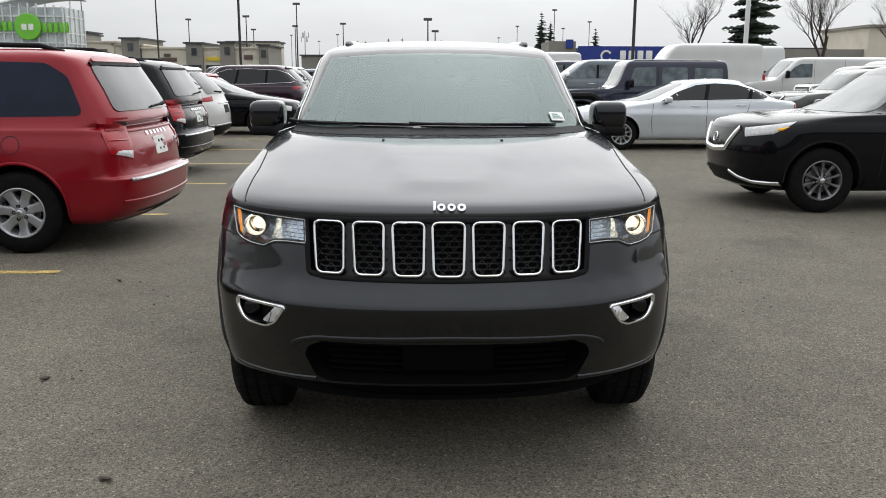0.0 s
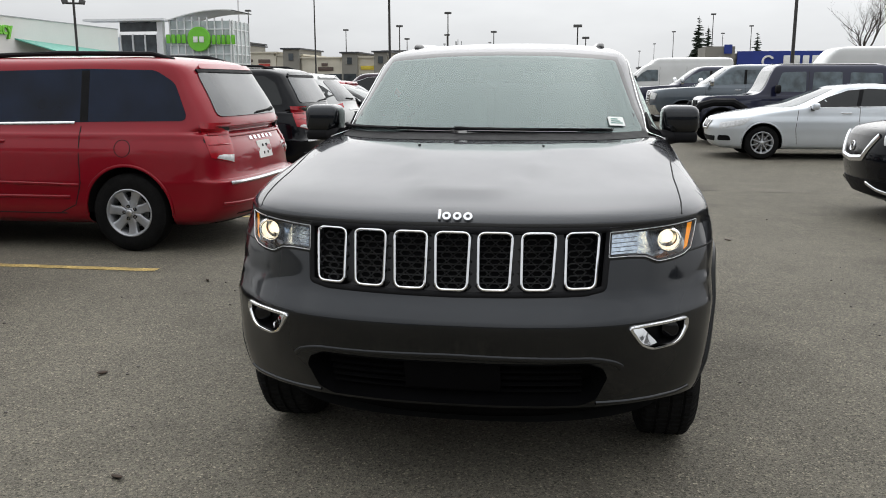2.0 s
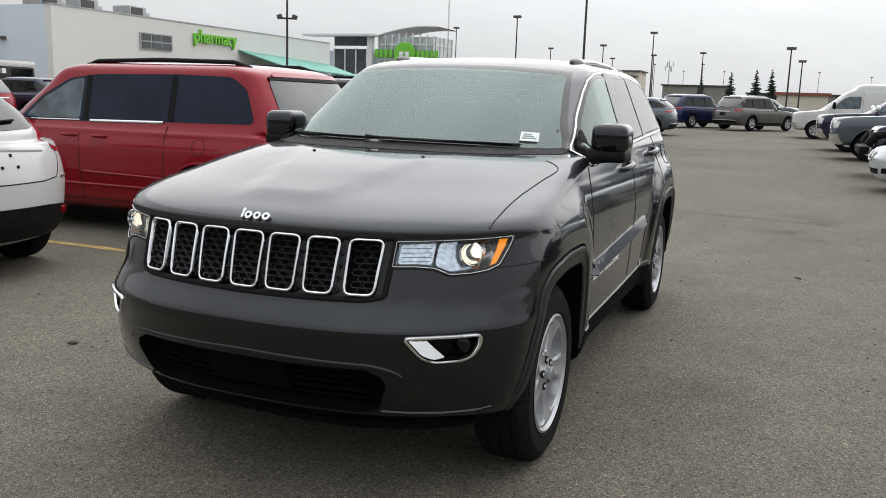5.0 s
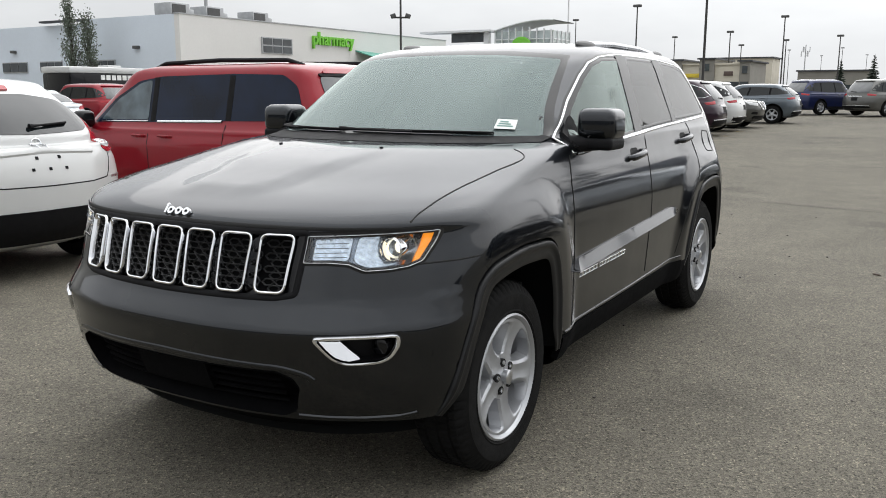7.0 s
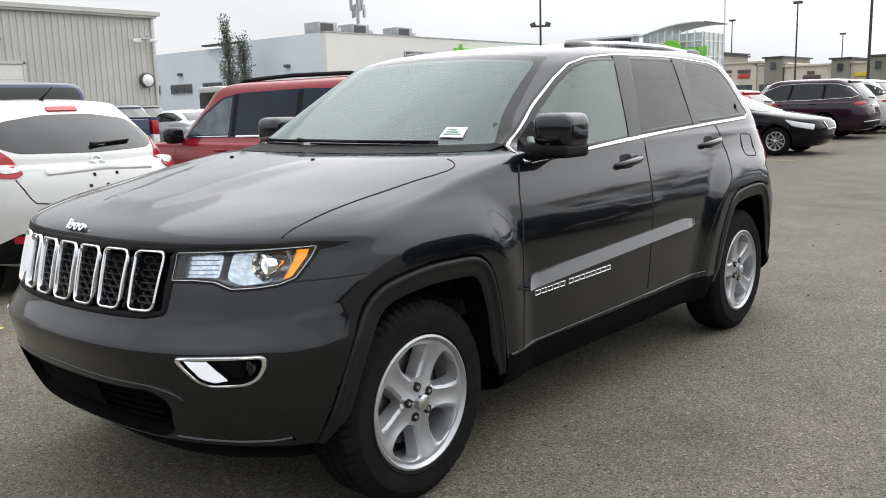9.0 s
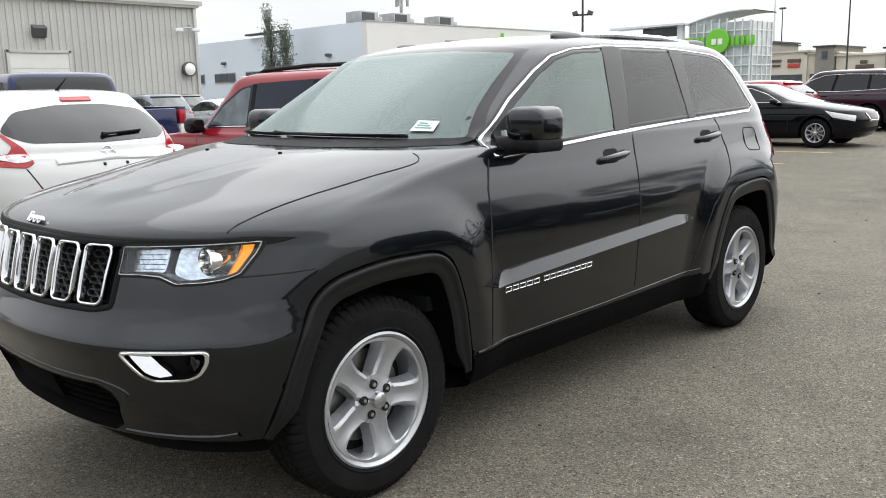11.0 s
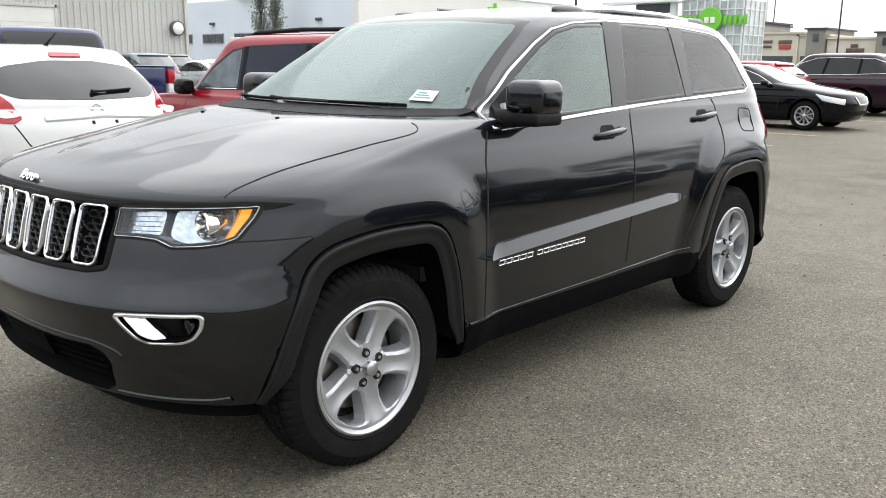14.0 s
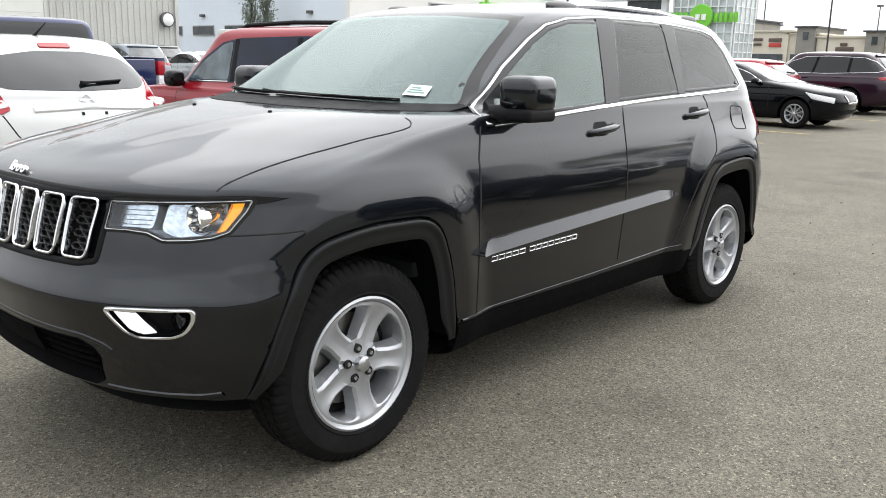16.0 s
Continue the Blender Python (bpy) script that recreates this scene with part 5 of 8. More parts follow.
def handles(root, sk, places, material):
    for y, z in places:
        for s in (1, -1):
            p, nn = sk.at("side", y, z, s)
            g = tube([(abs(p.x) - 0.005, y - 0.10, z), (abs(p.x) + 0.03, y - 0.07, z), (abs(p.x) + 0.03, y + 0.07, z), (abs(p.x) - 0.005, y + 0.10, z)], 0.013, 8)
            part("door_handle", g if s > 0 else mirrored(g), material, root)


def mirrors(root, sk, y, z, w, material, base=M_PLASTIC, size=(0.20, 0.17, 0.15)):
    for s in (1, -1):
        p, nn = sk.at("side", y, z, s)
        x = abs(p.x)
        g = ball(x + 0.15, y + 0.02, z + 0.03, *size, 0.6)
        a = tube([(x - 0.02, y, z - 0.03), (x + 0.10, y + 0.01, z - 0.02)], 0.03, 8)
        mm = part("side_mirror", g if s > 0 else mirrored(g), material, root)
        part("mirror_arm", a if s > 0 else mirrored(a), base, mm)


def rear_wiper(root, sk, x0, x1, z0, z1):
    a = [sk.at("rear", x0 + (x1 - x0) * k / 8, z0 + (z1 - z0) * k / 8) for k in range(9)]
    part("rear_wiper", join(tube([p + n * 0.022 for p, n in a], [0.02, 0.012] + [0.009] * 7, 8), tube([p + n * 0.01 for p, n in a[3:]], 0.006, 6)), M_PLASTIC, root)


def spot(x, y, heading):
    return pose(x, y, ground_z(y), 0, 0, heading)


# red minivan
def minivan(name, label, colour, m, glass, group=""):
    L, W, H = 5.10, 1.97, 1.75
    rows = rows_of(L, W, H, 0.98, (1.15, 1.08), (2.05, 4.64), L - 0.15, 0.20, 0.6, 0.34, 3.0)
    rows = [(z, f, r - 0.075 if z > 0.65 and z < 1.1 else r, *rest) for z, f, r, *rest in rows]
    k = next(i for i, r in enumerate(rows) if r[0] > 0.65)
    rows[k:k] = [(0.636, 0.0, L, W / 2, 0.6, 0.34, 3.0), (0.648, 0.0, L - 0.02, W / 2, 0.6, 0.34, 3.0)]
    dlo = [(1.62, 1.115), (1.95, 1.38), (2.3, 1.56), (2.65, 1.605), (3.7, 1.622), (4.32, 1.608), (4.50, 1.50), (4.62, 1.215), (4.60, 1.170), (3.7, 1.158), (2.6, 1.130)]
    root, sk = vehicle(name, label, rows, (0.98, 4.06), 0.355, colour, m, dlo, trapez(0.82, 0.66, 1.12, 1.60), trapez(0.74, 0.66, 1.20, 1.60), [((2.57, 1.12), (2.57, 1.63)), ((3.655, 1.14), (3.655, 1.64))], "cover", None, 0.215, 0.035, glass, None,
                       [[(1.52, 1.08), (1.50, 0.5), (1.56, 0.34)], [(2.53, 1.08), (2.56, 0.36)], [(3.63, 1.12), (3.62, 0.62), (3.55, 0.42), (3.4, 0.35)], [(1.5, 0.34), (3.45, 0.34)]], group=group)
    for s in (1, -1):
        part("side_crease", sk.band([(2.58, 0.62), (3.6, 0.60)], 0.03, "side", s, 0.0, 0.008), colour, root)
        part("sill_crease", sk.band([(1.55, 0.49), (3.5, 0.49)], 0.03, "side", s, 0.0, 0.008), colour, root)
        part("window_bright_strip", sk.band([(2.64, 1.136), (3.57, 1.150)], 0.025, "side", s, 0.006, 0.006), M_CHROME, root)
        rr = tube([(0.62, 2.35, H - 0.055), (0.62, 2.5, H - 0.005), (0.61, 3.3, H + 0.018), (0.60, 4.2, H + 0.005), (0.60, 4.4, H - 0.05)], 0.022, 8)
        part("roof_rail", rr if s > 0 else mirrored(rr), M_PLASTIC, root)
        lamp = part("tail_lamp", sk.corner(0.45, 4.50, ((28, 1.150), (68, 1.145), (62, 0.790), (36, 0.850)), s, 0.014, 0.03), M_REDLENS, root, "red tail lamp with a clear foot")
        part("lamp_gasket", sk.corner(0.45, 4.50, ((27, 1.162), (69, 1.157), (63, 0.775), (35, 0.838)), s, 0.005, 0.02), M_SEAM, lamp)
        part("reversing_lens", sk.corner(0.45, 4.50, ((44, 0.880), (62.3, 0.866), (61, 0.800), (41, 0.846)), s, 0.018, 0.02, 5, 4), M_CLEARLENS, lamp)
        for q in (0.945, 1.035):
            part("lamp_divider", sk.corner(0.45, 4.50, ((35, q + 0.022), (62, q + 0.018), (62, q), (35, q + 0.006)), s, 0.019, 0.02, 7, 2), M_RED, lamp)
        part("filler_door", sk.band(arc(4.32 - 0.28, 0.93, 0.075, 0, 360, 20), 0.006, "side", s, 0.0015, 0.001, True), M_SEAM, root)
    for s in (1, -1):
        part("front_door_window", sk.patch(rounded([(1.74, 1.145), (1.98, 1.355), (2.32, 1.535), (2.50, 1.570), (2.50, 1.155)], 0.04, 3), "side", s, 0.008, 0.02, 0.08), M_CABGLASS, root)
        part("front_window_strip", sk.band([(1.75, 1.128), (2.50, 1.140)], 0.014, "side", s, 0.006, 0.005), M_CHROME, root)
    handles(root, sk, [(2.40, 0.99), (2.80, 0.99)], colour)
    mirrors(root, sk, 1.60, 1.12, W / 2, M_GLOSSBLACK, size=(0.22, 0.16, 0.19))
    part("spoiler", sk.patch(rounded([(-0.62, 1.612), (0.62, 1.612), (0.58, 1.652), (-0.58, 1.652)], 0.03, 4), "rear", 1, 0.022, 0.04, 0.06), colour, root)
    part("spoiler_shadow_gap", sk.patch([(-0.66, 1.585), (0.66, 1.585), (0.66, 1.61), (-0.66, 1.61)], "rear", 1, 0.02, 0.03, 0.2), M_PLASTIC, root)
    part("tailgate_crease", sk.band([(-0.72, 1.03), (0.72, 1.03)], 0.03, "rear", 1, 0.0, 0.012), colour, root)
    part("blank_plate", sk.patch(rounded([(-0.17, 0.79), (0.17, 0.79), (0.17, 0.95), (-0.17, 0.95)], 0.01, 2), "rear", 1, 0.008, 0.02, 0.2), M_PLATE, root, "blank pale number plate holder")
    for k in range(6):
        part("name_badge", sk.patch([(-0.30 + 0.105 * k, 0.972), (-0.245 + 0.105 * k, 0.972), (-0.245 + 0.105 * k, 1.005), (-0.30 + 0.105 * k, 1.005)], "rear", 1, 0.008, 0.012, 0.2), M_CHROME, root)
    for k, wdt in ((0, 0.16), (1, 0.12)):
        part("trim_badge", sk.patch([(-0.68, 0.885 - 0.045 * k), (-0.68 + wdt, 0.885 - 0.045 * k), (-0.68 + wdt, 0.91 - 0.045 * k), (-0.68, 0.91 - 0.045 * k)], "rear", 1, 0.006, 0.012, 0.2), M_SATIN, root)
    for dx in (-0.05, 0.05):
        for dz in (0.835, 0.905):
            part("plate_screw", sk.patch([(dx - 0.012, dz - 0.012), (dx + 0.012, dz - 0.012), (dx + 0.012, dz + 0.012), (dx - 0.012, dz + 0.012)], "rear", 1, 0.011, 0.012, 0.2), M_PLASTIC, root)
    part("bumper_bright_strip", sk.band([(-0.86, 0.628), (-0.6, 0.632), (0, 0.634), (0.6, 0.632), (0.86, 0.628)], 0.030, "rear", 1, 0.002, 0.010), M_SATIN, root)
    part("bumper_crease", sk.band([(-0.90, 0.44), (0, 0.43), (0.90, 0.44)], 0.04, "rear", 1, -0.002, 0.012), colour, root)
    part("bumper_valance", sk.patch([(-0.75, 0.25), (0.75, 0.25), (0.70, 0.34), (-0.70, 0.34)], "rear", 1, 0.006, 0.02, 0.12), M_PLASTIC, root)
    rear_wiper(root, sk, -0.45, 0.02, 1.235, 1.215)
    add(root, sk, "headlamp", [(0.62, 0.78), (0.90, 0.82), (0.90, 0.94), (0.62, 0.90)], "front", M_CLEARLENS)
    return root


minivan("red_minivan", "metallic red minivan with tinted windows and roof rails", M_RED, spot(-7.57, 5.26, -90), M_VANGLASS)
minivan("black_minivan", "black minivan parked with its tailgate to the aisle", M_BLACK, spot(-8.6, 10.75, -90), M_DARKGLASS)

# white crossover seen from behind
L, W, H = 4.135, 1.77, 1.57
rows = rows_of(L, W, H, 0.98, (1.1, 1.05), (1.75, 3.42), L - 0.20, 0.22, 0.7, 0.55, 2.4, nose=0.66)
juke, sk = vehicle("white_crossover", "small white crossover with curved tail lamps and dark lower bumper", rows, (0.80, 3.33), 0.335, M_WHITE, spot(-7.71, 2.15, -90),
                   [(1.45, 1.08), (1.9, 1.36), (2.35, 1.435), (2.9, 1.43), (3.26, 1.37), (3.38, 1.30), (3.28, 1.16), (2.8, 1.11), (2.4, 1.08)], trapez(0.72, 0.58, 1.1, 1.44), None, [((2.32, 1.06), (2.42, 1.46))], "five", None, 0.225, 0.03, None, M_PLASTIC,
                   [[(1.35, 1.05), (1.35, 0.4)], [(2.35, 1.06), (2.36, 0.38)], [(3.1, 1.1), (3.0, 0.8), (2.85, 0.45)]], lip=0.09, hole=0.40)
part("rear_window", sk.patch(rounded([(-0.67, 1.25), (-0.54, 1.375), (-0.2, 1.425), (0.2, 1.425), (0.54, 1.375), (0.67, 1.25), (0.685, 1.205), (0.56, 1.133), (0, 1.118), (-0.56, 1.133), (-0.685, 1.205)], 0.06, 4), "rear", 1, 0.005, 0.02, 0.06), M_DARKGLASS, juke)
part("brake_light", sk.patch(rounded([(-0.13, 1.452), (0.13, 1.452), (0.13, 1.485), (-0.13, 1.485)], 0.012, 3), "rear", 1, 0.014, 0.03), M_REDLENS, juke, "red high brake light")
part("aerial", tube([(0, 3.05, 1.54), (0, 3.10, 1.575), (0, 3.30, 1.66)], [0.025, 0.012, 0.004], 8), M_PLASTIC, juke)
for s in (1, -1):
    lamp = part("tail_lamp", sk.patch(rounded([(0.835, 1.035), (0.79, 0.965), (0.647, 0.952), (0.590, 0.985), (0.585, 1.055), (0.60, 1.095), (0.685, 1.205), (0.715, 1.225), (0.665, 1.105), (0.70, 1.055)], 0.015, 4), "rear", s, 0.010, 0.03, 0.05), M_REDLENS, juke, "boomerang-shaped red and clear tail lamp")
    part("lamp_side", sk.patch(rounded([(3.64, 1.025), (3.78, 0.965), (3.86, 0.965), (3.80, 1.03)], 0.015, 3), "side", s, 0.006, 0.03, 0.05), M_REDLENS, lamp)
    part("reversing_lens", sk.patch(rounded([(0.598, 1.0), (0.68, 0.985), (0.81, 1.025), (0.69, 1.048), (0.60, 1.05)], 0.015, 3), "rear", s, 0.014, 0.008, 0.05), M_CLEARLENS, lamp)
    part("tailgate_gap", sk.band([(0.648, 0.945), (0.58, 0.80), (0.55, 0.762), (0.38, 0.742), (0, 0.737)], 0.010, "rear", s, 0.0015, 0.001), M_SEAM, juke)
    part("reflector", sk.patch(rounded([(0.60, 0.465), (0.70, 0.465), (0.70, 0.52), (0.60, 0.52)], 0.02, 3), "rear", s, 0.02, 0.03), M_REDLENS, juke)
    part("sill", sk.patch([(1.2, 0.28), (2.95, 0.28), (2.95, 0.42), (1.2, 0.40)], "side", s, 0.01, 0.03), M_PLASTIC, juke)
part("lower_bumper", sk.patch(rounded([(-0.84, 0.30), (0.84, 0.30), (0.80, 0.45), (0.66, 0.54), (0.40, 0.555), (-0.40, 0.555), (-0.66, 0.54), (-0.80, 0.45)], 0.04, 3), "rear", 1, 0.008, 0.03), M_PLASTIC, juke, "black plastic lower bumper")
part("tailgate_step", sk.band([(-0.44, 0.985), (0, 1.005), (0.44, 0.985)], 0.05, "rear", 1, 0.0, 0.016), M_WHITE, juke)
part("brand_ring", sk.band(arc(0, 1.045, 0.042, 0, 360, 20), 0.012, "rear", 1, 0.006, 0.008, True), M_CHROME, juke)
part("brand_bar", sk.patch([(-0.052, 1.038), (0.052, 1.038), (0.052, 1.053), (-0.052, 1.053)], "rear", 1, 0.012, 0.016), M_CHROME, juke)
for dx, dz in ((-0.14, 0.865), (0, 0.865), (0.14, 0.865), (-0.10, 0.95), (0.09, 0.95)):
    part("plate_screw", sk.patch([(dx - 0.011, dz - 0.011), (dx + 0.011, dz - 0.011), (dx + 0.011, dz + 0.011), (dx - 0.011, dz + 0.011)], "rear", 1, 0.006, 0.008), M_PLASTIC, juke)
for k in range(4):
    part("name_badge", sk.patch([(-0.78 + 0.045 * k, 0.748), (-0.75 + 0.045 * k, 0.748), (-0.748 + 0.045 * k, 0.768), (-0.778 + 0.045 * k, 0.768)], "rear", 1, 0.004, 0.008), M_SATIN, juke)
rear_wiper(juke, sk, 0.0, -0.36, 1.165, 1.185)
handles(juke, sk, [(2.15, 0.96)], M_WHITE)


def suv(name, label, colour, m, style="five", L=4.75, W=1.88, H=1.70, rim_mat=None, R=0.365, cell=0.06, chrome=False, front=True, detail=False, roofr=None, glass=None, rails=False, hood=0.97, cowl_z=1.07):
    """A tall family car; front and rear lamps, grille and bumper as most have them."""
    k = L / 4.75
    roofr = roofr or L - 0.62
    rows = rows_of(L, W, H, hood, (1.22 * k, cowl_z), (2.0 * k, roofr), L - 0.12, 0.20, 0.72, 0.5, 2.5)
    b0 = 1.10
    dlo = [(1.62 * k, b0 + 0.02), (2.0 * k, H - 0.30), (2.4 * k, H - 0.155), (3.0 * k, H - 0.135), (roofr - 0.25, H - 0.17), (roofr + 0.05, H - 0.28), (roofr + 0.30, b0 + 0.14), (roofr + 0.15, b0 + 0.08), (3.0 * k, b0 + 0.02)]
    root, sk = vehicle(name, label, rows, (0.92, 0.92 + 2.72 * k), R, colour, m, dlo, trapez(0.76, 0.60, 1.12, H - 0.16), trapez(0.68, 0.56, 1.12, H - 0.17), [((2.62 * k, b0), (2.72 * k, H - 0.12)), ((3.55 * k, b0 + 0.04), (3.58 * k, H - 0.14))], style, rim_mat, 0.225, cell, glass, M_PLASTIC,
                       [[(1.55 * k, 1.06), (1.52 * k, 0.42)], [(2.66 * k, 1.08), (2.64 * k, 0.40)], [(3.5 * k, 1.1), (3.45 * k, 0.85), (3.25 * k, 0.42)]], detail=detail)
    for s in (1, -1):
        part("sill", sk.patch([(1.4, 0.30), (0.5 + 2.7 * k, 0.30), (0.5 + 2.7 * k, 0.42), (1.4, 0.40)], "side", s, 0.008, 0.03), M_PLASTIC, root)
        if chrome:
            part("window_trim", sk.band(dlo, 0.014, "side", s, 0.006, 0.006, True, 0.08), M_CHROME, root)
        if rails:
            rr = tube([(0.60, 2.3 * k, H - 0.06), (0.60, 2.5 * k, H - 0.005), (0.58, roofr - 0.6, H - 0.005), (0.57, roofr - 0.4, H - 0.06)], 0.018, 8)
            part("roof_rail", rr if s > 0 else mirrored(rr), M_SATIN, root)
        part("tail_lamp", sk.corner(W / 2 - 0.50, L - 0.62, ((22, 1.03), (74, 1.085), (72, 0.985), (30, 0.965)), s, 0.012, 0.03), M_REDLENS, root, "red tail lamp")
        hz = hood - 0.97
        part("headlamp", sk.corner(W / 2 - 0.50, 0.72, ((-80, 0.900 + hz), (-16, 0.985 + hz), (-42, 0.845 + hz), (-76, 0.80 + hz)), s, 0.010, 0.03), M_CLEARLENS, root, "clear headlamp")
        part("lamp_shade", sk.corner(W / 2 - 0.50, 0.72, ((-81, 0.913 + hz), (-13, 0.998 + hz), (-41, 0.832 + hz), (-77, 0.788 + hz)), s, 0.003, 0.02), M_GLOSSBLACK, root)
        part("fog_recess", sk.patch(rounded([(0.58, 0.50), (0.80, 0.52), (0.78, 0.60), (0.60, 0.60)], 0.03, 3), "front", s, 0.006, 0.02, 0.06), M_PLASTIC, root)
    grille_ = part("grille", sk.patch(rounded([(-0.46, 0.925), (0.46, 0.925), (0.30, 0.68), (-0.30, 0.68)], 0.04, 3), "front", 1, 0.006, 0.02), M_GLOSSBLACK, root, "black grille with a chrome vee")
    part("grille_vee", sk.band([(-0.49, 0.94), (-0.31, 0.69), (0, 0.665), (0.31, 0.69), (0.49, 0.94)], 0.065, "front", 1, 0.01, 0.015), M_CHROME, grille_)
    part("brand_ring", sk.band(arc(0, 0.80, 0.05, 0, 360, 16), 0.016, "front", 1, 0.014, 0.01, True), M_CHROME, grille_)
    part("front_valance", sk.patch([(-0.8, 0.29), (0.8, 0.29), (0.7, 0.46), (-0.7, 0.46)], "front", 1, 0.006, 0.02, 0.12), M_PLASTIC, root)
    part("rear_valance", sk.patch([(-0.82, 0.30), (0.82, 0.30), (0.78, 0.52), (-0.78, 0.52)], "rear", 1, 0.008, 0.02, 0.12), M_PLASTIC, root)
    part("rear_bright_strip", sk.band([(-0.78, 0.50), (0, 0.52), (0.78, 0.50)], 0.03, "rear", 1, 0.01, 0.01), M_SATIN, root)
    part("blank_plate", sk.patch([(-0.18, 0.74), (0.18, 0.74), (0.18, 0.90), (-0.18, 0.90)], "rear", 1, 0.008, 0.02, 0.2), M_PLASTIC, root)
    part("tailgate_strip", sk.band([(-0.40, 0.945), (0.40, 0.945)], 0.03, "rear", 1, 0.006, 0.012), M_CHROME, root)
    part("spoiler", sk.patch(rounded(trapez(0.58, 0.54, H - 0.135, H - 0.085), 0.02, 3), "rear", 1, 0.045, 0.06, 0.12), colour, root)
    handles(root, sk, [(2.42 * k, 1.0), (3.3 * k, 1.02)], colour)
    mirrors(root, sk, 1.70 * k, 1.12, W / 2, colour)
    rear_wiper(root, sk, 0.0, 0.35, 1.15, 1.17)
    return root, sk


def sedan(name, label, colour, m, L=4.86, W=1.83, H=1.46, style="seven", cell=0.05, detail=False, R=0.325):
    rows = rows_of(L, W, H, 0.82, (1.28, 0.96), (2.22, 3.62), None, 0.22, 0.8, 0.55, 2.6, (0.99, 4.32), nose=0.56, low=0.2)
    b0 = 0.985
    dlo = [(1.76, b0 + 0.01), (2.12, 1.19), (2.5, 1.325), (2.9, 1.36), (3.35, 1.335), (3.75, 1.22), (4.02, 1.09), (3.9, b0 + 0.055), (2.6, b0 + 0.025)]
    root, sk = vehicle(name, label, rows, (0.96, 0.96 + 2.775), R, colour, m, dlo, trapez(0.74, 0.58, 1.0, 1.36), trapez(0.66, 0.54, 1.06, 1.34), [((2.68, b0), (2.76, 1.37)), ((3.60, b0 + 0.04), (3.66, 1.27))], style, None, 0.215, cell, None, None,
                       [[(1.60, 0.95), (1.56, 0.6), (1.60, 0.30)], [(2.72, 1.0), (2.70, 0.60), (2.72, 0.30)], [(3.62, 1.0), (3.55, 0.78), (3.32, 0.5), (3.25, 0.30)]], detail=detail)
    for s in (1, -1):
        part("window_trim", sk.band(dlo, 0.011, "side", s, 0.006, 0.005, True, 0.08), M_CHROME, root)
        part("headlamp", sk.corner(W / 2 - 0.52, 0.80, ((-68, 0.700), (-4, 0.815), (-22, 0.670), (-64, 0.580)), s, 0.010, 0.03), M_CLEARLENS, root, "clear swept-back headlamp")
        part("fog_recess", sk.patch(rounded([(0.58, 0.36), (0.80, 0.36), (0.80, 0.46), (0.64, 0.46)], 0.03, 3), "front", s, 0.006, 0.02, 0.06), M_PLASTIC, root)
        part("tail_lamp", sk.patch(rounded([(0.46, 0.80), (0.76, 0.80), (0.76, 0.94), (0.52, 0.93)], 0.03, 3), "rear", s, 0.010, 0.03, 0.06), M_REDLENS, root)
    g = part("grille", sk.patch(rounded([(-0.34, 0.74), (0.34, 0.74), (0.26, 0.58), (-0.26, 0.58)], 0.04, 3), "front", 1, 0.006, 0.02), M_GLOSSBLACK, root, "dark grille with chrome edges")
    part("grille_edge", sk.band([(-0.36, 0.74), (-0.27, 0.58), (0.27, 0.58), (0.36, 0.74)], 0.04, "front", 1, 0.01, 0.012), M_CHROME, g)
    part("lower_grille", sk.patch(rounded([(-0.55, 0.44), (0.55, 0.44), (0.48, 0.34), (-0.48, 0.34)], 0.03, 3), "front", 1, 0.006, 0.02), M_PLASTIC, root)
    handles(root, sk, [(2.48, 0.90), (3.42, 0.92)], M_CHROME if colour is M_SILVER else colour)
    mirrors(root, sk, 1.85, 1.0, W / 2, colour, size=(0.20, 0.14, 0.13))
    return root, sk


# right-hand row, noses to the aisle
mur, sk = suv("black_crossover", "black crossover with chrome vee grille and dark alloy wheels", M_BLACK, spot(3.50, 7.40, -90), "split", 4.89, 1.915, 1.69, M_ALLOY_MID, 0.37, 0.035, True, detail=True, hood=1.01, cowl_z=1.13)
for s in (1, -1):
    part("bumper_bright_blade", sk.band([(0.36, 0.43), (0.50, 0.37), (0.66, 0.33), (0.86, 0.325)], 0.04, "front", s, 0.012, 0.012), M_CHROME, mur)
    part("lamp_amber", sk.corner(0.4575, 0.72, ((-38, 0.945), (-24, 0.968), (-33, 0.925), (-40, 0.915)), s, 0.014, 0.02, 5, 3), M_AMBER, mur)
sedan("silver_sedan", "silver four-door sedan with alloy wheels", M_SILVER, spot(3.10, 15.5, -90), cell=0.035, detail=True, style="ten")

# left-hand row and beyond
suv("grey_wagon", "silver-grey crossover parked between two minivans", M_SILVER, spot(-8.75, 7.95, -90), H=1.62, L=4.6)
suv("white_suv", "white sport utility with a chrome tailgate strip", M_WHITE, spot(-8.75, 15.0, -90), L=4.65, W=1.84, H=1.70)
sedan("black_sedan", "black four-door sedan parked nose to the aisle", M_BLACK, spot(-3.15, 19.35, 90), detail=True, style="ten")
suv("red_hatchback", "red hatchback with a roof spoiler", M_RED, spot(-9.6, 22.1, -90), L=4.2, W=1.74, H=1.52)
suv("plum_suv", "dark plum seven-seat sport utility with chrome trim", M_PLUM, spot(-8.75, 25.6, -90), L=4.99, W=1.96, H=1.74, chrome=True)
suv("white_suv", "white sport utility with red tail lamps", M_WHITE, spot(-8.4, 28.5, -90), L=4.65, W=1.84, H=1.70)
suv("grey_suv", "grey sport utility parked nose to the aisle", M_TAUPE, spot(-3.6, 31.2, 90), L=4.6, W=1.84, H=1.72)
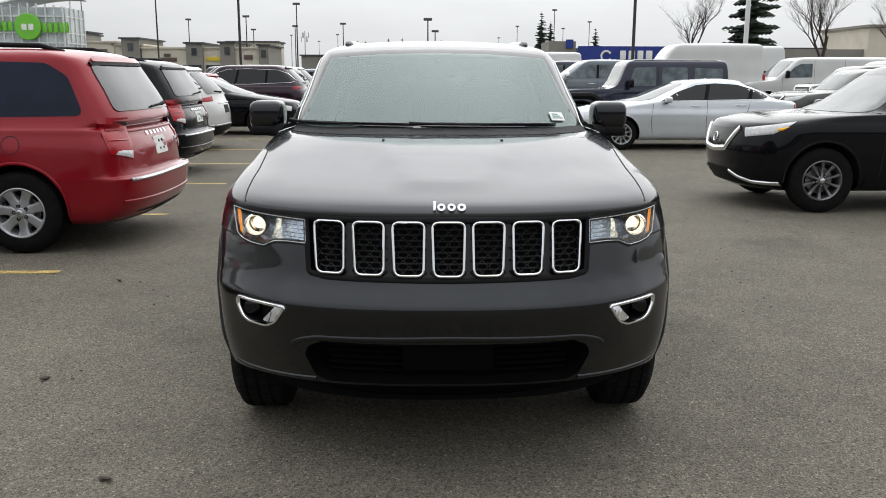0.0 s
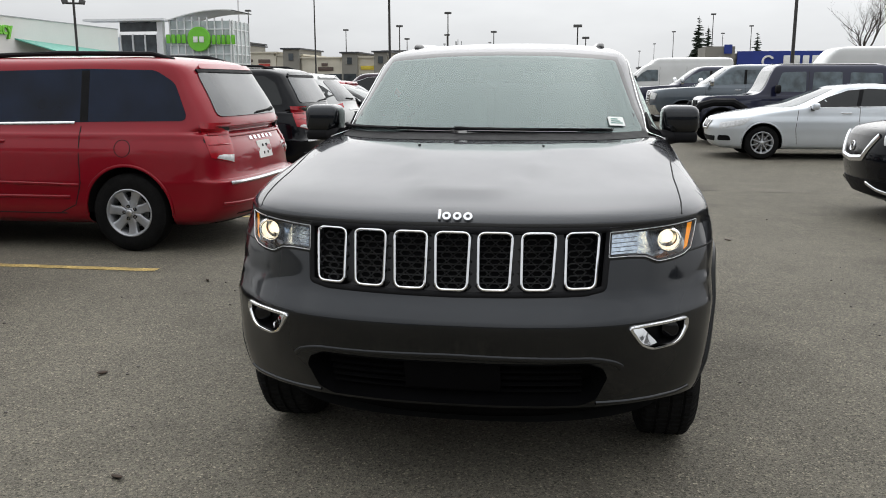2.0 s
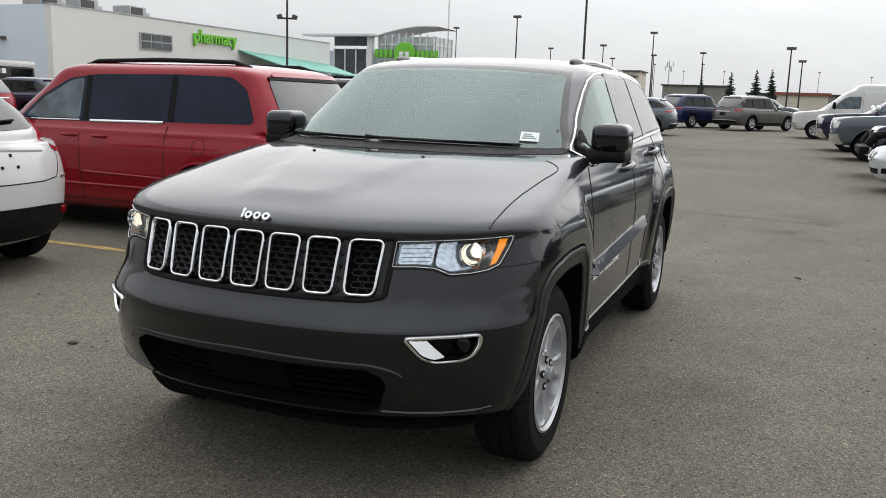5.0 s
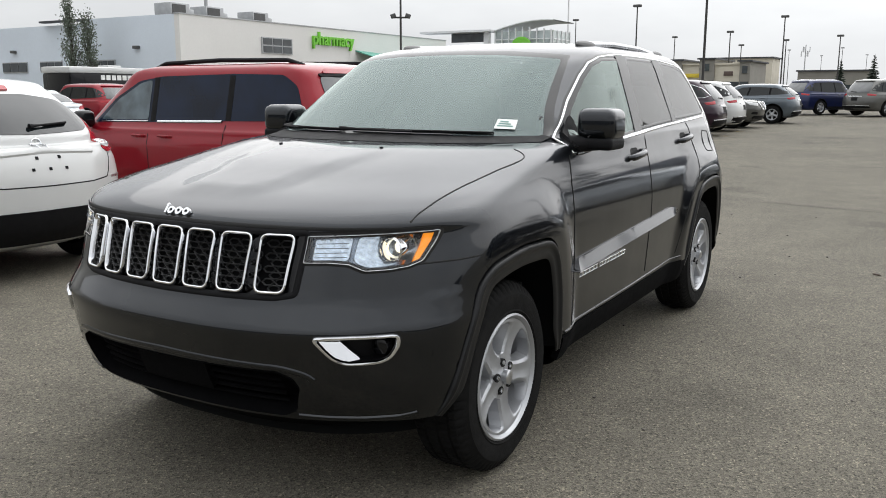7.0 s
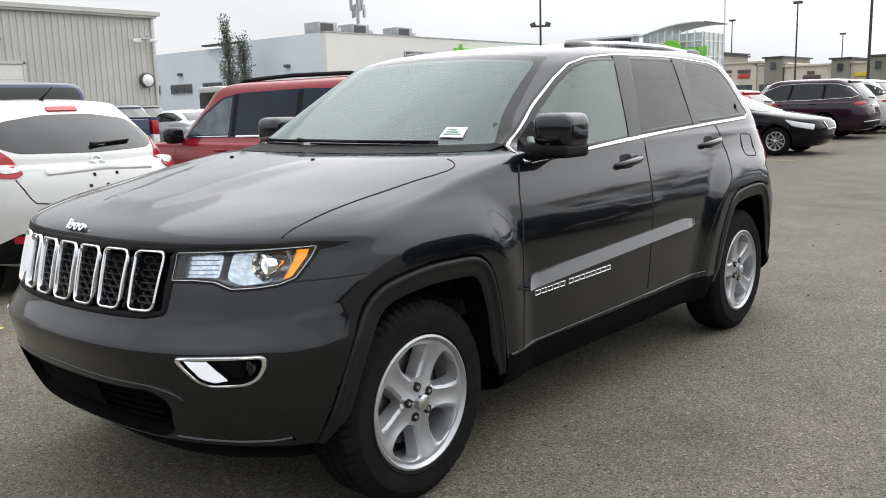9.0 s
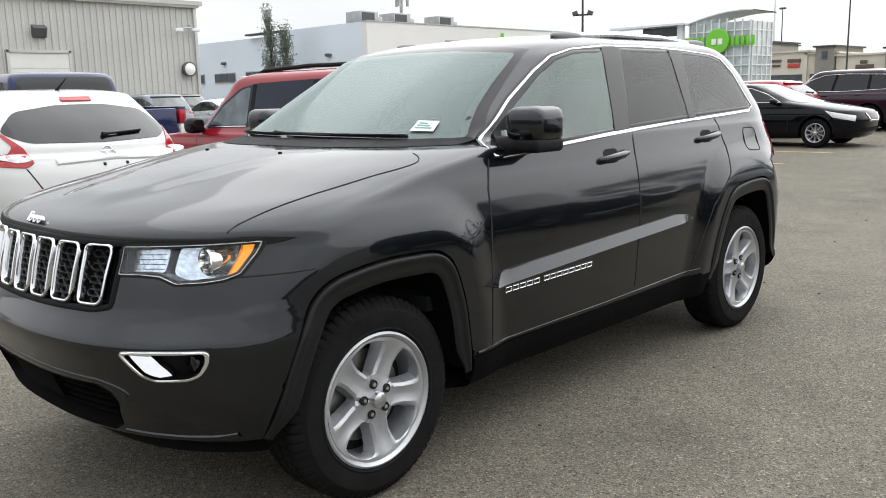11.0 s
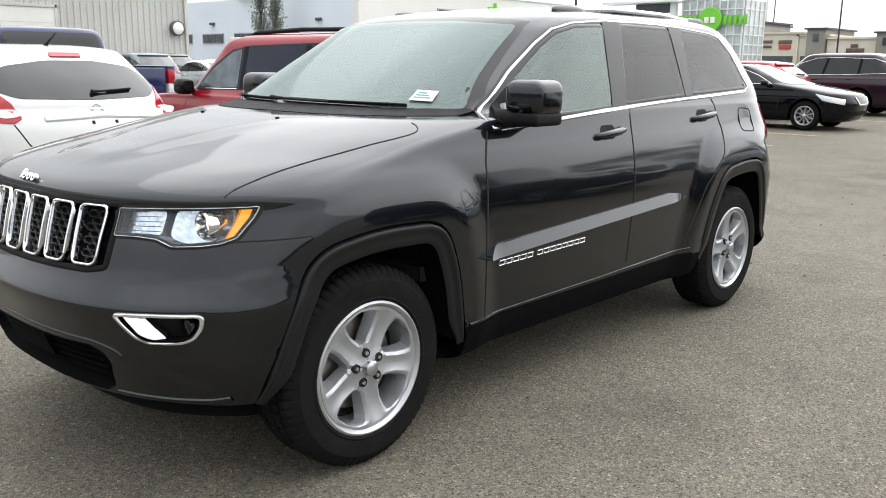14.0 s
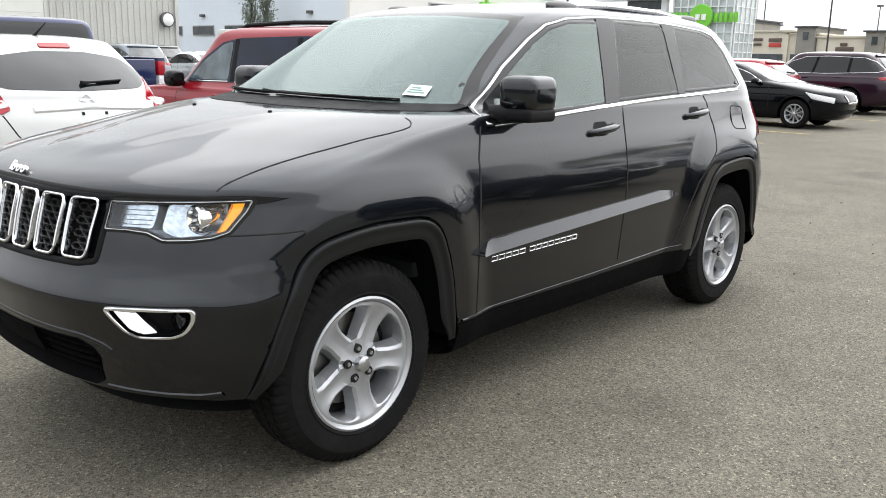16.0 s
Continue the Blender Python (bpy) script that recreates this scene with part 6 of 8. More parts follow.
suv("steel_crossover", "steel blue crossover with red tail lamps", M_STEEL, spot(-7.37, 35.6, -90), L=4.4, W=1.84, H=1.60)
suv("blue_suv", "deep blue sport utility with dark rear glass", M_BLUE, spot(-1.95, 49.0, 143), L=4.9, W=1.96, H=1.77, rails=True)
suv("grey_suv", "grey sport utility with roof rails and dark rear glass", M_TAUPE, spot(1.15, 47.9, 143), L=4.9, W=1.96, H=1.77, rails=True)


# open off-roader, pickups and vans, built of boxes with their own shapes
def off_roader(m):
    L, W, H = 4.7, 1.78, 1.88
    rows = [(0.50, 0.35, L - 0.25, 0.62, 0.05, 0.05, 6), (0.55, 0.30, L - 0.20, 0.76, 0.08, 0.08, 6), (0.98, 0.30, L - 0.20, 0.78, 0.10, 0.08, 6), (1.08, 0.34, L - 0.20, 0.78, 0.12, 0.08, 6), (1.13, 0.45, L - 0.20, 0.775, 0.15, 0.08, 6), (1.17, 1.45, L - 0.20, 0.765, 0.12, 0.08, 6),
            (1.22, 1.62, L - 0.20, 0.76, 0.08, 0.08, 6), (1.72, 1.90, L - 0.24, 0.70, 0.08, 0.08, 6), (1.82, 1.96, L - 0.28, 0.67, 0.1, 0.1, 5), (H, 2.1, L - 0.4, 0.55, 0.2, 0.2, 4)]
    root, sk = vehicle("off_road_vehicle", "navy off-road vehicle with a black hard top and boxy fenders", rows, (0.80, 3.75), 0.40, M_NAVY, m, [(1.98, 1.24), (2.12, 1.68), (2.66, 1.70), (2.66, 1.24)], trapez(0.66, 0.62, 1.25, 1.72), trapez(0.5, 0.48, 1.25, 1.65), (), "five", None, 0.215, 0.06, M_CABGLASS, M_PLASTIC, [[(1.9, 1.18), (1.85, 0.6)], [(2.72, 1.7), (2.72, 0.6)]], track=0.86, hole=0.46)
    for s in (1, -1):
        for poly in ([(2.80, 1.26), (2.82, 1.69), (3.45, 1.69), (3.45, 1.26)], [(3.62, 1.28), (3.62, 1.68), (4.32, 1.66), (4.34, 1.28)]):
            part("side_window", sk.patch(rounded(poly, 0.05, 3), "side", s, 0.006, 0.02, 0.15), M_CABGLASS, root)
        for y in (0.80, 3.75):
            g = tube([(0.80, y - 0.62, 0.72), (0.84, y - 0.50, 0.92), (0.84, y - 0.2, 1.0), (0.84, y + 0.25, 1.0), (0.84, y + 0.50, 0.85), (0.80, y + 0.58, 0.62)], 0.09, 8)
            part("fender", g if s > 0 else mirrored(g), M_PLASTIC, root)
        part("headlamp", xform(lathe([(0.0001, 0.01), (0.085, 0.005), (0.10, -0.03)], 20), pose(0.50 * s, 0.29, 0.93, 0, 0, -90)), M_CLEARLENS, root)
        part("side_mirror", ball(0.95 * s, 2.0, 1.30, 0.2, 0.12, 0.2, 0.6), M_PLASTIC, root)
        part("turn_lamp", ball(0.84 * s, 0.33, 0.95, 0.06, 0.06, 0.06), M_AMBER, root)
    part("grille", join(*[box(-0.27 + 0.09 * k, 0.29, 0.92, 0.05, 0.03, 0.24, 0.01) for k in range(7)]), M_GLOSSBLACK, root)
    part("front_bumper", box(0, 0.12, 0.60, 1.55, 0.20, 0.18, 0.04), M_PLASTIC, root)
    part("hard_top", sk.patch([(-0.62, 2.12), (0.62, 2.12), (0.62, 4.2), (-0.62, 4.2)], "top", 1, 0.01, 0.03, 0.3), M_PLASTIC, root)
    part("brand_plate", sk.patch([(-0.3, 0.82), (0.3, 0.82), (0.3, 1.04), (-0.3, 1.04)], "front", 1, 0.002, 0.02, 0.3), M_PLATE, root)
    return root


off_roader(spot(3.06, 19.0, -90))


def pickup(name, label, colour, m, L=6.0, W=2.02, H=1.95, canopy=False, chrome=True, cell=0.06):
    """A crew-cab pickup: nose and cab in one shell, the bed a box of its own."""
    cab = 3.95
    rows = [(0.42, 0.20, cab, 0.80, 0.45, 0.05, 4), (0.50, 0.08, cab, 0.96, 0.5, 0.05, 4), (0.70, 0.03, cab, 1.0, 0.5, 0.05, 4), (0.95, 0.04, cab, 1.01, 0.5, 0.05, 4), (1.12, 0.07, cab, 1.0, 0.5, 0.05, 4), (1.19, 0.16, cab, 0.985, 0.5, 0.05, 4), (1.25, 0.8, cab, 0.97, 0.5, 0.05, 4),
            (1.29, 1.38, cab, 0.95, 0.5, 0.06, 4), (1.34, 1.52, cab, 0.93, 0.45, 0.08, 4), (1.60, 1.95, cab - 0.05, 0.85, 0.3, 0.1, 4), (1.83, 2.28, cab - 0.10, 0.80, 0.22, 0.12, 4), (1.90, 2.42, cab - 0.15, 0.74, 0.3, 0.2, 4), (1.935, 2.65, cab - 0.35, 0.5, 0.3, 0.3, 3), (H, 3.0, cab - 0.8, 0.1, 0.1, 0.1, 2)]
    root, sk = vehicle(name, label, rows, (1.02, 1.02 + 3.75), 0.40, colour, m, [(1.82, 1.34), (2.15, 1.62), (2.5, 1.77), (3.6, 1.78), (3.72, 1.36)], trapez(0.82, 0.66, 1.36, 1.80), trapez(0.80, 0.71, 1.36, 1.84), [((2.78, 1.33), (2.80, 1.80))], "six", None, 0.23, cell, M_CABGLASS if chrome else None, M_PLASTIC if not chrome else None,
                       [[(1.65, 1.28), (1.62, 0.55)], [(2.78, 1.3), (2.78, 0.55)], [(3.75, 1.3), (3.72, 0.55)]], track=0.99, hole=0.48, rear_glass=M_DARKGLASS)
    bed = join(box(0.96, (cab + L) / 2 + 0.02, 0.97, 0.10, L - cab - 0.06, 0.78, 0.02), box(-0.96, (cab + L) / 2 + 0.02, 0.97, 0.10, L - cab - 0.06, 0.78, 0.02), box(0, (cab + L) / 2 + 0.02, 0.72, 1.85, L - cab - 0.06, 0.10), box(0, cab + 0.08, 0.95, 1.85, 0.06, 0.6))
    part("bed", bed, colour, root)
    part("tailgate", box(0, L - 0.04, 1.00, 1.70, 0.08, 0.66, 0.02), colour, root)
    part("rear_bumper", box(0, L + 0.06, 0.60, 1.85, 0.20, 0.16, 0.03), M_CHROME if chrome else M_PLASTIC, root)
    for s in (1, -1):
        part("tail_lamp", box(0.93 * s, L - 0.03, 1.21, 0.11, 0.12, 0.20, 0.02), M_REDLENS, root)
        part("reversing_lens", box(0.93 * s, L - 0.03, 0.98, 0.11, 0.12, 0.25, 0.02), M_CLEARLENS, root)
        part("headlamp", sk.patch(rounded([(0.56, 0.92), (0.92, 0.90), (0.95, 1.08), (0.60, 1.12)], 0.03, 3), "front", s, 0.01, 0.03, 0.08), M_CLEARLENS, root)
        part("mirror_head", ball(1.16 * s, 1.78, 1.42, 0.22, 0.14, 0.26, 0.6), M_CHROME if chrome else M_PLASTIC, root)
        part("mirror_arm", tube([(0.90 * s, 1.76, 1.36), (1.10 * s, 1.77, 1.38)], 0.03, 8), M_PLASTIC, root)
    g = part("grille", sk.patch(rounded([(-0.50, 0.80), (0.50, 0.80), (0.54, 1.14), (-0.54, 1.14)], 0.05, 3), "front", 1, 0.01, 0.03, 0.12), M_GLOSSBLACK, root, "black grille with chrome surround")
    part("grille_surround", sk.band([(-0.50, 0.80), (0.50, 0.80), (0.54, 1.14), (-0.54, 1.14)], 0.06, "front", 1, 0.012, 0.02, True), M_CHROME, g)
    for k in range(3):
        part("grille_bar", sk.band([(-0.48, 0.88 + 0.08 * k), (0.48, 0.88 + 0.08 * k)], 0.022, "front", 1, 0.012, 0.012), M_SATIN, g)
    part("front_bumper", sk.patch(rounded([(-0.95, 0.48), (0.95, 0.48), (0.95, 0.74), (-0.95, 0.74)], 0.05, 3), "front", 1, 0.04, 0.06, 0.12), M_CHROME if chrome else M_PLASTIC, root)
    handles(root, sk, [(2.6, 1.18), (3.55, 1.18)], M_CHROME if chrome else M_PLASTIC)
    return root


pickup("grey_pickup", "gunmetal crew-cab pickup with chrome grille and bumper", M_STEEL, spot(2.69, 25.0, -90))
pickup("navy_pickup", "navy crew-cab pickup with a chrome front bumper", M_NAVY, spot(2.39, 29.6, -90))
pickup("blue_pickup", "blue crew-cab pickup with dark rear glass", M_BLUE, spot(-14.35, 4.65, -90), L=5.7, chrome=False)
pickup("dark_pickup", "dark grey pickup with a chrome grille", M_TAUPE, spot(11.6, 23.3, -90))


def cargo_van(name, label, m, H=2.65, W=2.03, L=6.1):
    rows = [(0.36, 0.25, L - 0.1, 0.85, 0.5, 0.06, 4), (0.45, 0.10, L - 0.02, 0.98, 0.5, 0.06, 4), (0.75, 0.04, L, 1.01, 0.5, 0.06, 4), (1.02, 0.06, L, 1.01, 0.5, 0.06, 4), (1.12, 0.14, L, 1.0, 0.5, 0.06, 4), (1.20, 0.75, L, 0.99, 0.5, 0.06, 4), (1.26, 1.10, L, 0.98, 0.5, 0.06, 4), (1.32, 1.22, L, 0.97, 0.45, 0.06, 4), (1.7, 1.72, L, 0.94, 0.35, 0.06, 4),
            (2.02, 2.1, L - 0.02, 0.90, 0.3, 0.08, 4)]
    rows += [(H - 0.28, 2.35, L - 0.03, 0.87, 0.3, 0.1, 4), (H - 0.10, 2.55, L - 0.06, 0.82, 0.35, 0.12, 4), (H - 0.03, 2.85, L - 0.2, 0.68, 0.4, 0.3, 4), (H, 3.5, L - 0.9, 0.3, 0.2, 0.2, 3)] if H > 2.4 else [(H - 0.06, 2.25, L - 0.05, 0.84, 0.3, 0.1, 4), (H - 0.02, 2.5, L - 0.2, 0.7, 0.3, 0.2, 4), (H, 3.2, L - 0.9, 0.3, 0.2, 0.2, 3)]
    root, sk = vehicle(name, label, rows, (1.02, 4.72), 0.38, M_WHITE, m, [(1.62, 1.32), (2.0, 1.72), (2.25, 1.85), (2.72, 1.86), (2.72, 1.34)], trapez(0.84, 0.74, 1.36, 1.98), None, (), "six", None, 0.22, 0.07, M_CABGLASS, None, [[(1.55, 1.3), (1.55, 0.5)], [(2.8, 2.0), (2.8, 0.5)], [(4.0, 2.0), (4.0, 0.5)]])
    for s in (1, -1):
        part("headlamp", sk.patch(rounded([(0.56, 0.88), (0.92, 0.90), (0.93, 1.06), (0.60, 1.08)], 0.03, 3), "front", s, 0.01, 0.03, 0.1), M_CLEARLENS, root)
        part("side_mirror", ball(1.14 * s, 1.68, 1.45, 0.22, 0.14, 0.3, 0.6), M_PLASTIC, root)
        part("tail_lamp", box(0.94 * s, L - 0.02, 1.25, 0.12, 0.1, 0.4, 0.02), M_REDLENS, root)
    part("grille", sk.patch(rounded([(-0.5, 0.78), (0.5, 0.78), (0.52, 1.06), (-0.52, 1.06)], 0.05, 3), "front", 1, 0.01, 0.03, 0.12), M_GLOSSBLACK, root)
    part("front_bumper", sk.patch(rounded([(-0.95, 0.46), (0.95, 0.46), (0.95, 0.70), (-0.95, 0.70)], 0.05, 3), "front", 1, 0.03, 0.05, 0.12), M_CHROME, root)
    return root


cargo_van("white_cargo_van", "tall white cargo van with a raised roof", spot(1.52, 39.0, -90), H=2.42)
cargo_van("white_cargo_van", "tall white cargo van with a raised roof", spot(7.3, 31.6, -90))
cargo_van("white_cargo_van", "tall white cargo van with a raised roof", spot(9.6, 35.0, -90))
cargo_van("white_cargo_van", "white cargo van with a standard roof", spot(12.4, 31.2, -90), H=2.13)
suv("grey_crossover", "grey crossover parked beside white vans", M_TAUPE, spot(9.6, 20.6, -90), L=4.7, H=1.68)
suv("dark_suv", "dark grey sport utility behind a silver sedan", M_TAUPE, spot(10.4, 22.4, -90), L=4.9, H=1.78)
for k, (x, y, c, cn, kind) in enumerate(((-28.6, 11.2, M_WHITE, "white", 0), (-28.8, 14.0, M_STEEL, "blue-grey", 1), (-28.5, 16.8, M_SILVER, "silver", 0), (-28.9, 19.6, M_RED, "red", 1), (-28.6, 22.4, M_NAVY, "navy", 1), (-35.2, 13.2, M_TAUPE, "grey", 0), (-35.0, 15.9, M_BLACK, "black", 1), (-35.3, 18.6, M_TAUPE, "grey", 1), (-35.1, 21.4, M_SILVER, "silver", 0), (-35.2, 24.4, M_TAUPE, "grey", 1), (-24.0, 26.5, M_WHITE, "white", 0), (-29.5, 27.6, M_SILVER, "silver", 0), (-34.5, 30.4, M_WHITE, "white", 1), (-28.7, 8.4, M_NAVY, "navy", 0))):
    m = spot(x, y, -90)
    if kind:
        suv("parked_suv", f"{cn} sport utility in the far rows of the lot", c, m, cell=0.09)
    else:
        sedan("parked_sedan", f"{cn} sedan in the far rows of the lot", c, m, cell=0.09)
for k, (x, y, c, cn) in enumerate(((-22.0, 62.0, M_TAUPE, "grey"), (-17.5, 66.0, M_WHITE, "white"), (-12.0, 56.0, M_STEEL, "steel blue"), (-14.5, 50.0, M_BLUE, "blue"), (-18.0, 40.0, M_SILVER, "silver"), (-26.0, 55.0, M_WHITE, "white"), (7.0, 60.0, M_TAUPE, "grey"), (2.0, 72.0, M_STEEL, "steel blue"))):
    suv("parked_suv", f"{cn} sport utility far across the lot", c, spot(x, y, (-90, 90, 40)[k % 3]), cell=0.09)

# stall lines and cracks
for k, y in enumerate((0.98, 3.60, 6.41, 9.13, 11.9, 14.6, 17.3, 20.0, 22.8, 25.5, 28.3)):
    x1 = (-3.05, -2.92, -2.90, -2.86, -3.05, -3.2, -3.3, -3.4, -3.5, -3.6, -3.7)[k]
    n = 24
    vs, fs = [], []
    for i in range(n + 1):
        x = x1 - (5.2 if k else 3.9) * i / n
        wob = 0.004 * math.sin(9 * i + k)
        z = ground_z(y) + 0.004
        vs += [(x, y - 0.05 + wob, z), (x, y + 0.05 + wob, z)]
        if i:
            fs.append((2 * i - 2, 2 * i, 2 * i + 1, 2 * i - 1))
    thing("stall_line", "worn yellow painted parking stall line", "road marking", kind="structure", geo=(vs, fs), material=M_LINE)


def crack(points, w=0.012):
    rnd = random.Random(len(points) * 7 + int(points[0][1] * 10))
    vs, fs, i = [], [], 0
    for (x0, y0), (x1, y1) in zip(points, points[1:]):
        n = max(3, int(math.hypot(x1 - x0, y1 - y0) / 0.12))
        for k in range(n):
            f = k / n
            x, y = x0 + (x1 - x0) * f, y0 + (y1 - y0) * f + rnd.uniform(-0.02, 0.02)
            ww = w * rnd.uniform(0.4, 1.2)
            vs += [(x, y - ww, ground_z(y) + 0.003), (x, y + ww, ground_z(y) + 0.003)]
            if i:
                fs.append((2 * i - 2, 2 * i, 2 * i + 1, 2 * i - 1))
            i += 1
    thing("asphalt_crack", "dark tar-filled crack in the asphalt", "crack", kind="structure", geo=(vs, fs), material=M_CRACK)


crack([(-2.2, 10.3), (-0.4, 10.1), (0.2, 10.0), (1.8, 9.65), (3.2, 9.5), (6.0, 9.3)])
crack([(-2.6, 7.6), (-1.4, 7.9), (0.3, 8.05)], 0.006)

# pebbles and scraps on the asphalt
rnd = random.Random(11)
M_PEBBLE = mat("pebble", (0.10, 0.09, 0.08), 0.9, vary=0.4, scale=30)
peb = []
for k in range(170):
    x, y, r = rnd.uniform(-4, 6), rnd.uniform(-1.5, 9), rnd.uniform(0.003, 0.011)
    peb.append(ball(x, y, r * 0.4, 2 * r, 1.5 * r, r, 0.8, 6, 4))
thing("loose_gravel", "scattered small stones on the asphalt", "gravel", kind="stuff", geo=join(*peb), material=M_PEBBLE)
M_LEAF = mat("dead_leaf", (0.045, 0.03, 0.02), 0.8, vary=0.3, scale=30)
for x, y, a in ((0.95, -0.72, 20), (-2.0, 1.2, 70), (-2.35, 3.3, 120), (2.6, 0.2, 40), (1.9, 5.6, 10), (-1.3, 0.1, 150)):
    thing("dead_leaf", "curled brown leaf lying on asphalt", "leaf", pose(x, y, 0.012, 12, 8, a), group="leaves on the asphalt", geo=ball(0, 0, 0, 0.07, 0.03, 0.012, 0.9, 10, 6), material=M_LEAF)

# ---- buildings ----
M_SHEETMETAL = mat("grey_sheet_cladding", (0.47, 0.465, 0.44), 0.55, vary=0.06, scale=0.6, fine=0.05, fine_scale=9)
# Store stucco in two tints: sides bluish for shade, front warm for light.
M_PALEWALL = mat("bluish_shade_stucco", (0.64, 0.70, 0.77), 0.85, vary=0.04, scale=0.3, fine=0.015, fine_scale=6)
M_WARMWALL = mat("warm_lit_stucco", (0.69, 0.68, 0.66), 0.85, vary=0.04, scale=0.25, fine=0.015, fine_scale=6)
M_SHUTTER = mat("white_shutter", (0.66, 0.66, 0.62), 0.6, vary=0.05, scale=1.0)
M_BEIGE = mat("beige_stucco", (0.60, 0.56, 0.47), 0.9, vary=0.08, scale=0.4)
M_TAN = mat("taupe_stucco", (0.235, 0.225, 0.20), 0.9, vary=0.08, scale=0.4)
M_ROOFING = mat("dark_roof_edge", (0.05, 0.052, 0.058), 0.7, vary=0.1)
M_GREENROOF = mat("teal_metal_roof", (0.10, 0.34, 0.27), 0.5, vary=0.08, scale=0.8)
M_SIGNGREEN = mat("green_sign_face", (0.16, 0.52, 0.035), 0.5, vary=0.05)
M_SIGNWHITE = mat("white_sign_face", (0.8, 0.8, 0.78), 0.5, vary=0.05)
M_SIGNBLUE = mat("blue_sign_face", (0.012, 0.035, 0.24), 0.5, vary=0.08, scale=0.5)
M_SIGNDARK = mat("dark_sign_face", (0.10, 0.07, 0.06), 0.6, vary=0.1)
M_SIGNRED = mat("red_sign_face", (0.45, 0.05, 0.04), 0.6, vary=0.1)
M_SIGNYELLOW = mat("yellow_sign_face", (0.65, 0.50, 0.05), 0.6, vary=0.1)
M_POLE = mat("dark_pole_paint", (0.035, 0.033, 0.032), 0.6, vary=0.1)
M_PALEPOLE = mat("white_pole_paint", (0.70, 0.71, 0.72), 0.5, vary=0.05)
M_FARGLASS = mat("building_glass", (0.05, 0.058, 0.064), 0.10, vary=0.35, scale=0.7, spec=0.45)
# Opaque panes; the pale colour stands in for sky seen through the glass.
M_ATRIUM = mat("sky_pale_atrium_glass", (0.42, 0.47, 0.47), 0.12, vary=0.3, scale=0.4, spec=0.8)
M_BRICKRED = mat("dull_red_roof", (0.22, 0.07, 0.055), 0.8, vary=0.15, scale=0.6)
M_LAMPBOX = mat("lamp_housing", (0.08, 0.08, 0.08), 0.6, vary=0.1)
M_GALV = mat("galvanised_steel", (0.38, 0.39, 0.4), 0.45, 0.6, vary=0.12, scale=2)

# corrugated service shed: wall along y at x = -36
shed = thing("service_shed", "grey corrugated metal service shed with white overhead doors", "building")
sx, y0, y1, zt = -36.0, -14.0, 22.0, 6.05
vs, fs, y, k = [], [], y0, 0
while y < y1 - 0.01:
    for dy, d in ((0.0, 0.0), (0.17, 0.0), (0.20, 0.045), (0.27, 0.045), (0.30, 0.0)):
        yy = min(y + dy, y1)
        vs += [(sx + d, yy, 0.0), (sx + d, yy, zt)]
        if k:
            fs.append((2 * k - 2, 2 * k, 2 * k + 1, 2 * k - 1))
        k += 1
    y += 0.305
part("cladding", (vs, fs), M_SHEETMETAL, shed, "grey ribbed metal cladding", 20)
part("gable_cladding", box(-46.0, y1 - 0.06, zt / 2, 20.0, 0.1, zt), M_SHEETMETAL, shed)
part("roof", join(box(-46.0, (y0 + y1) / 2, zt + 0.12, 20.6, y1 - y0 + 0.6, 0.2), ), M_SHEETMETAL, shed)
part("eave_trim", box(sx + 0.12, (y0 + y1) / 2, zt + 0.05, 0.22, y1 - y0 + 0.3, 0.28, 0.03), M_SHEETMETAL, shed)
part("corner_trim", box(sx + 0.05, y1 - 0.06, zt / 2, 0.16, 0.16, zt, 0.01), M_SHEETMETAL, shed)
for dy0, dy1 in ((12.9, 15.55), (9.7, 12.4), (6.2, 9.2)):
    d = part("overhead_door", box(sx + 0.06, (dy0 + dy1) / 2, 1.82, 0.06, dy1 - dy0, 3.64), M_SHUTTER, shed, "white sectional overhead door")
    for z in (0.6, 1.2, 1.8, 2.4, 3.0):
        part("door_joint", box(sx + 0.093, (dy0 + dy1) / 2, z, 0.008, dy1 - dy0 - 0.02, 0.02), M_SHEETMETAL, d)
    for yy in (dy0, dy1):
        part("door_frame", box(sx + 0.08, yy, 1.9, 0.10, 0.12, 3.8, 0.01), M_SHEETMETAL, shed)
    part("door_head", box(sx + 0.08, (dy0 + dy1) / 2, 3.72, 0.10, dy1 - dy0 + 0.12, 0.14, 0.01), M_SHEETMETAL, shed)
fl = thing("wall_floodlight", "boxy floodlight on the shed wall", "lamp", pose(sx + 0.25, 14.3, 4.5))
part("housing", xform(plate([(-0.3, -0.22), (0.3, -0.22), (0.3, 0.24), (-0.3, 0.24)], 0.35, 0.03), pose(0, 0, 0, 0, 0, 90) @ pose(0, 0, 0, 25, 0, 0)), M_LAMPBOX, fl)
part("bracket", box(-0.12, 0, 0.1, 0.25, 0.1, 0.1, 0.01), M_GALV, fl)
rl = thing("round_wall_lamp", "round white wall lamp with a dark rim", "lamp", pose(sx + 0.1, 21.35, 2.98))
part("rim", lathe([(0.33, 0.0), (0.36, 0.05), (0.36, 0.22), (0.30, 0.25), (0.30, 0.0)], 30), M_LAMPBOX, rl)
part("lens", lathe([(0.30, 0.22), (0.2, 0.29), (0.0001, 0.31)], 30), M_SIGNWHITE, rl)
cm = thing("wall_camera", "pair of small pale cameras on a bracket", "camera", pose(sx + 0.1, 21.6, 4.9))
part("bracket", tube([(0, 0, 0.2), (0.25, 0, 0.1), (0.25, -0.7, 0.0)], 0.05, 8), M_GALV, cm)
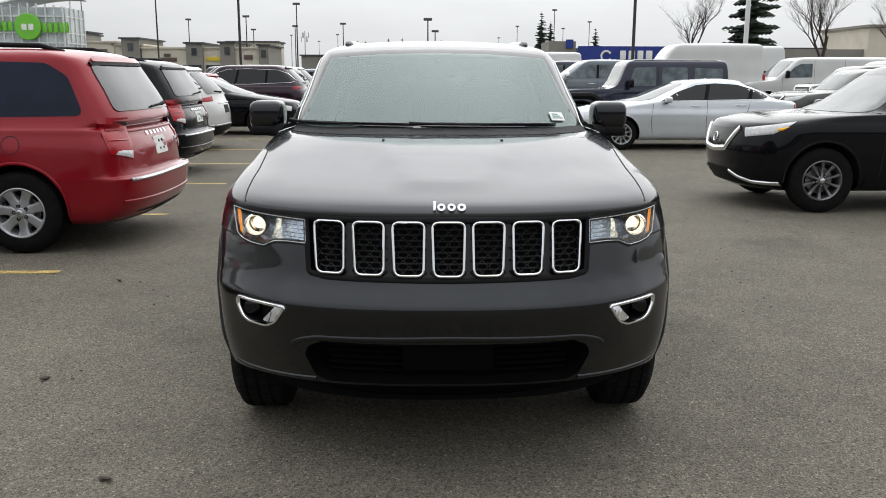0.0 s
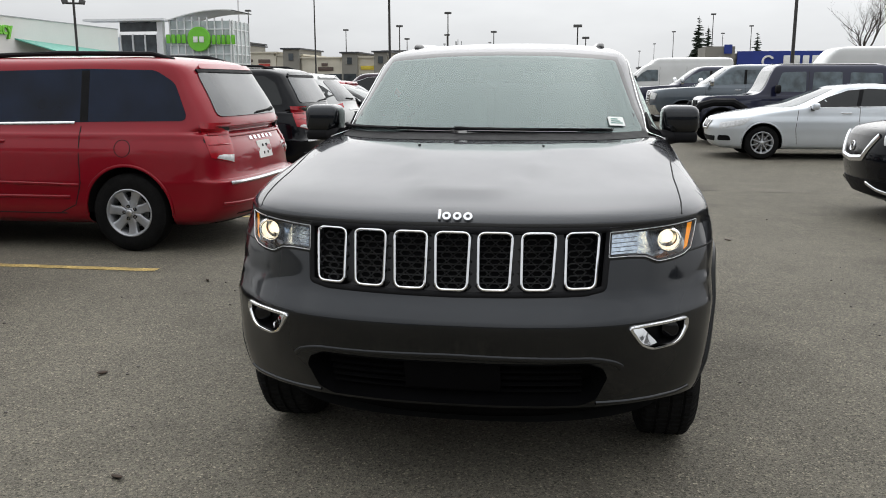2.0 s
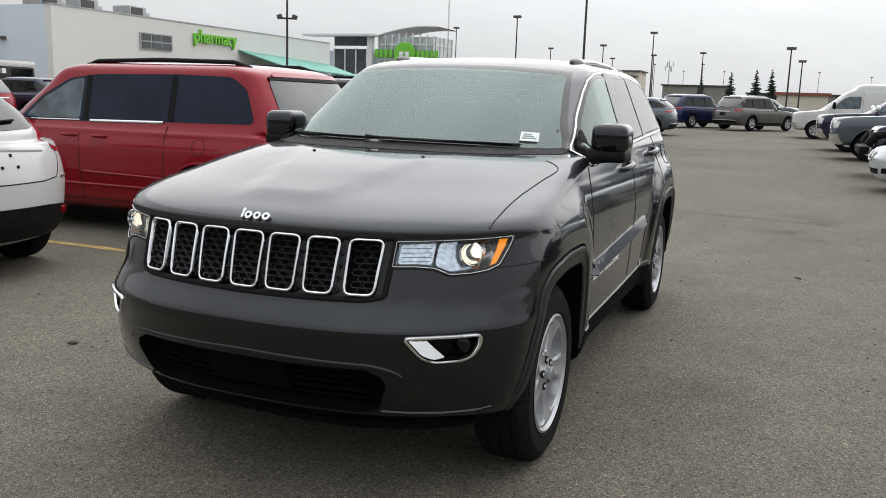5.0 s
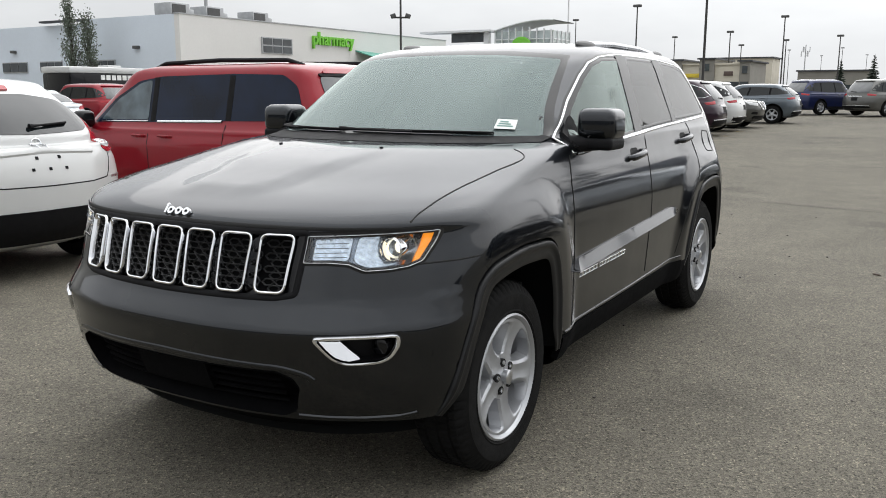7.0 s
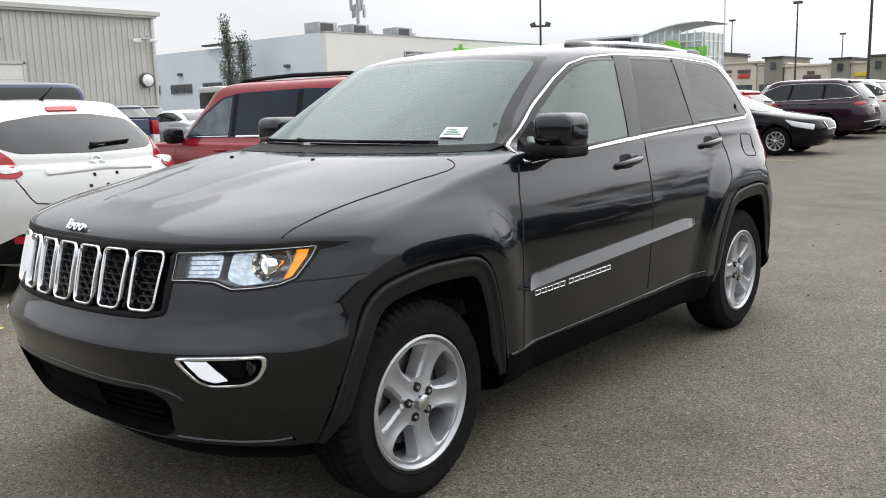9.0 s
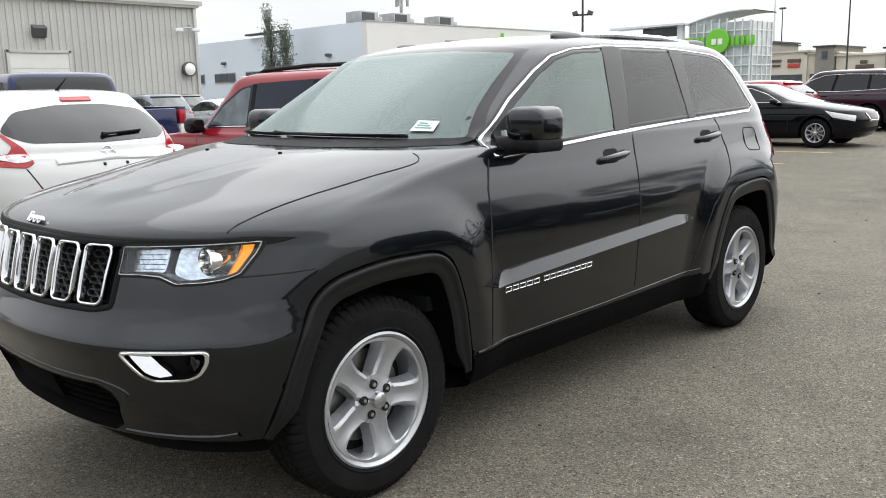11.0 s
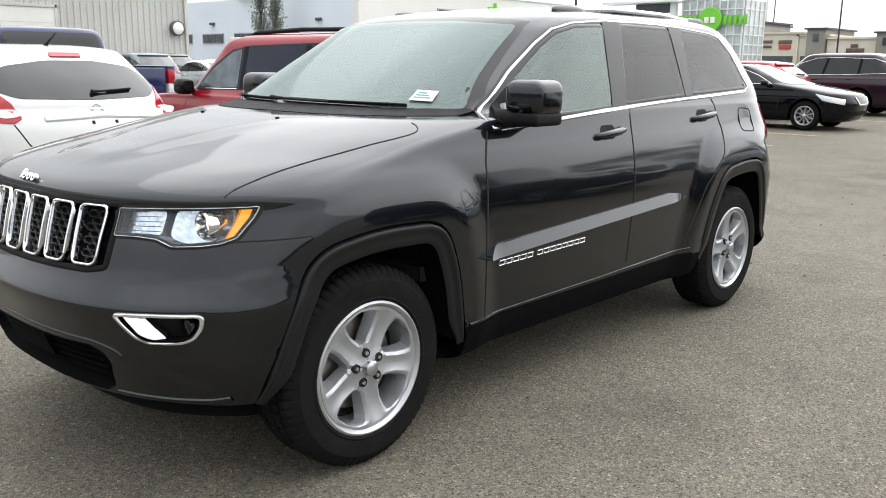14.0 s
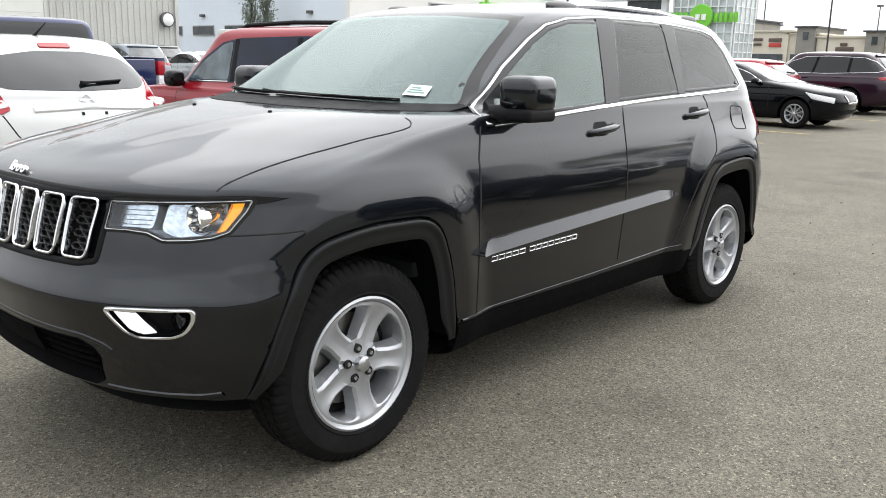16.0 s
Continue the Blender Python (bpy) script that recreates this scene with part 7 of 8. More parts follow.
part("camera_body", box(0.3, -0.75, -0.05, 0.18, 0.42, 0.16, 0.03), M_PALEPOLE, cm)
part("camera_body", box(0.3, 0.15, -0.02, 0.18, 0.42, 0.16, 0.03), M_PALEPOLE, cm)

# unseen plain walls added behind the camera to darken reflections
M_BACKWALL = mat("unseen_wall_dark", (0.075, 0.075, 0.078), 0.7, vary=0.15, scale=0.4)
thing("unseen_wall_south", "unseen plain dark wall added to darken reflections", "wall", kind="structure", geo=box(0, -42, 1.4, 120, 0.4, 2.8), material=M_BACKWALL)
thing("unseen_wall_east", "unseen plain dark wall added to darken reflections", "wall", kind="structure", geo=box(60, -14, 1.4, 0.4, 56, 2.8), material=M_BACKWALL)

# white store with the pharmacy
store = thing("store_building", "long pale stucco store with a flat parapet roof", "building")
part("main_wall", box(-44.75, 59.3, 3.4, 0.5, 36.6, 6.8), M_WARMWALL, store, "stucco wall, its lit side in a warmer white")
part("side_wall", box(-50.0, 41.2, 3.4, 10.0, 0.4, 6.8), M_PALEWALL, store)
part("low_side_wall", box(-78.0, 41.5, 3.25, 46.0, 0.5, 6.5), M_PALEWALL, store)
part("rear_wall", box(-73.0, 77.4, 3.4, 56.0, 0.4, 6.8), M_PALEWALL, store)
part("roof", box(-73.0, 59.5, 6.2, 56.0, 35.2, 0.3), M_ROOFING, store)
part("parapet_cap", box(-44.75, 59.3, 6.83, 0.6, 36.7, 0.08), M_GALV, store)
part("roof_ledge", box(-57.0, 41.0, 6.75, 5.5, 0.6, 0.14), M_ROOFING, store)
win = part("clerestory_window", box(-44.46, 51.0, 5.05, 0.1, 3.6, 1.25), M_GALV, store, "four-by-two paned high window")
for i in range(3):
    for j in range(2):
        part("pane", box(-44.40, 49.85 + 1.15 * i, 4.74 + 0.6 * j, 0.04, 1.02, 0.50), M_FARGLASS, win)
for x0, x1 in ((-65.7, -62.4), (-60.7, -57.9), (-53.8, -51.4), (-71, -67.5)):
    w_ = part("window", box((x0 + x1) / 2, 41.0 - 0.05 + (0.27 if x0 < -55 else 0.0), 3.35, x1 - x0, 0.1, 0.85), M_GALV, store, "dark horizontal window")
    for i in range(3):
        part("pane", box(x0 + (x1 - x0) * (i + 0.5) / 3, 40.88 + (0.27 if x0 < -55 else 0.0), 3.35, (x1 - x0) / 3 - 0.1, 0.04, 0.7), M_FARGLASS, w_)
for x in (-64.0, -48.9):
    part("wall_pack", box(x, 40.85 + (0.27 if x < -55 else 0), 4.6, 0.5, 0.3, 0.22, 0.03), M_LAMPBOX, store)
awn = part("teal_awning", ([(-44.5, 61.5, 5.15), (-44.5, 77.4, 4.6), (-40.6, 77.4, 3.4), (-40.6, 62.6, 3.9), (-44.5, 61.5, 5.05), (-44.5, 77.4, 4.5), (-40.6, 77.4, 3.3), (-40.6, 62.6, 3.8)], [(0, 1, 2, 3), (7, 6, 5, 4), (0, 3, 7, 4), (3, 2, 6, 7), (0, 4, 5, 1), (1, 5, 6, 2)]), M_GREENROOF, store, "teal metal awning roof")
for y in (63.0, 67.5, 72.0, 77.0):
    part("awning_post", tube([(-40.9, y, 0.3), (-40.9, y, 3.6)], 0.12, 8), M_GREENROOF, store)
for yy in (45.4, 49.0, 54.3):
    ru = thing("rooftop_unit", "boxy galvanised rooftop air unit", "air conditioner", pose(-50.0, yy, 6.86), "rooftop units")
    part("cabinet", box(0, 0, 0.62, 1.8, 1.9, 1.25, 0.05), M_GALV, ru)
    part("louvre", box(0.92, -0.15, 0.65, 0.06, 1.3, 0.95), M_LAMPBOX, ru)
    part("hood", box(0.3, 1.15, 0.5, 1.2, 0.5, 0.7, 0.08), M_GALV, ru)


def lettering(name, text, size, m, material, depth=0.08, label="", cat="sign"):
    cu = bpy.data.curves.new(name, "FONT")
    cu.body, cu.size, cu.extrude, cu.offset = text, size, depth, size * 0.018
    cu.align_x = "CENTER"
    ob = new("sign_letters", cu)
    me = bpy.data.meshes.new_from_object(ob.evaluated_get(bpy.context.evaluated_depsgraph_get()))
    bpy.data.objects.remove(ob)
    me.materials.clear()
    me.materials.append(material)
    ob = new(name, me)
    ob.matrix_world = m
    return tagged(ob, label, cat)


bpy.context.view_layer.update()
lettering("pharmacy_sign", "pharmacy", 1.48, Matrix.Translation((-44.38, 58.2, 5.40)) @ Matrix(((0, 0, 1, 0), (1, 0, 0, 0), (0, 1, 0, 0), (0, 0, 0, 1))), M_SIGNGREEN, 0.1, "green raised letters reading pharmacy on the wall")

E_STORE = Matrix.Translation((2.2, -1.7, 1.45)) @ Matrix.Scale(0.9, 4) @ Matrix.Translation((-2.2, 1.7, -1.45))
for ob in [store] + [o for o in scene.objects if o.name.startswith(("rooftop_unit", "pharmacy_sign")) and o.parent is None]:
    ob.matrix_world = E_STORE @ ob.matrix_world

# glazed grocery entrance
gro = thing("grocery_entrance", "arched glass grocery entrance with green sign shapes", "building")
gx0, gx1, gy = -72.5, -61.5, 140.0
part("glass_front", box((gx0 + gx1) / 2, gy + 0.4, 6.4, gx1 - gx0, 0.4, 11.6), M_ATRIUM, gro)
part("glass_side", box(gx1, gy + 4.5, 6.4, 0.3, 8.0, 11.6), M_ATRIUM, gro)
for k in range(9):
    x = gx0 + (gx1 - gx0) * k / 8
    part("mullion", box(x, gy + 0.1, 6.5, 0.22, 0.25, 11.8 + 0.9 * math.sin(math.pi * k / 8)), M_PALEPOLE, gro)
for z in (3.4, 5.0, 6.6, 8.2, 10.8):
    part("transom", box((gx0 + gx1) / 2, gy + 0.05, z, gx1 - gx0, 0.2, 0.18), M_PALEPOLE, gro)
n = 16
vs, fs = [], []
for k in range(n + 1):
    x = gx0 - 0.3 + (gx1 + 0.9 - gx0) * k / n
    z = 12.0 + 1.9 * math.sin(math.pi * (0.04 + 0.56 * k / n))
    vs += [(x, gy - 0.5, z), (x, gy + 9, z), (x, gy + 9, z + 0.16), (x, gy - 0.5, z + 0.16)]
    if k:
        a, b = 4 * k - 4, 4 * k
        fs += [(a + j, b + j, b + (j + 1) % 4, a + (j + 1) % 4) for j in range(4)]
part("arched_roof", (vs, fs), M_PALEPOLE, gro)
for k in range(5):
    part("mullion", box(gx1 + 0.2, gy + 0.6 + 1.9 * k, 6.4, 0.22, 0.22, 11.7), M_PALEPOLE, gro)
for z in (3.4, 5.0, 6.6, 8.2, 10.8):
    part("transom", box(gx1 + 0.18, gy + 4.5, z, 0.2, 8.0, 0.18), M_PALEPOLE, gro)
part("flat_canopy", box(-80.0, gy, 12.4, 15.0, 4.0, 0.35), M_PALEPOLE, gro)
part("canopy_glass", box(-78.6, gy + 1.2, 11.4, 7.5, 0.2, 1.6), M_FARGLASS, gro)
part("low_glass", box(-78.5, gy + 0.8, 6.2, 7.0, 0.4, 7.6), M_FARGLASS, gro)
for k in range(4):
    part("mullion", box(-82.0 + 2.3 * k, gy + 0.5, 6.2, 0.25, 0.25, 7.8), M_PALEPOLE, gro)
part("entrance_pier", box(-74.0, gy - 0.2, 6.3, 1.0, 1.0, 12.0), M_PALEPOLE, gro)
part("hall", box(-84.5, gy + 5, 5.0, 30, 6, 9.4), M_PALEWALL, gro)
disc = part("sign_disc", xform(lathe([(0.0001, 0.3), (2.0, 0.3), (2.1, 0.2), (2.1, -0.2)], 32), Matrix.Translation((-66.9, gy - 0.6, 9.1)) @ pose(0, 0, 0, 0, 0, -90)), M_SIGNGREEN, gro, "green sign disc")
for x, w_ in ((-67.4, 0.62), (-66.3, 0.62)):
    part("sign_bar", box(x, gy - 0.98, 9.05, w_ * 1.3, 0.08, 1.0, 0.1), M_SIGNWHITE, gro)
for k in range(4):
    part("sign_bar", box(-72.6 + 0.95 * k, gy - 0.5, 9.2, 0.72, 0.15, 1.5, 0.15), M_SIGNGREEN, gro)
for k in range(5):
    part("sign_bar", box(-64.3 + 0.88 * k, gy - 0.5, 9.0, 0.66, 0.15, 1.6, 0.15), M_SIGNGREEN, gro)

gro.matrix_world = Matrix.Translation((1.8, 0, 0)) @ Matrix.Translation((0.8, -2.6, 1.46)) @ Matrix.Scale(0.6, 4) @ Matrix.Translation((-0.8, 2.6, -1.46))

# strip mall across the lot
mall = thing("strip_mall", "row of beige and taupe storefronts with towers", "building")
my = 170.0
for x0, x1, zt_, mm, dd in ((-72, -64.4, 10.9, M_TAN, 0), (-66.5, -64.2, 11.4, M_TAN, -0.8), (-64.2, -56.9, 8.8, M_BEIGE, 0), (-56.9, -51.8, 8.2, M_BEIGE, 0.4), (-55.2, -52.0, 9.6, M_TAN, -0.8), (-51.8, -43.0, 7.5, M_BEIGE, 0), (-43.6, -40.6, 8.6, M_TAN, -0.8), (-40.6, -36.6, 7.6, M_BEIGE, 0), (-37.4, -34.8, 8.8, M_TAN, -0.8), (-34.8, -29.6, 7.6, M_BEIGE, 0), (-30.4, -28.6, 8.2, M_TAN, -0.6)):
    b_ = part("storefront", box((x0 + x1) / 2, my + 8 + dd, zt_ / 2, x1 - x0, 16, zt_), mm, mall)
    part("cornice", box((x0 + x1) / 2, my + 8 + dd, zt_ + 0.12, x1 - x0 + 0.8, 16.8, 0.35), M_ROOFING if mm is M_TAN else M_BEIGE, b_)
    if mm is M_TAN:
        part("tower_window", box((x0 + x1) / 2, my + dd - 0.1, zt_ - 1.8, 0.9, 0.2, 1.6), M_FARGLASS, b_)
    part("shop_window", box((x0 + x1) / 2, my + dd - 0.06, 2.6, (x1 - x0) * 0.8, 0.2, 2.4), M_FARGLASS, b_)
for x, z, w_, h_, mm in ((-62.4, 7.0, 1.8, 0.6, M_SIGNDARK), (-62.4, 5.9, 1.5, 0.5, M_SIGNDARK), (-59.2, 6.9, 2.4, 0.8, M_SIGNDARK), (-59.2, 5.8, 2.2, 0.9, M_SIGNRED), (-47.2, 6.0, 1.2, 0.7, M_SIGNDARK), (-47.0, 5.0, 3.0, 0.9, M_SIGNDARK), (-38.6, 5.2, 3.0, 0.9, M_SIGNYELLOW), (-32.4, 5.6, 1.6, 1.0, M_SIGNDARK)):
    part("shop_sign", box(x, my - 0.15, z, w_, 0.2, h_, 0.05), mm, mall)

mall.matrix_world = Matrix.Translation((-0.1, -2.9, 1.5)) @ Matrix.Scale(0.68, 4) @ Matrix.Translation((0.1, 2.9, -1.5))
mall.matrix_world = Matrix.Translation((-20.5, 0, 1.5)) @ Matrix.Diagonal((1.076, 1, 0.86, 1)) @ Matrix.Translation((19.5, 0, -1.5)) @ mall.matrix_world

# furniture store with the blue front, grey block, far buildings
jy = thing("blue_front_store", "low store with a long blue sign front", "building")
part("hall", box(52.0, 138.0, 2.9, 58.0, 14.0, 5.8), M_TAN, jy)
part("blue_front", box(33.0, 130.6, 4.6, 17.5, 0.5, 3.0), M_SIGNBLUE, jy)
for k, w_ in enumerate((0.9, 1.0, 0.9, 1.0)):
    part("sign_bar", box(31.2 + 1.35 * k, 130.25, 4.6, w_, 0.15, 1.7, 0.1), M_SIGNWHITE, jy)
part("emblem", xform(lathe([(0.9, 0.0), (0.9, 0.2), (0.62, 0.2), (0.62, 0.0)], 24, 30, 330), Matrix.Translation((28.6, 130.35, 4.6)) @ pose(0, 0, 0, 0, 0, -90)), M_SIGNWHITE, jy)
gb = thing("grey_block", "small grey block with a dark blue panel", "building")
part("wall_block", box(21.7, 134.0, 3.4, 4.2, 8.0, 6.8), M_TAN, gb)
part("panel", box(22.8, 129.9, 6.4, 1.1, 0.3, 1.3), M_SIGNBLUE, gb)
rb = thing("stucco_building", "tall beige stucco building at the lot's edge", "building")
part("wall_block", box(80.0, 138.0, 4.6, 21.5, 16.0, 9.2), M_BEIGE, rb)
part("cornice", box(80.0, 138.0, 9.3, 22.3, 16.8, 0.4), M_TAN, rb)
lb = thing("low_hall", "long low dark-roofed hall behind the trees", "building")
part("wall_block", box(58.0, 150.0, 3.0, 40, 12, 6.0), M_TAN, lb)
part("roof", box(58.0, 150.0, 6.2, 41, 13, 0.5), M_ROOFING, lb)
for x0, x1, z, mm, nm in ((-36, -17, 6.6, M_TAN, "far grey hall"), (-12, 16, 4.8, M_TAN, "far low hall"), (-58, -43, 10.5, M_BEIGE, "far beige hall"), (20, 60, 5.2, M_TAN, "far flat hall")):
    fb = thing("far_hall", f"{nm} at the horizon", "building")
    part("wall_block", box((x0 + x1) / 2, 266, z / 2 + 0.8, x1 - x0, 12, z), mm, fb)
    part("roof", box((x0 + x1) / 2, 266, z + 0.9, x1 - x0 + 1, 13, 0.4), M_ROOFING, fb)
    for k in range(int((x1 - x0) / 5)):
        part("window", box(x0 + 3 + 5 * k, 259.9, 2.8, 2.6, 0.2, 1.6), M_FARGLASS, fb)
gs = thing("red_roofed_kiosk", "small building with a red roof band", "building")
part("wall_block", box(2.5, 196.0, 2.2, 10, 8, 4.6), M_BEIGE, gs)
part("roof", box(2.5, 196.0, 4.7, 11, 9, 0.6), M_BRICKRED, gs)


# ---- light poles ----
def light_pole(x, y, h=12.0, heads=1, r=0.085):
    p = thing("light_pole", "dark slender parking-lot light pole with box head", "street lamp", pose(x, y, ground_z(y)), "light poles")
    part("shaft", tube([(0, 0, 0), (0, 0, h * 0.5), (0, 0, h)], [r * 1.2, r, r * 0.75], 10), M_POLE, p)
    part("base", box(0, 0, 0.35, 0.6, 0.6, 0.7, 0.05), M_GALV, p)
    part("lamp_head", box(0, 0, h + 0.14, 0.9, 0.45, 0.28, 0.07), M_LAMPBOX, p)
    if heads > 1:
        part("cross_arm", tube([(-0.5, -0.3, 6.0), (0.5, 0.3, 6.0)], 0.06, 8), M_POLE, p)
        for s in (1, -1):
            part("floodlight", xform(box(0, 0, 0, 0.36, 0.26, 0.28, 0.05), pose(0.42 * s, 0.25 * s, 6.1, 0, 20 * s, 30)), M_LAMPBOX, p)
    return p


for x, y, h in ((-38.1, 141.5, 9.0), (-28.5, 92.1, 9.9), (-49.1, 125.3, 11.2), (-13.2, 60.7, 13.0), (-23.9, 117.3, 8.2), (-29.2, 150.2, 7.8), (-16.0, 110.2, 9.4), (-20.6, 140.8, 8.0), (-11.8, 130.0, 7.9),
                (0.7, 88.2, 6.4), (1.8, 108.1, 6.0), (23.8, 211.3, 11.9), (25.3, 277.8, 12.0), (25.0, 160.0, 12.0), (36.9, 222.1, 12.0), (38.3, 194.3, 12.0), (12.3, 47.4, 13.0), (7.4, 308.4, 12.1), (23.6, 316.6, 11.2),
                (-40.1, 268.8, 12.1), (-37.0, 315.7, 12.1), (-25.2, 263.0, 12.1), (-22.9, 312.6, 12.0)):
    light_pole(x, y, h)
light_pole(-29.8, 46.7, 10.0, 2, 0.075)
fp = thing("flag_pole", "white flag pole with a red and white flag", "flag pole", pose(-57.3, 142.0, 1.2) @ Matrix.Scale(1.4, 4))
part("shaft", tube([(0, 0, 0), (0, 0, 15.2)], [0.14, 0.07], 10), M_PALEPOLE, fp)
for k, mm in enumerate((M_SIGNRED, M_SIGNWHITE, M_SIGNWHITE, M_SIGNRED)):
    vs, fs = [], []
    for i in range(5):
        u = 0.1 + 0.65 * k + 0.1625 * i
        vs += [(u, 0.12 * math.sin(2.6 * u), 13.5 - 0.22 * u), (u, 0.12 * math.sin(2.6 * u + 0.5), 14.9 - 0.22 * u)]
        if i:
            fs.append((2 * i - 2, 2 * i, 2 * i + 1, 2 * i - 1))
    part("flag_panel", (vs, fs), mm, fp)
part("flag_emblem", xform(ball(0, 0, 0, 0.55, 0.05, 0.6, 0.9, 10, 8), pose(1.4, 0.02, 13.9)), M_SIGNRED, fp)
for px, py in ((22.1, 55.9),):
    tp = thing("tall_white_pole", "tall pale pole behind the vans", "pole", pose(px, py, ground_z(py)))
    part("shaft", tube([(0, 0, 0), (0, 0, 16)], [0.17, 0.13], 12), M_PALEPOLE, tp)
mast = thing("radio_mast", "slender steel radio mast with antennas", "mast", pose(-84.0, 82.0, 0))
part("shaft", tube([(0, 0, 0), (0, 0, 16.5)], [0.35, 0.2], 8), M_GALV, mast)
for k in range(6):
    part("antenna", box(0.9 * math.cos(k * 1.05), 0.9 * math.sin(k * 1.05), 15.2 - 0.9 * (k % 2), 0.3, 0.3, 1.7), M_GALV, mast)
mast2 = thing("radio_mast", "far slender radio mast at the horizon", "mast", pose(-40.9, 306.6, 0))
part("shaft", tube([(0, 0, 0), (0, 0, 17)], [0.22, 0.14], 8), M_GALV, mast2)
for k in range(6):
    part("antenna", box(1.3 * math.cos(k * 1.05), 1.3 * math.sin(k * 1.05), 15.5 - 1.4 * (k % 2), 0.22, 0.22, 1.8), M_GALV, mast2)


# ---- trees ----
M_BARK = mat("grey_brown_bark", (0.055, 0.045, 0.038), 0.9, vary=0.25, scale=2.5, bump=0.4, bump_scale=20)
M_NEEDLE = mat("spruce_needles", (0.022, 0.034, 0.022), 0.85, vary=0.35, scale=2.0, fine=0.2, fine_scale=14)
M_POPLAR = mat("poplar_leaves", (0.12, 0.145, 0.11), 0.8, vary=0.35, scale=2.5, fine=0.2, fine_scale=12)


def bare_tree(x, y, h, seed, spread=0.55):
    rnd = random.Random(seed)
    root = thing("bare_tree", "leafless tree with fine branching twigs", "tree", pose(x, y, ground_z(y)))
    trunk, twigs = [], []

    def grow(p, d, length, r, depth):
        pts, rs = [p], [r]
        n = 4
        for k in range(n):
            d = (d + Vector((rnd.uniform(-1, 1), rnd.uniform(-1, 1), rnd.uniform(-0.25, 0.6))) * 0.16).normalized()
            p = p + d * length / n
            pts.append(p)
            rs.append(r * (1 - 0.45 * (k + 1) / n))
        (trunk if depth < 2 else twigs).append(tube(pts, rs, 7 if depth < 2 else 4, False))
        if depth >= 6:
            return
        for k in range(rnd.choice((3, 3, 4)) if depth < 4 else 3):
            i = rnd.randint(1, n) if depth else rnd.randint(2, n)
            q = Vector((rnd.uniform(-1, 1), rnd.uniform(-1, 1), rnd.uniform(0.0, 0.5)))
            grow(pts[i], (d + q * spread * 1.5).normalized(), length * rnd.uniform(0.62, 0.82), rs[i] * 0.70, depth + 1)

    grow(Vector((0, 0, -0.1)), Vector((0, 0, 1)), h * 0.26, h * 0.013, 0)
    part("trunk", join(*trunk), M_BARK, root)
    part("twig_mass", join(*twigs), M_BARK, root)["kind"] = "stuff"
    return root


def spruce(x, y, h, seed, wide=0.22):
    rnd = random.Random(seed)
    root = thing("spruce_tree", "dark green spruce with drooping tiers of branches", "tree", pose(x, y, ground_z(y)))
    part("trunk", tube([(0, 0, 0), (0, 0, h * 0.5), (0, 0, h)], [h * 0.016, h * 0.010, 0.02], 8), M_BARK, root)
    vs, fs = [], []
    tiers = int(14 + h * 0.9) if h < 15 else 19
    for t in range(tiers):
        f = t / tiers
        z = h * (0.10 + 0.89 * f)
        reach = h * wide * (1 - f) ** 0.85 + 0.15
        n = int(6 + 5 * (1 - f))
        for k in range(n):
            if rnd.random() < (0.12 if h < 15 else 0.30):
                continue
            a = 2 * math.pi * (k + rnd.random()) / n
            rr = reach * rnd.uniform(0.45, 1.12)
            z = h * (0.10 + 0.89 * f) + rnd.uniform(-0.5, 0.5) * h * 0.89 / tiers
            for j in range(5):
                g = (j + 0.6) / 5
                cx, cy = rr * g * math.cos(a), rr * g * math.sin(a)
                cz = z - 0.22 * rr * g + 0.12 * rr * g * g
                s = 0.16 * reach * (1.15 - 0.5 * g) + 0.06
                i0 = len(vs)
                b = a + rnd.uniform(-0.5, 0.5)
                ux, uy = math.cos(b) * s * 1.5, math.sin(b) * s * 1.5
                wx, wy = -math.sin(b) * s * 0.8, math.cos(b) * s * 0.8
                vs += [(cx - ux, cy - uy, cz + 0.1 * s), (cx + wx, cy + wy, cz - 0.3 * s), (cx + ux, cy + uy, cz - 0.25 * s), (cx - wx, cy - wy, cz - 0.3 * s), (cx, cy, cz + 0.5 * s), (cx, cy, cz - 0.9 * s)]
                fs += [(i0, i0 + 1, i0 + 4), (i0 + 1, i0 + 2, i0 + 4), (i0 + 2, i0 + 3, i0 + 4), (i0 + 3, i0, i0 + 4), (i0 + 1, i0, i0 + 5), (i0 + 3, i0 + 2, i0 + 5)]
    part("crown", (vs, fs), M_NEEDLE, root)
    return root


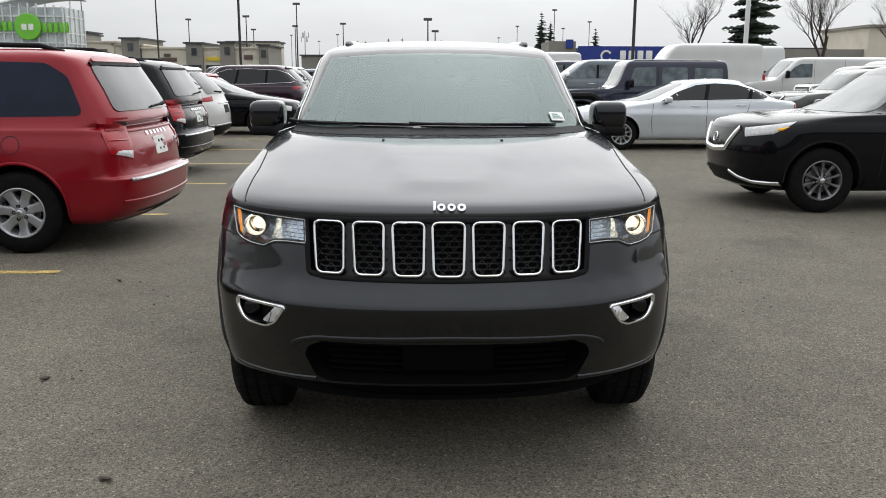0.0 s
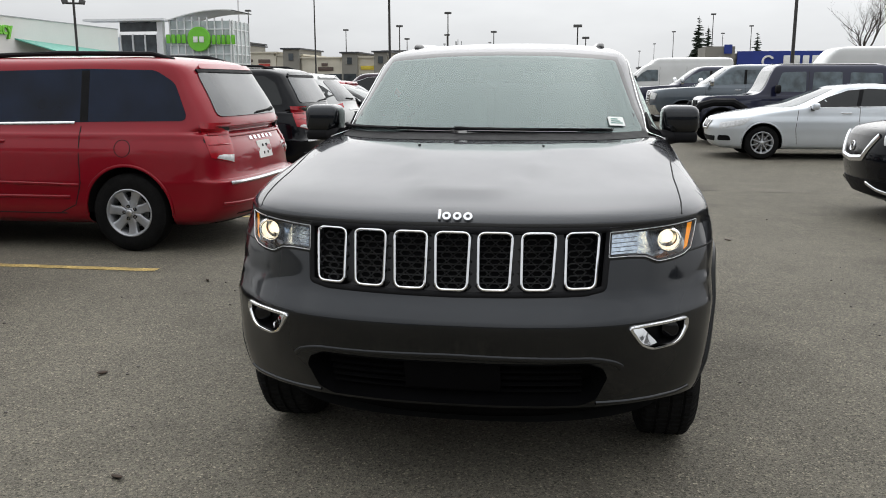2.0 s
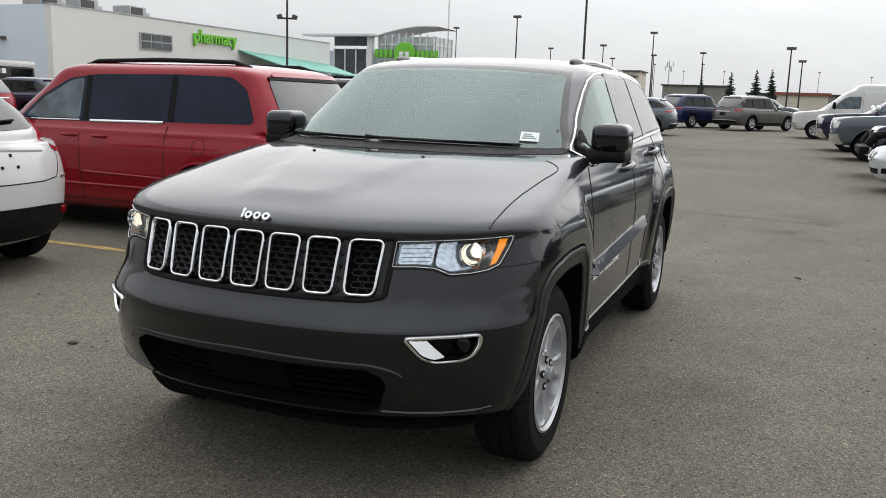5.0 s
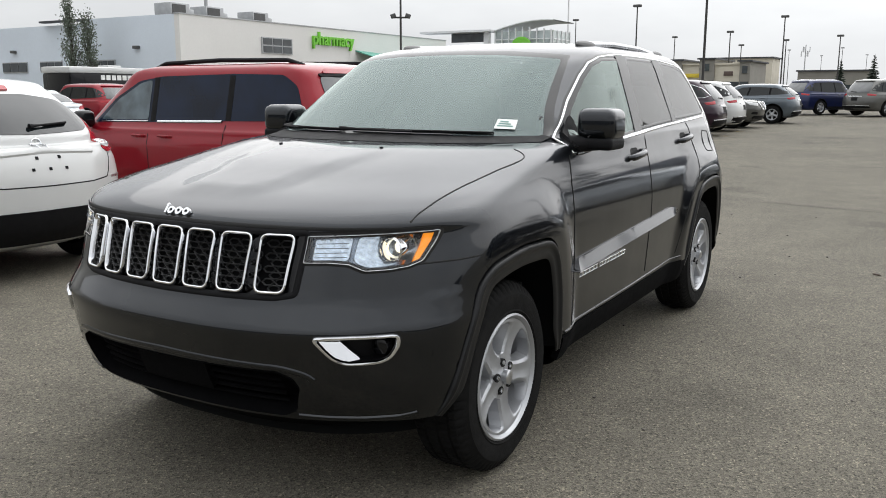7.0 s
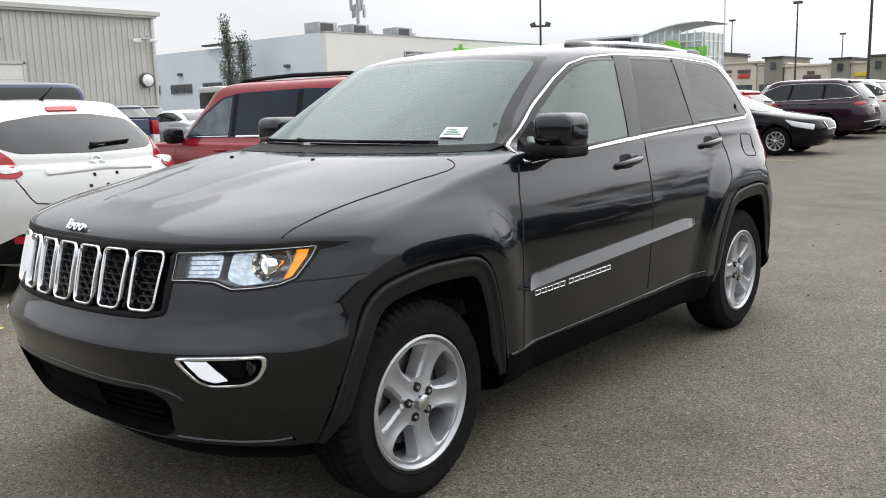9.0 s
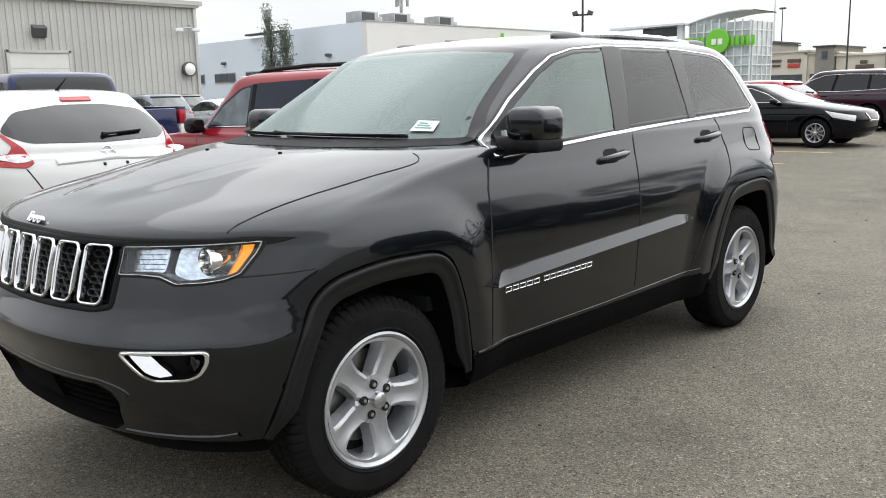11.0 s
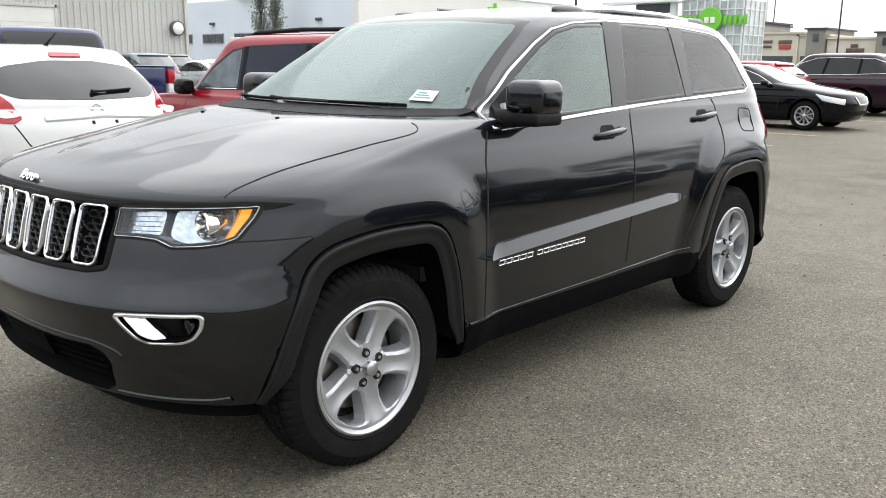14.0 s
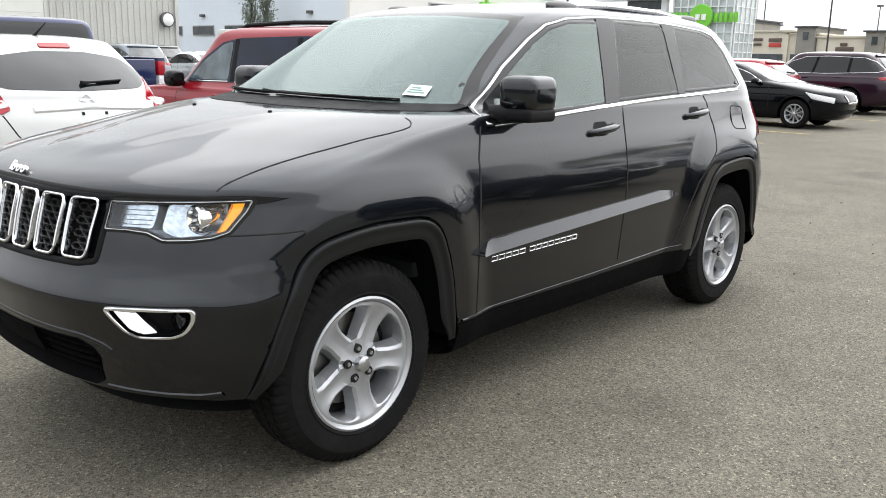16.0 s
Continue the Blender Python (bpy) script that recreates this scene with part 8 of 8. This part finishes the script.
def poplar(x, y, h, seed):
    rnd = random.Random(seed)
    root = thing("poplar_tree", "narrow columnar poplar with sparse grey-green leaves", "tree", pose(x, y, ground_z(y)))
    part("trunk", tube([(0, 0, 0), (0, 0, h * 0.95)], [0.12, 0.02], 8), M_BARK, root)
    vs, fs, br = [], [], []
    for k in range(46):
        z = h * rnd.uniform(0.1, 0.9)
        a = rnd.uniform(0, 6.28)
        l = h * 0.075 * (1.1 - z / h) + 0.22
        e = (l * math.cos(a), l * math.sin(a), z + 1.3)
        br.append(tube([(0, 0, z), e], [0.03, 0.01], 4, False))
        for j in range(60):
            f = rnd.uniform(0.1, 1.15)
            p = Vector((e[0] * f, e[1] * f, z + 1.3 * f)) + Vector((rnd.gauss(0, 0.13), rnd.gauss(0, 0.13), rnd.gauss(0, 0.2)))
            i0 = len(vs)
            u = Vector((rnd.uniform(-1, 1), rnd.uniform(-1, 1), rnd.uniform(-1, 1))).normalized() * 0.062
            w_ = u.cross(Vector((rnd.uniform(-1, 1), rnd.uniform(-1, 1), 0.3))).normalized() * 0.045
            vs += [tuple(p - u), tuple(p + w_), tuple(p + u), tuple(p - w_)]
            fs.append((i0, i0 + 1, i0 + 2, i0 + 3))
    part("branch_mass", join(*br), M_BARK, root)["kind"] = "stuff"
    part("crown", (vs, fs), M_POPLAR, root)
    return root


poplar(-46.6, 33.9, 6.7, 3)
poplar(-45.9, 34.6, 5.6, 4)
for ang, d, h, sd in ((17.4, 105, 18.5, 5), (25.2, 98, 19.5, 8), (29.0, 110, 17.0, 12), (15.5, 190, 9.0, 14), (5.6, 230, 9, 15)):
    bare_tree(d * math.sin(radians(ang)), -2.8 + d * math.cos(radians(ang)), h, sd)
for ang, d, h, sd in ((21.0, 104, 20.0, 21), (7.9, 150, 11.0, 22), (8.5, 152, 9.5, 23), (11.4, 175, 9.5, 24), (-3.6, 240, 9.5, 25), (-2.1, 235, 10, 26), (-1.2, 240, 10.5, 27), (-5.4, 250, 8.5, 28)):
    spruce(d * math.sin(radians(ang)), -2.8 + d * math.cos(radians(ang)), h, sd, 0.2)

# shuttle bus in the far rows
bus = thing("shuttle_bus", "dark shuttle bus with a white roof and pale side lettering bars", "bus", pose(-35.0, 27.2, ground_z(27)))
part("body", box(0, 0, 1.35, 2.2, 5.6, 1.75, 0.15), M_BLACK, bus)
part("roof", box(0, 0, 2.35, 2.2, 5.7, 0.32, 0.12), M_WHITE, bus)
part("hatch", box(0, 0.3, 2.56, 0.8, 0.8, 0.14, 0.04), M_WHITE, bus)
for k in range(7):
    part("lettering_bar", box(1.115, -1.0 + 0.32 * k, 2.0, 0.02, 0.24, 0.24), M_SIGNWHITE, bus)
part("rear_window", box(1.115, 2.0, 1.9, 0.02, 1.2, 0.45), M_DARKGLASS, bus)
for y in (-1.9, 1.9):
    for s in (1, -1):
        part("tyre", xform(lathe([(0.2, 0.0), (0.4, 0.0), (0.42, -0.05), (0.42, -0.2), (0.0001, -0.2)], 24), pose(1.1 * s, y, 0.42, 0, 0, 0 if s > 0 else 180)), M_RUBBER, bus)
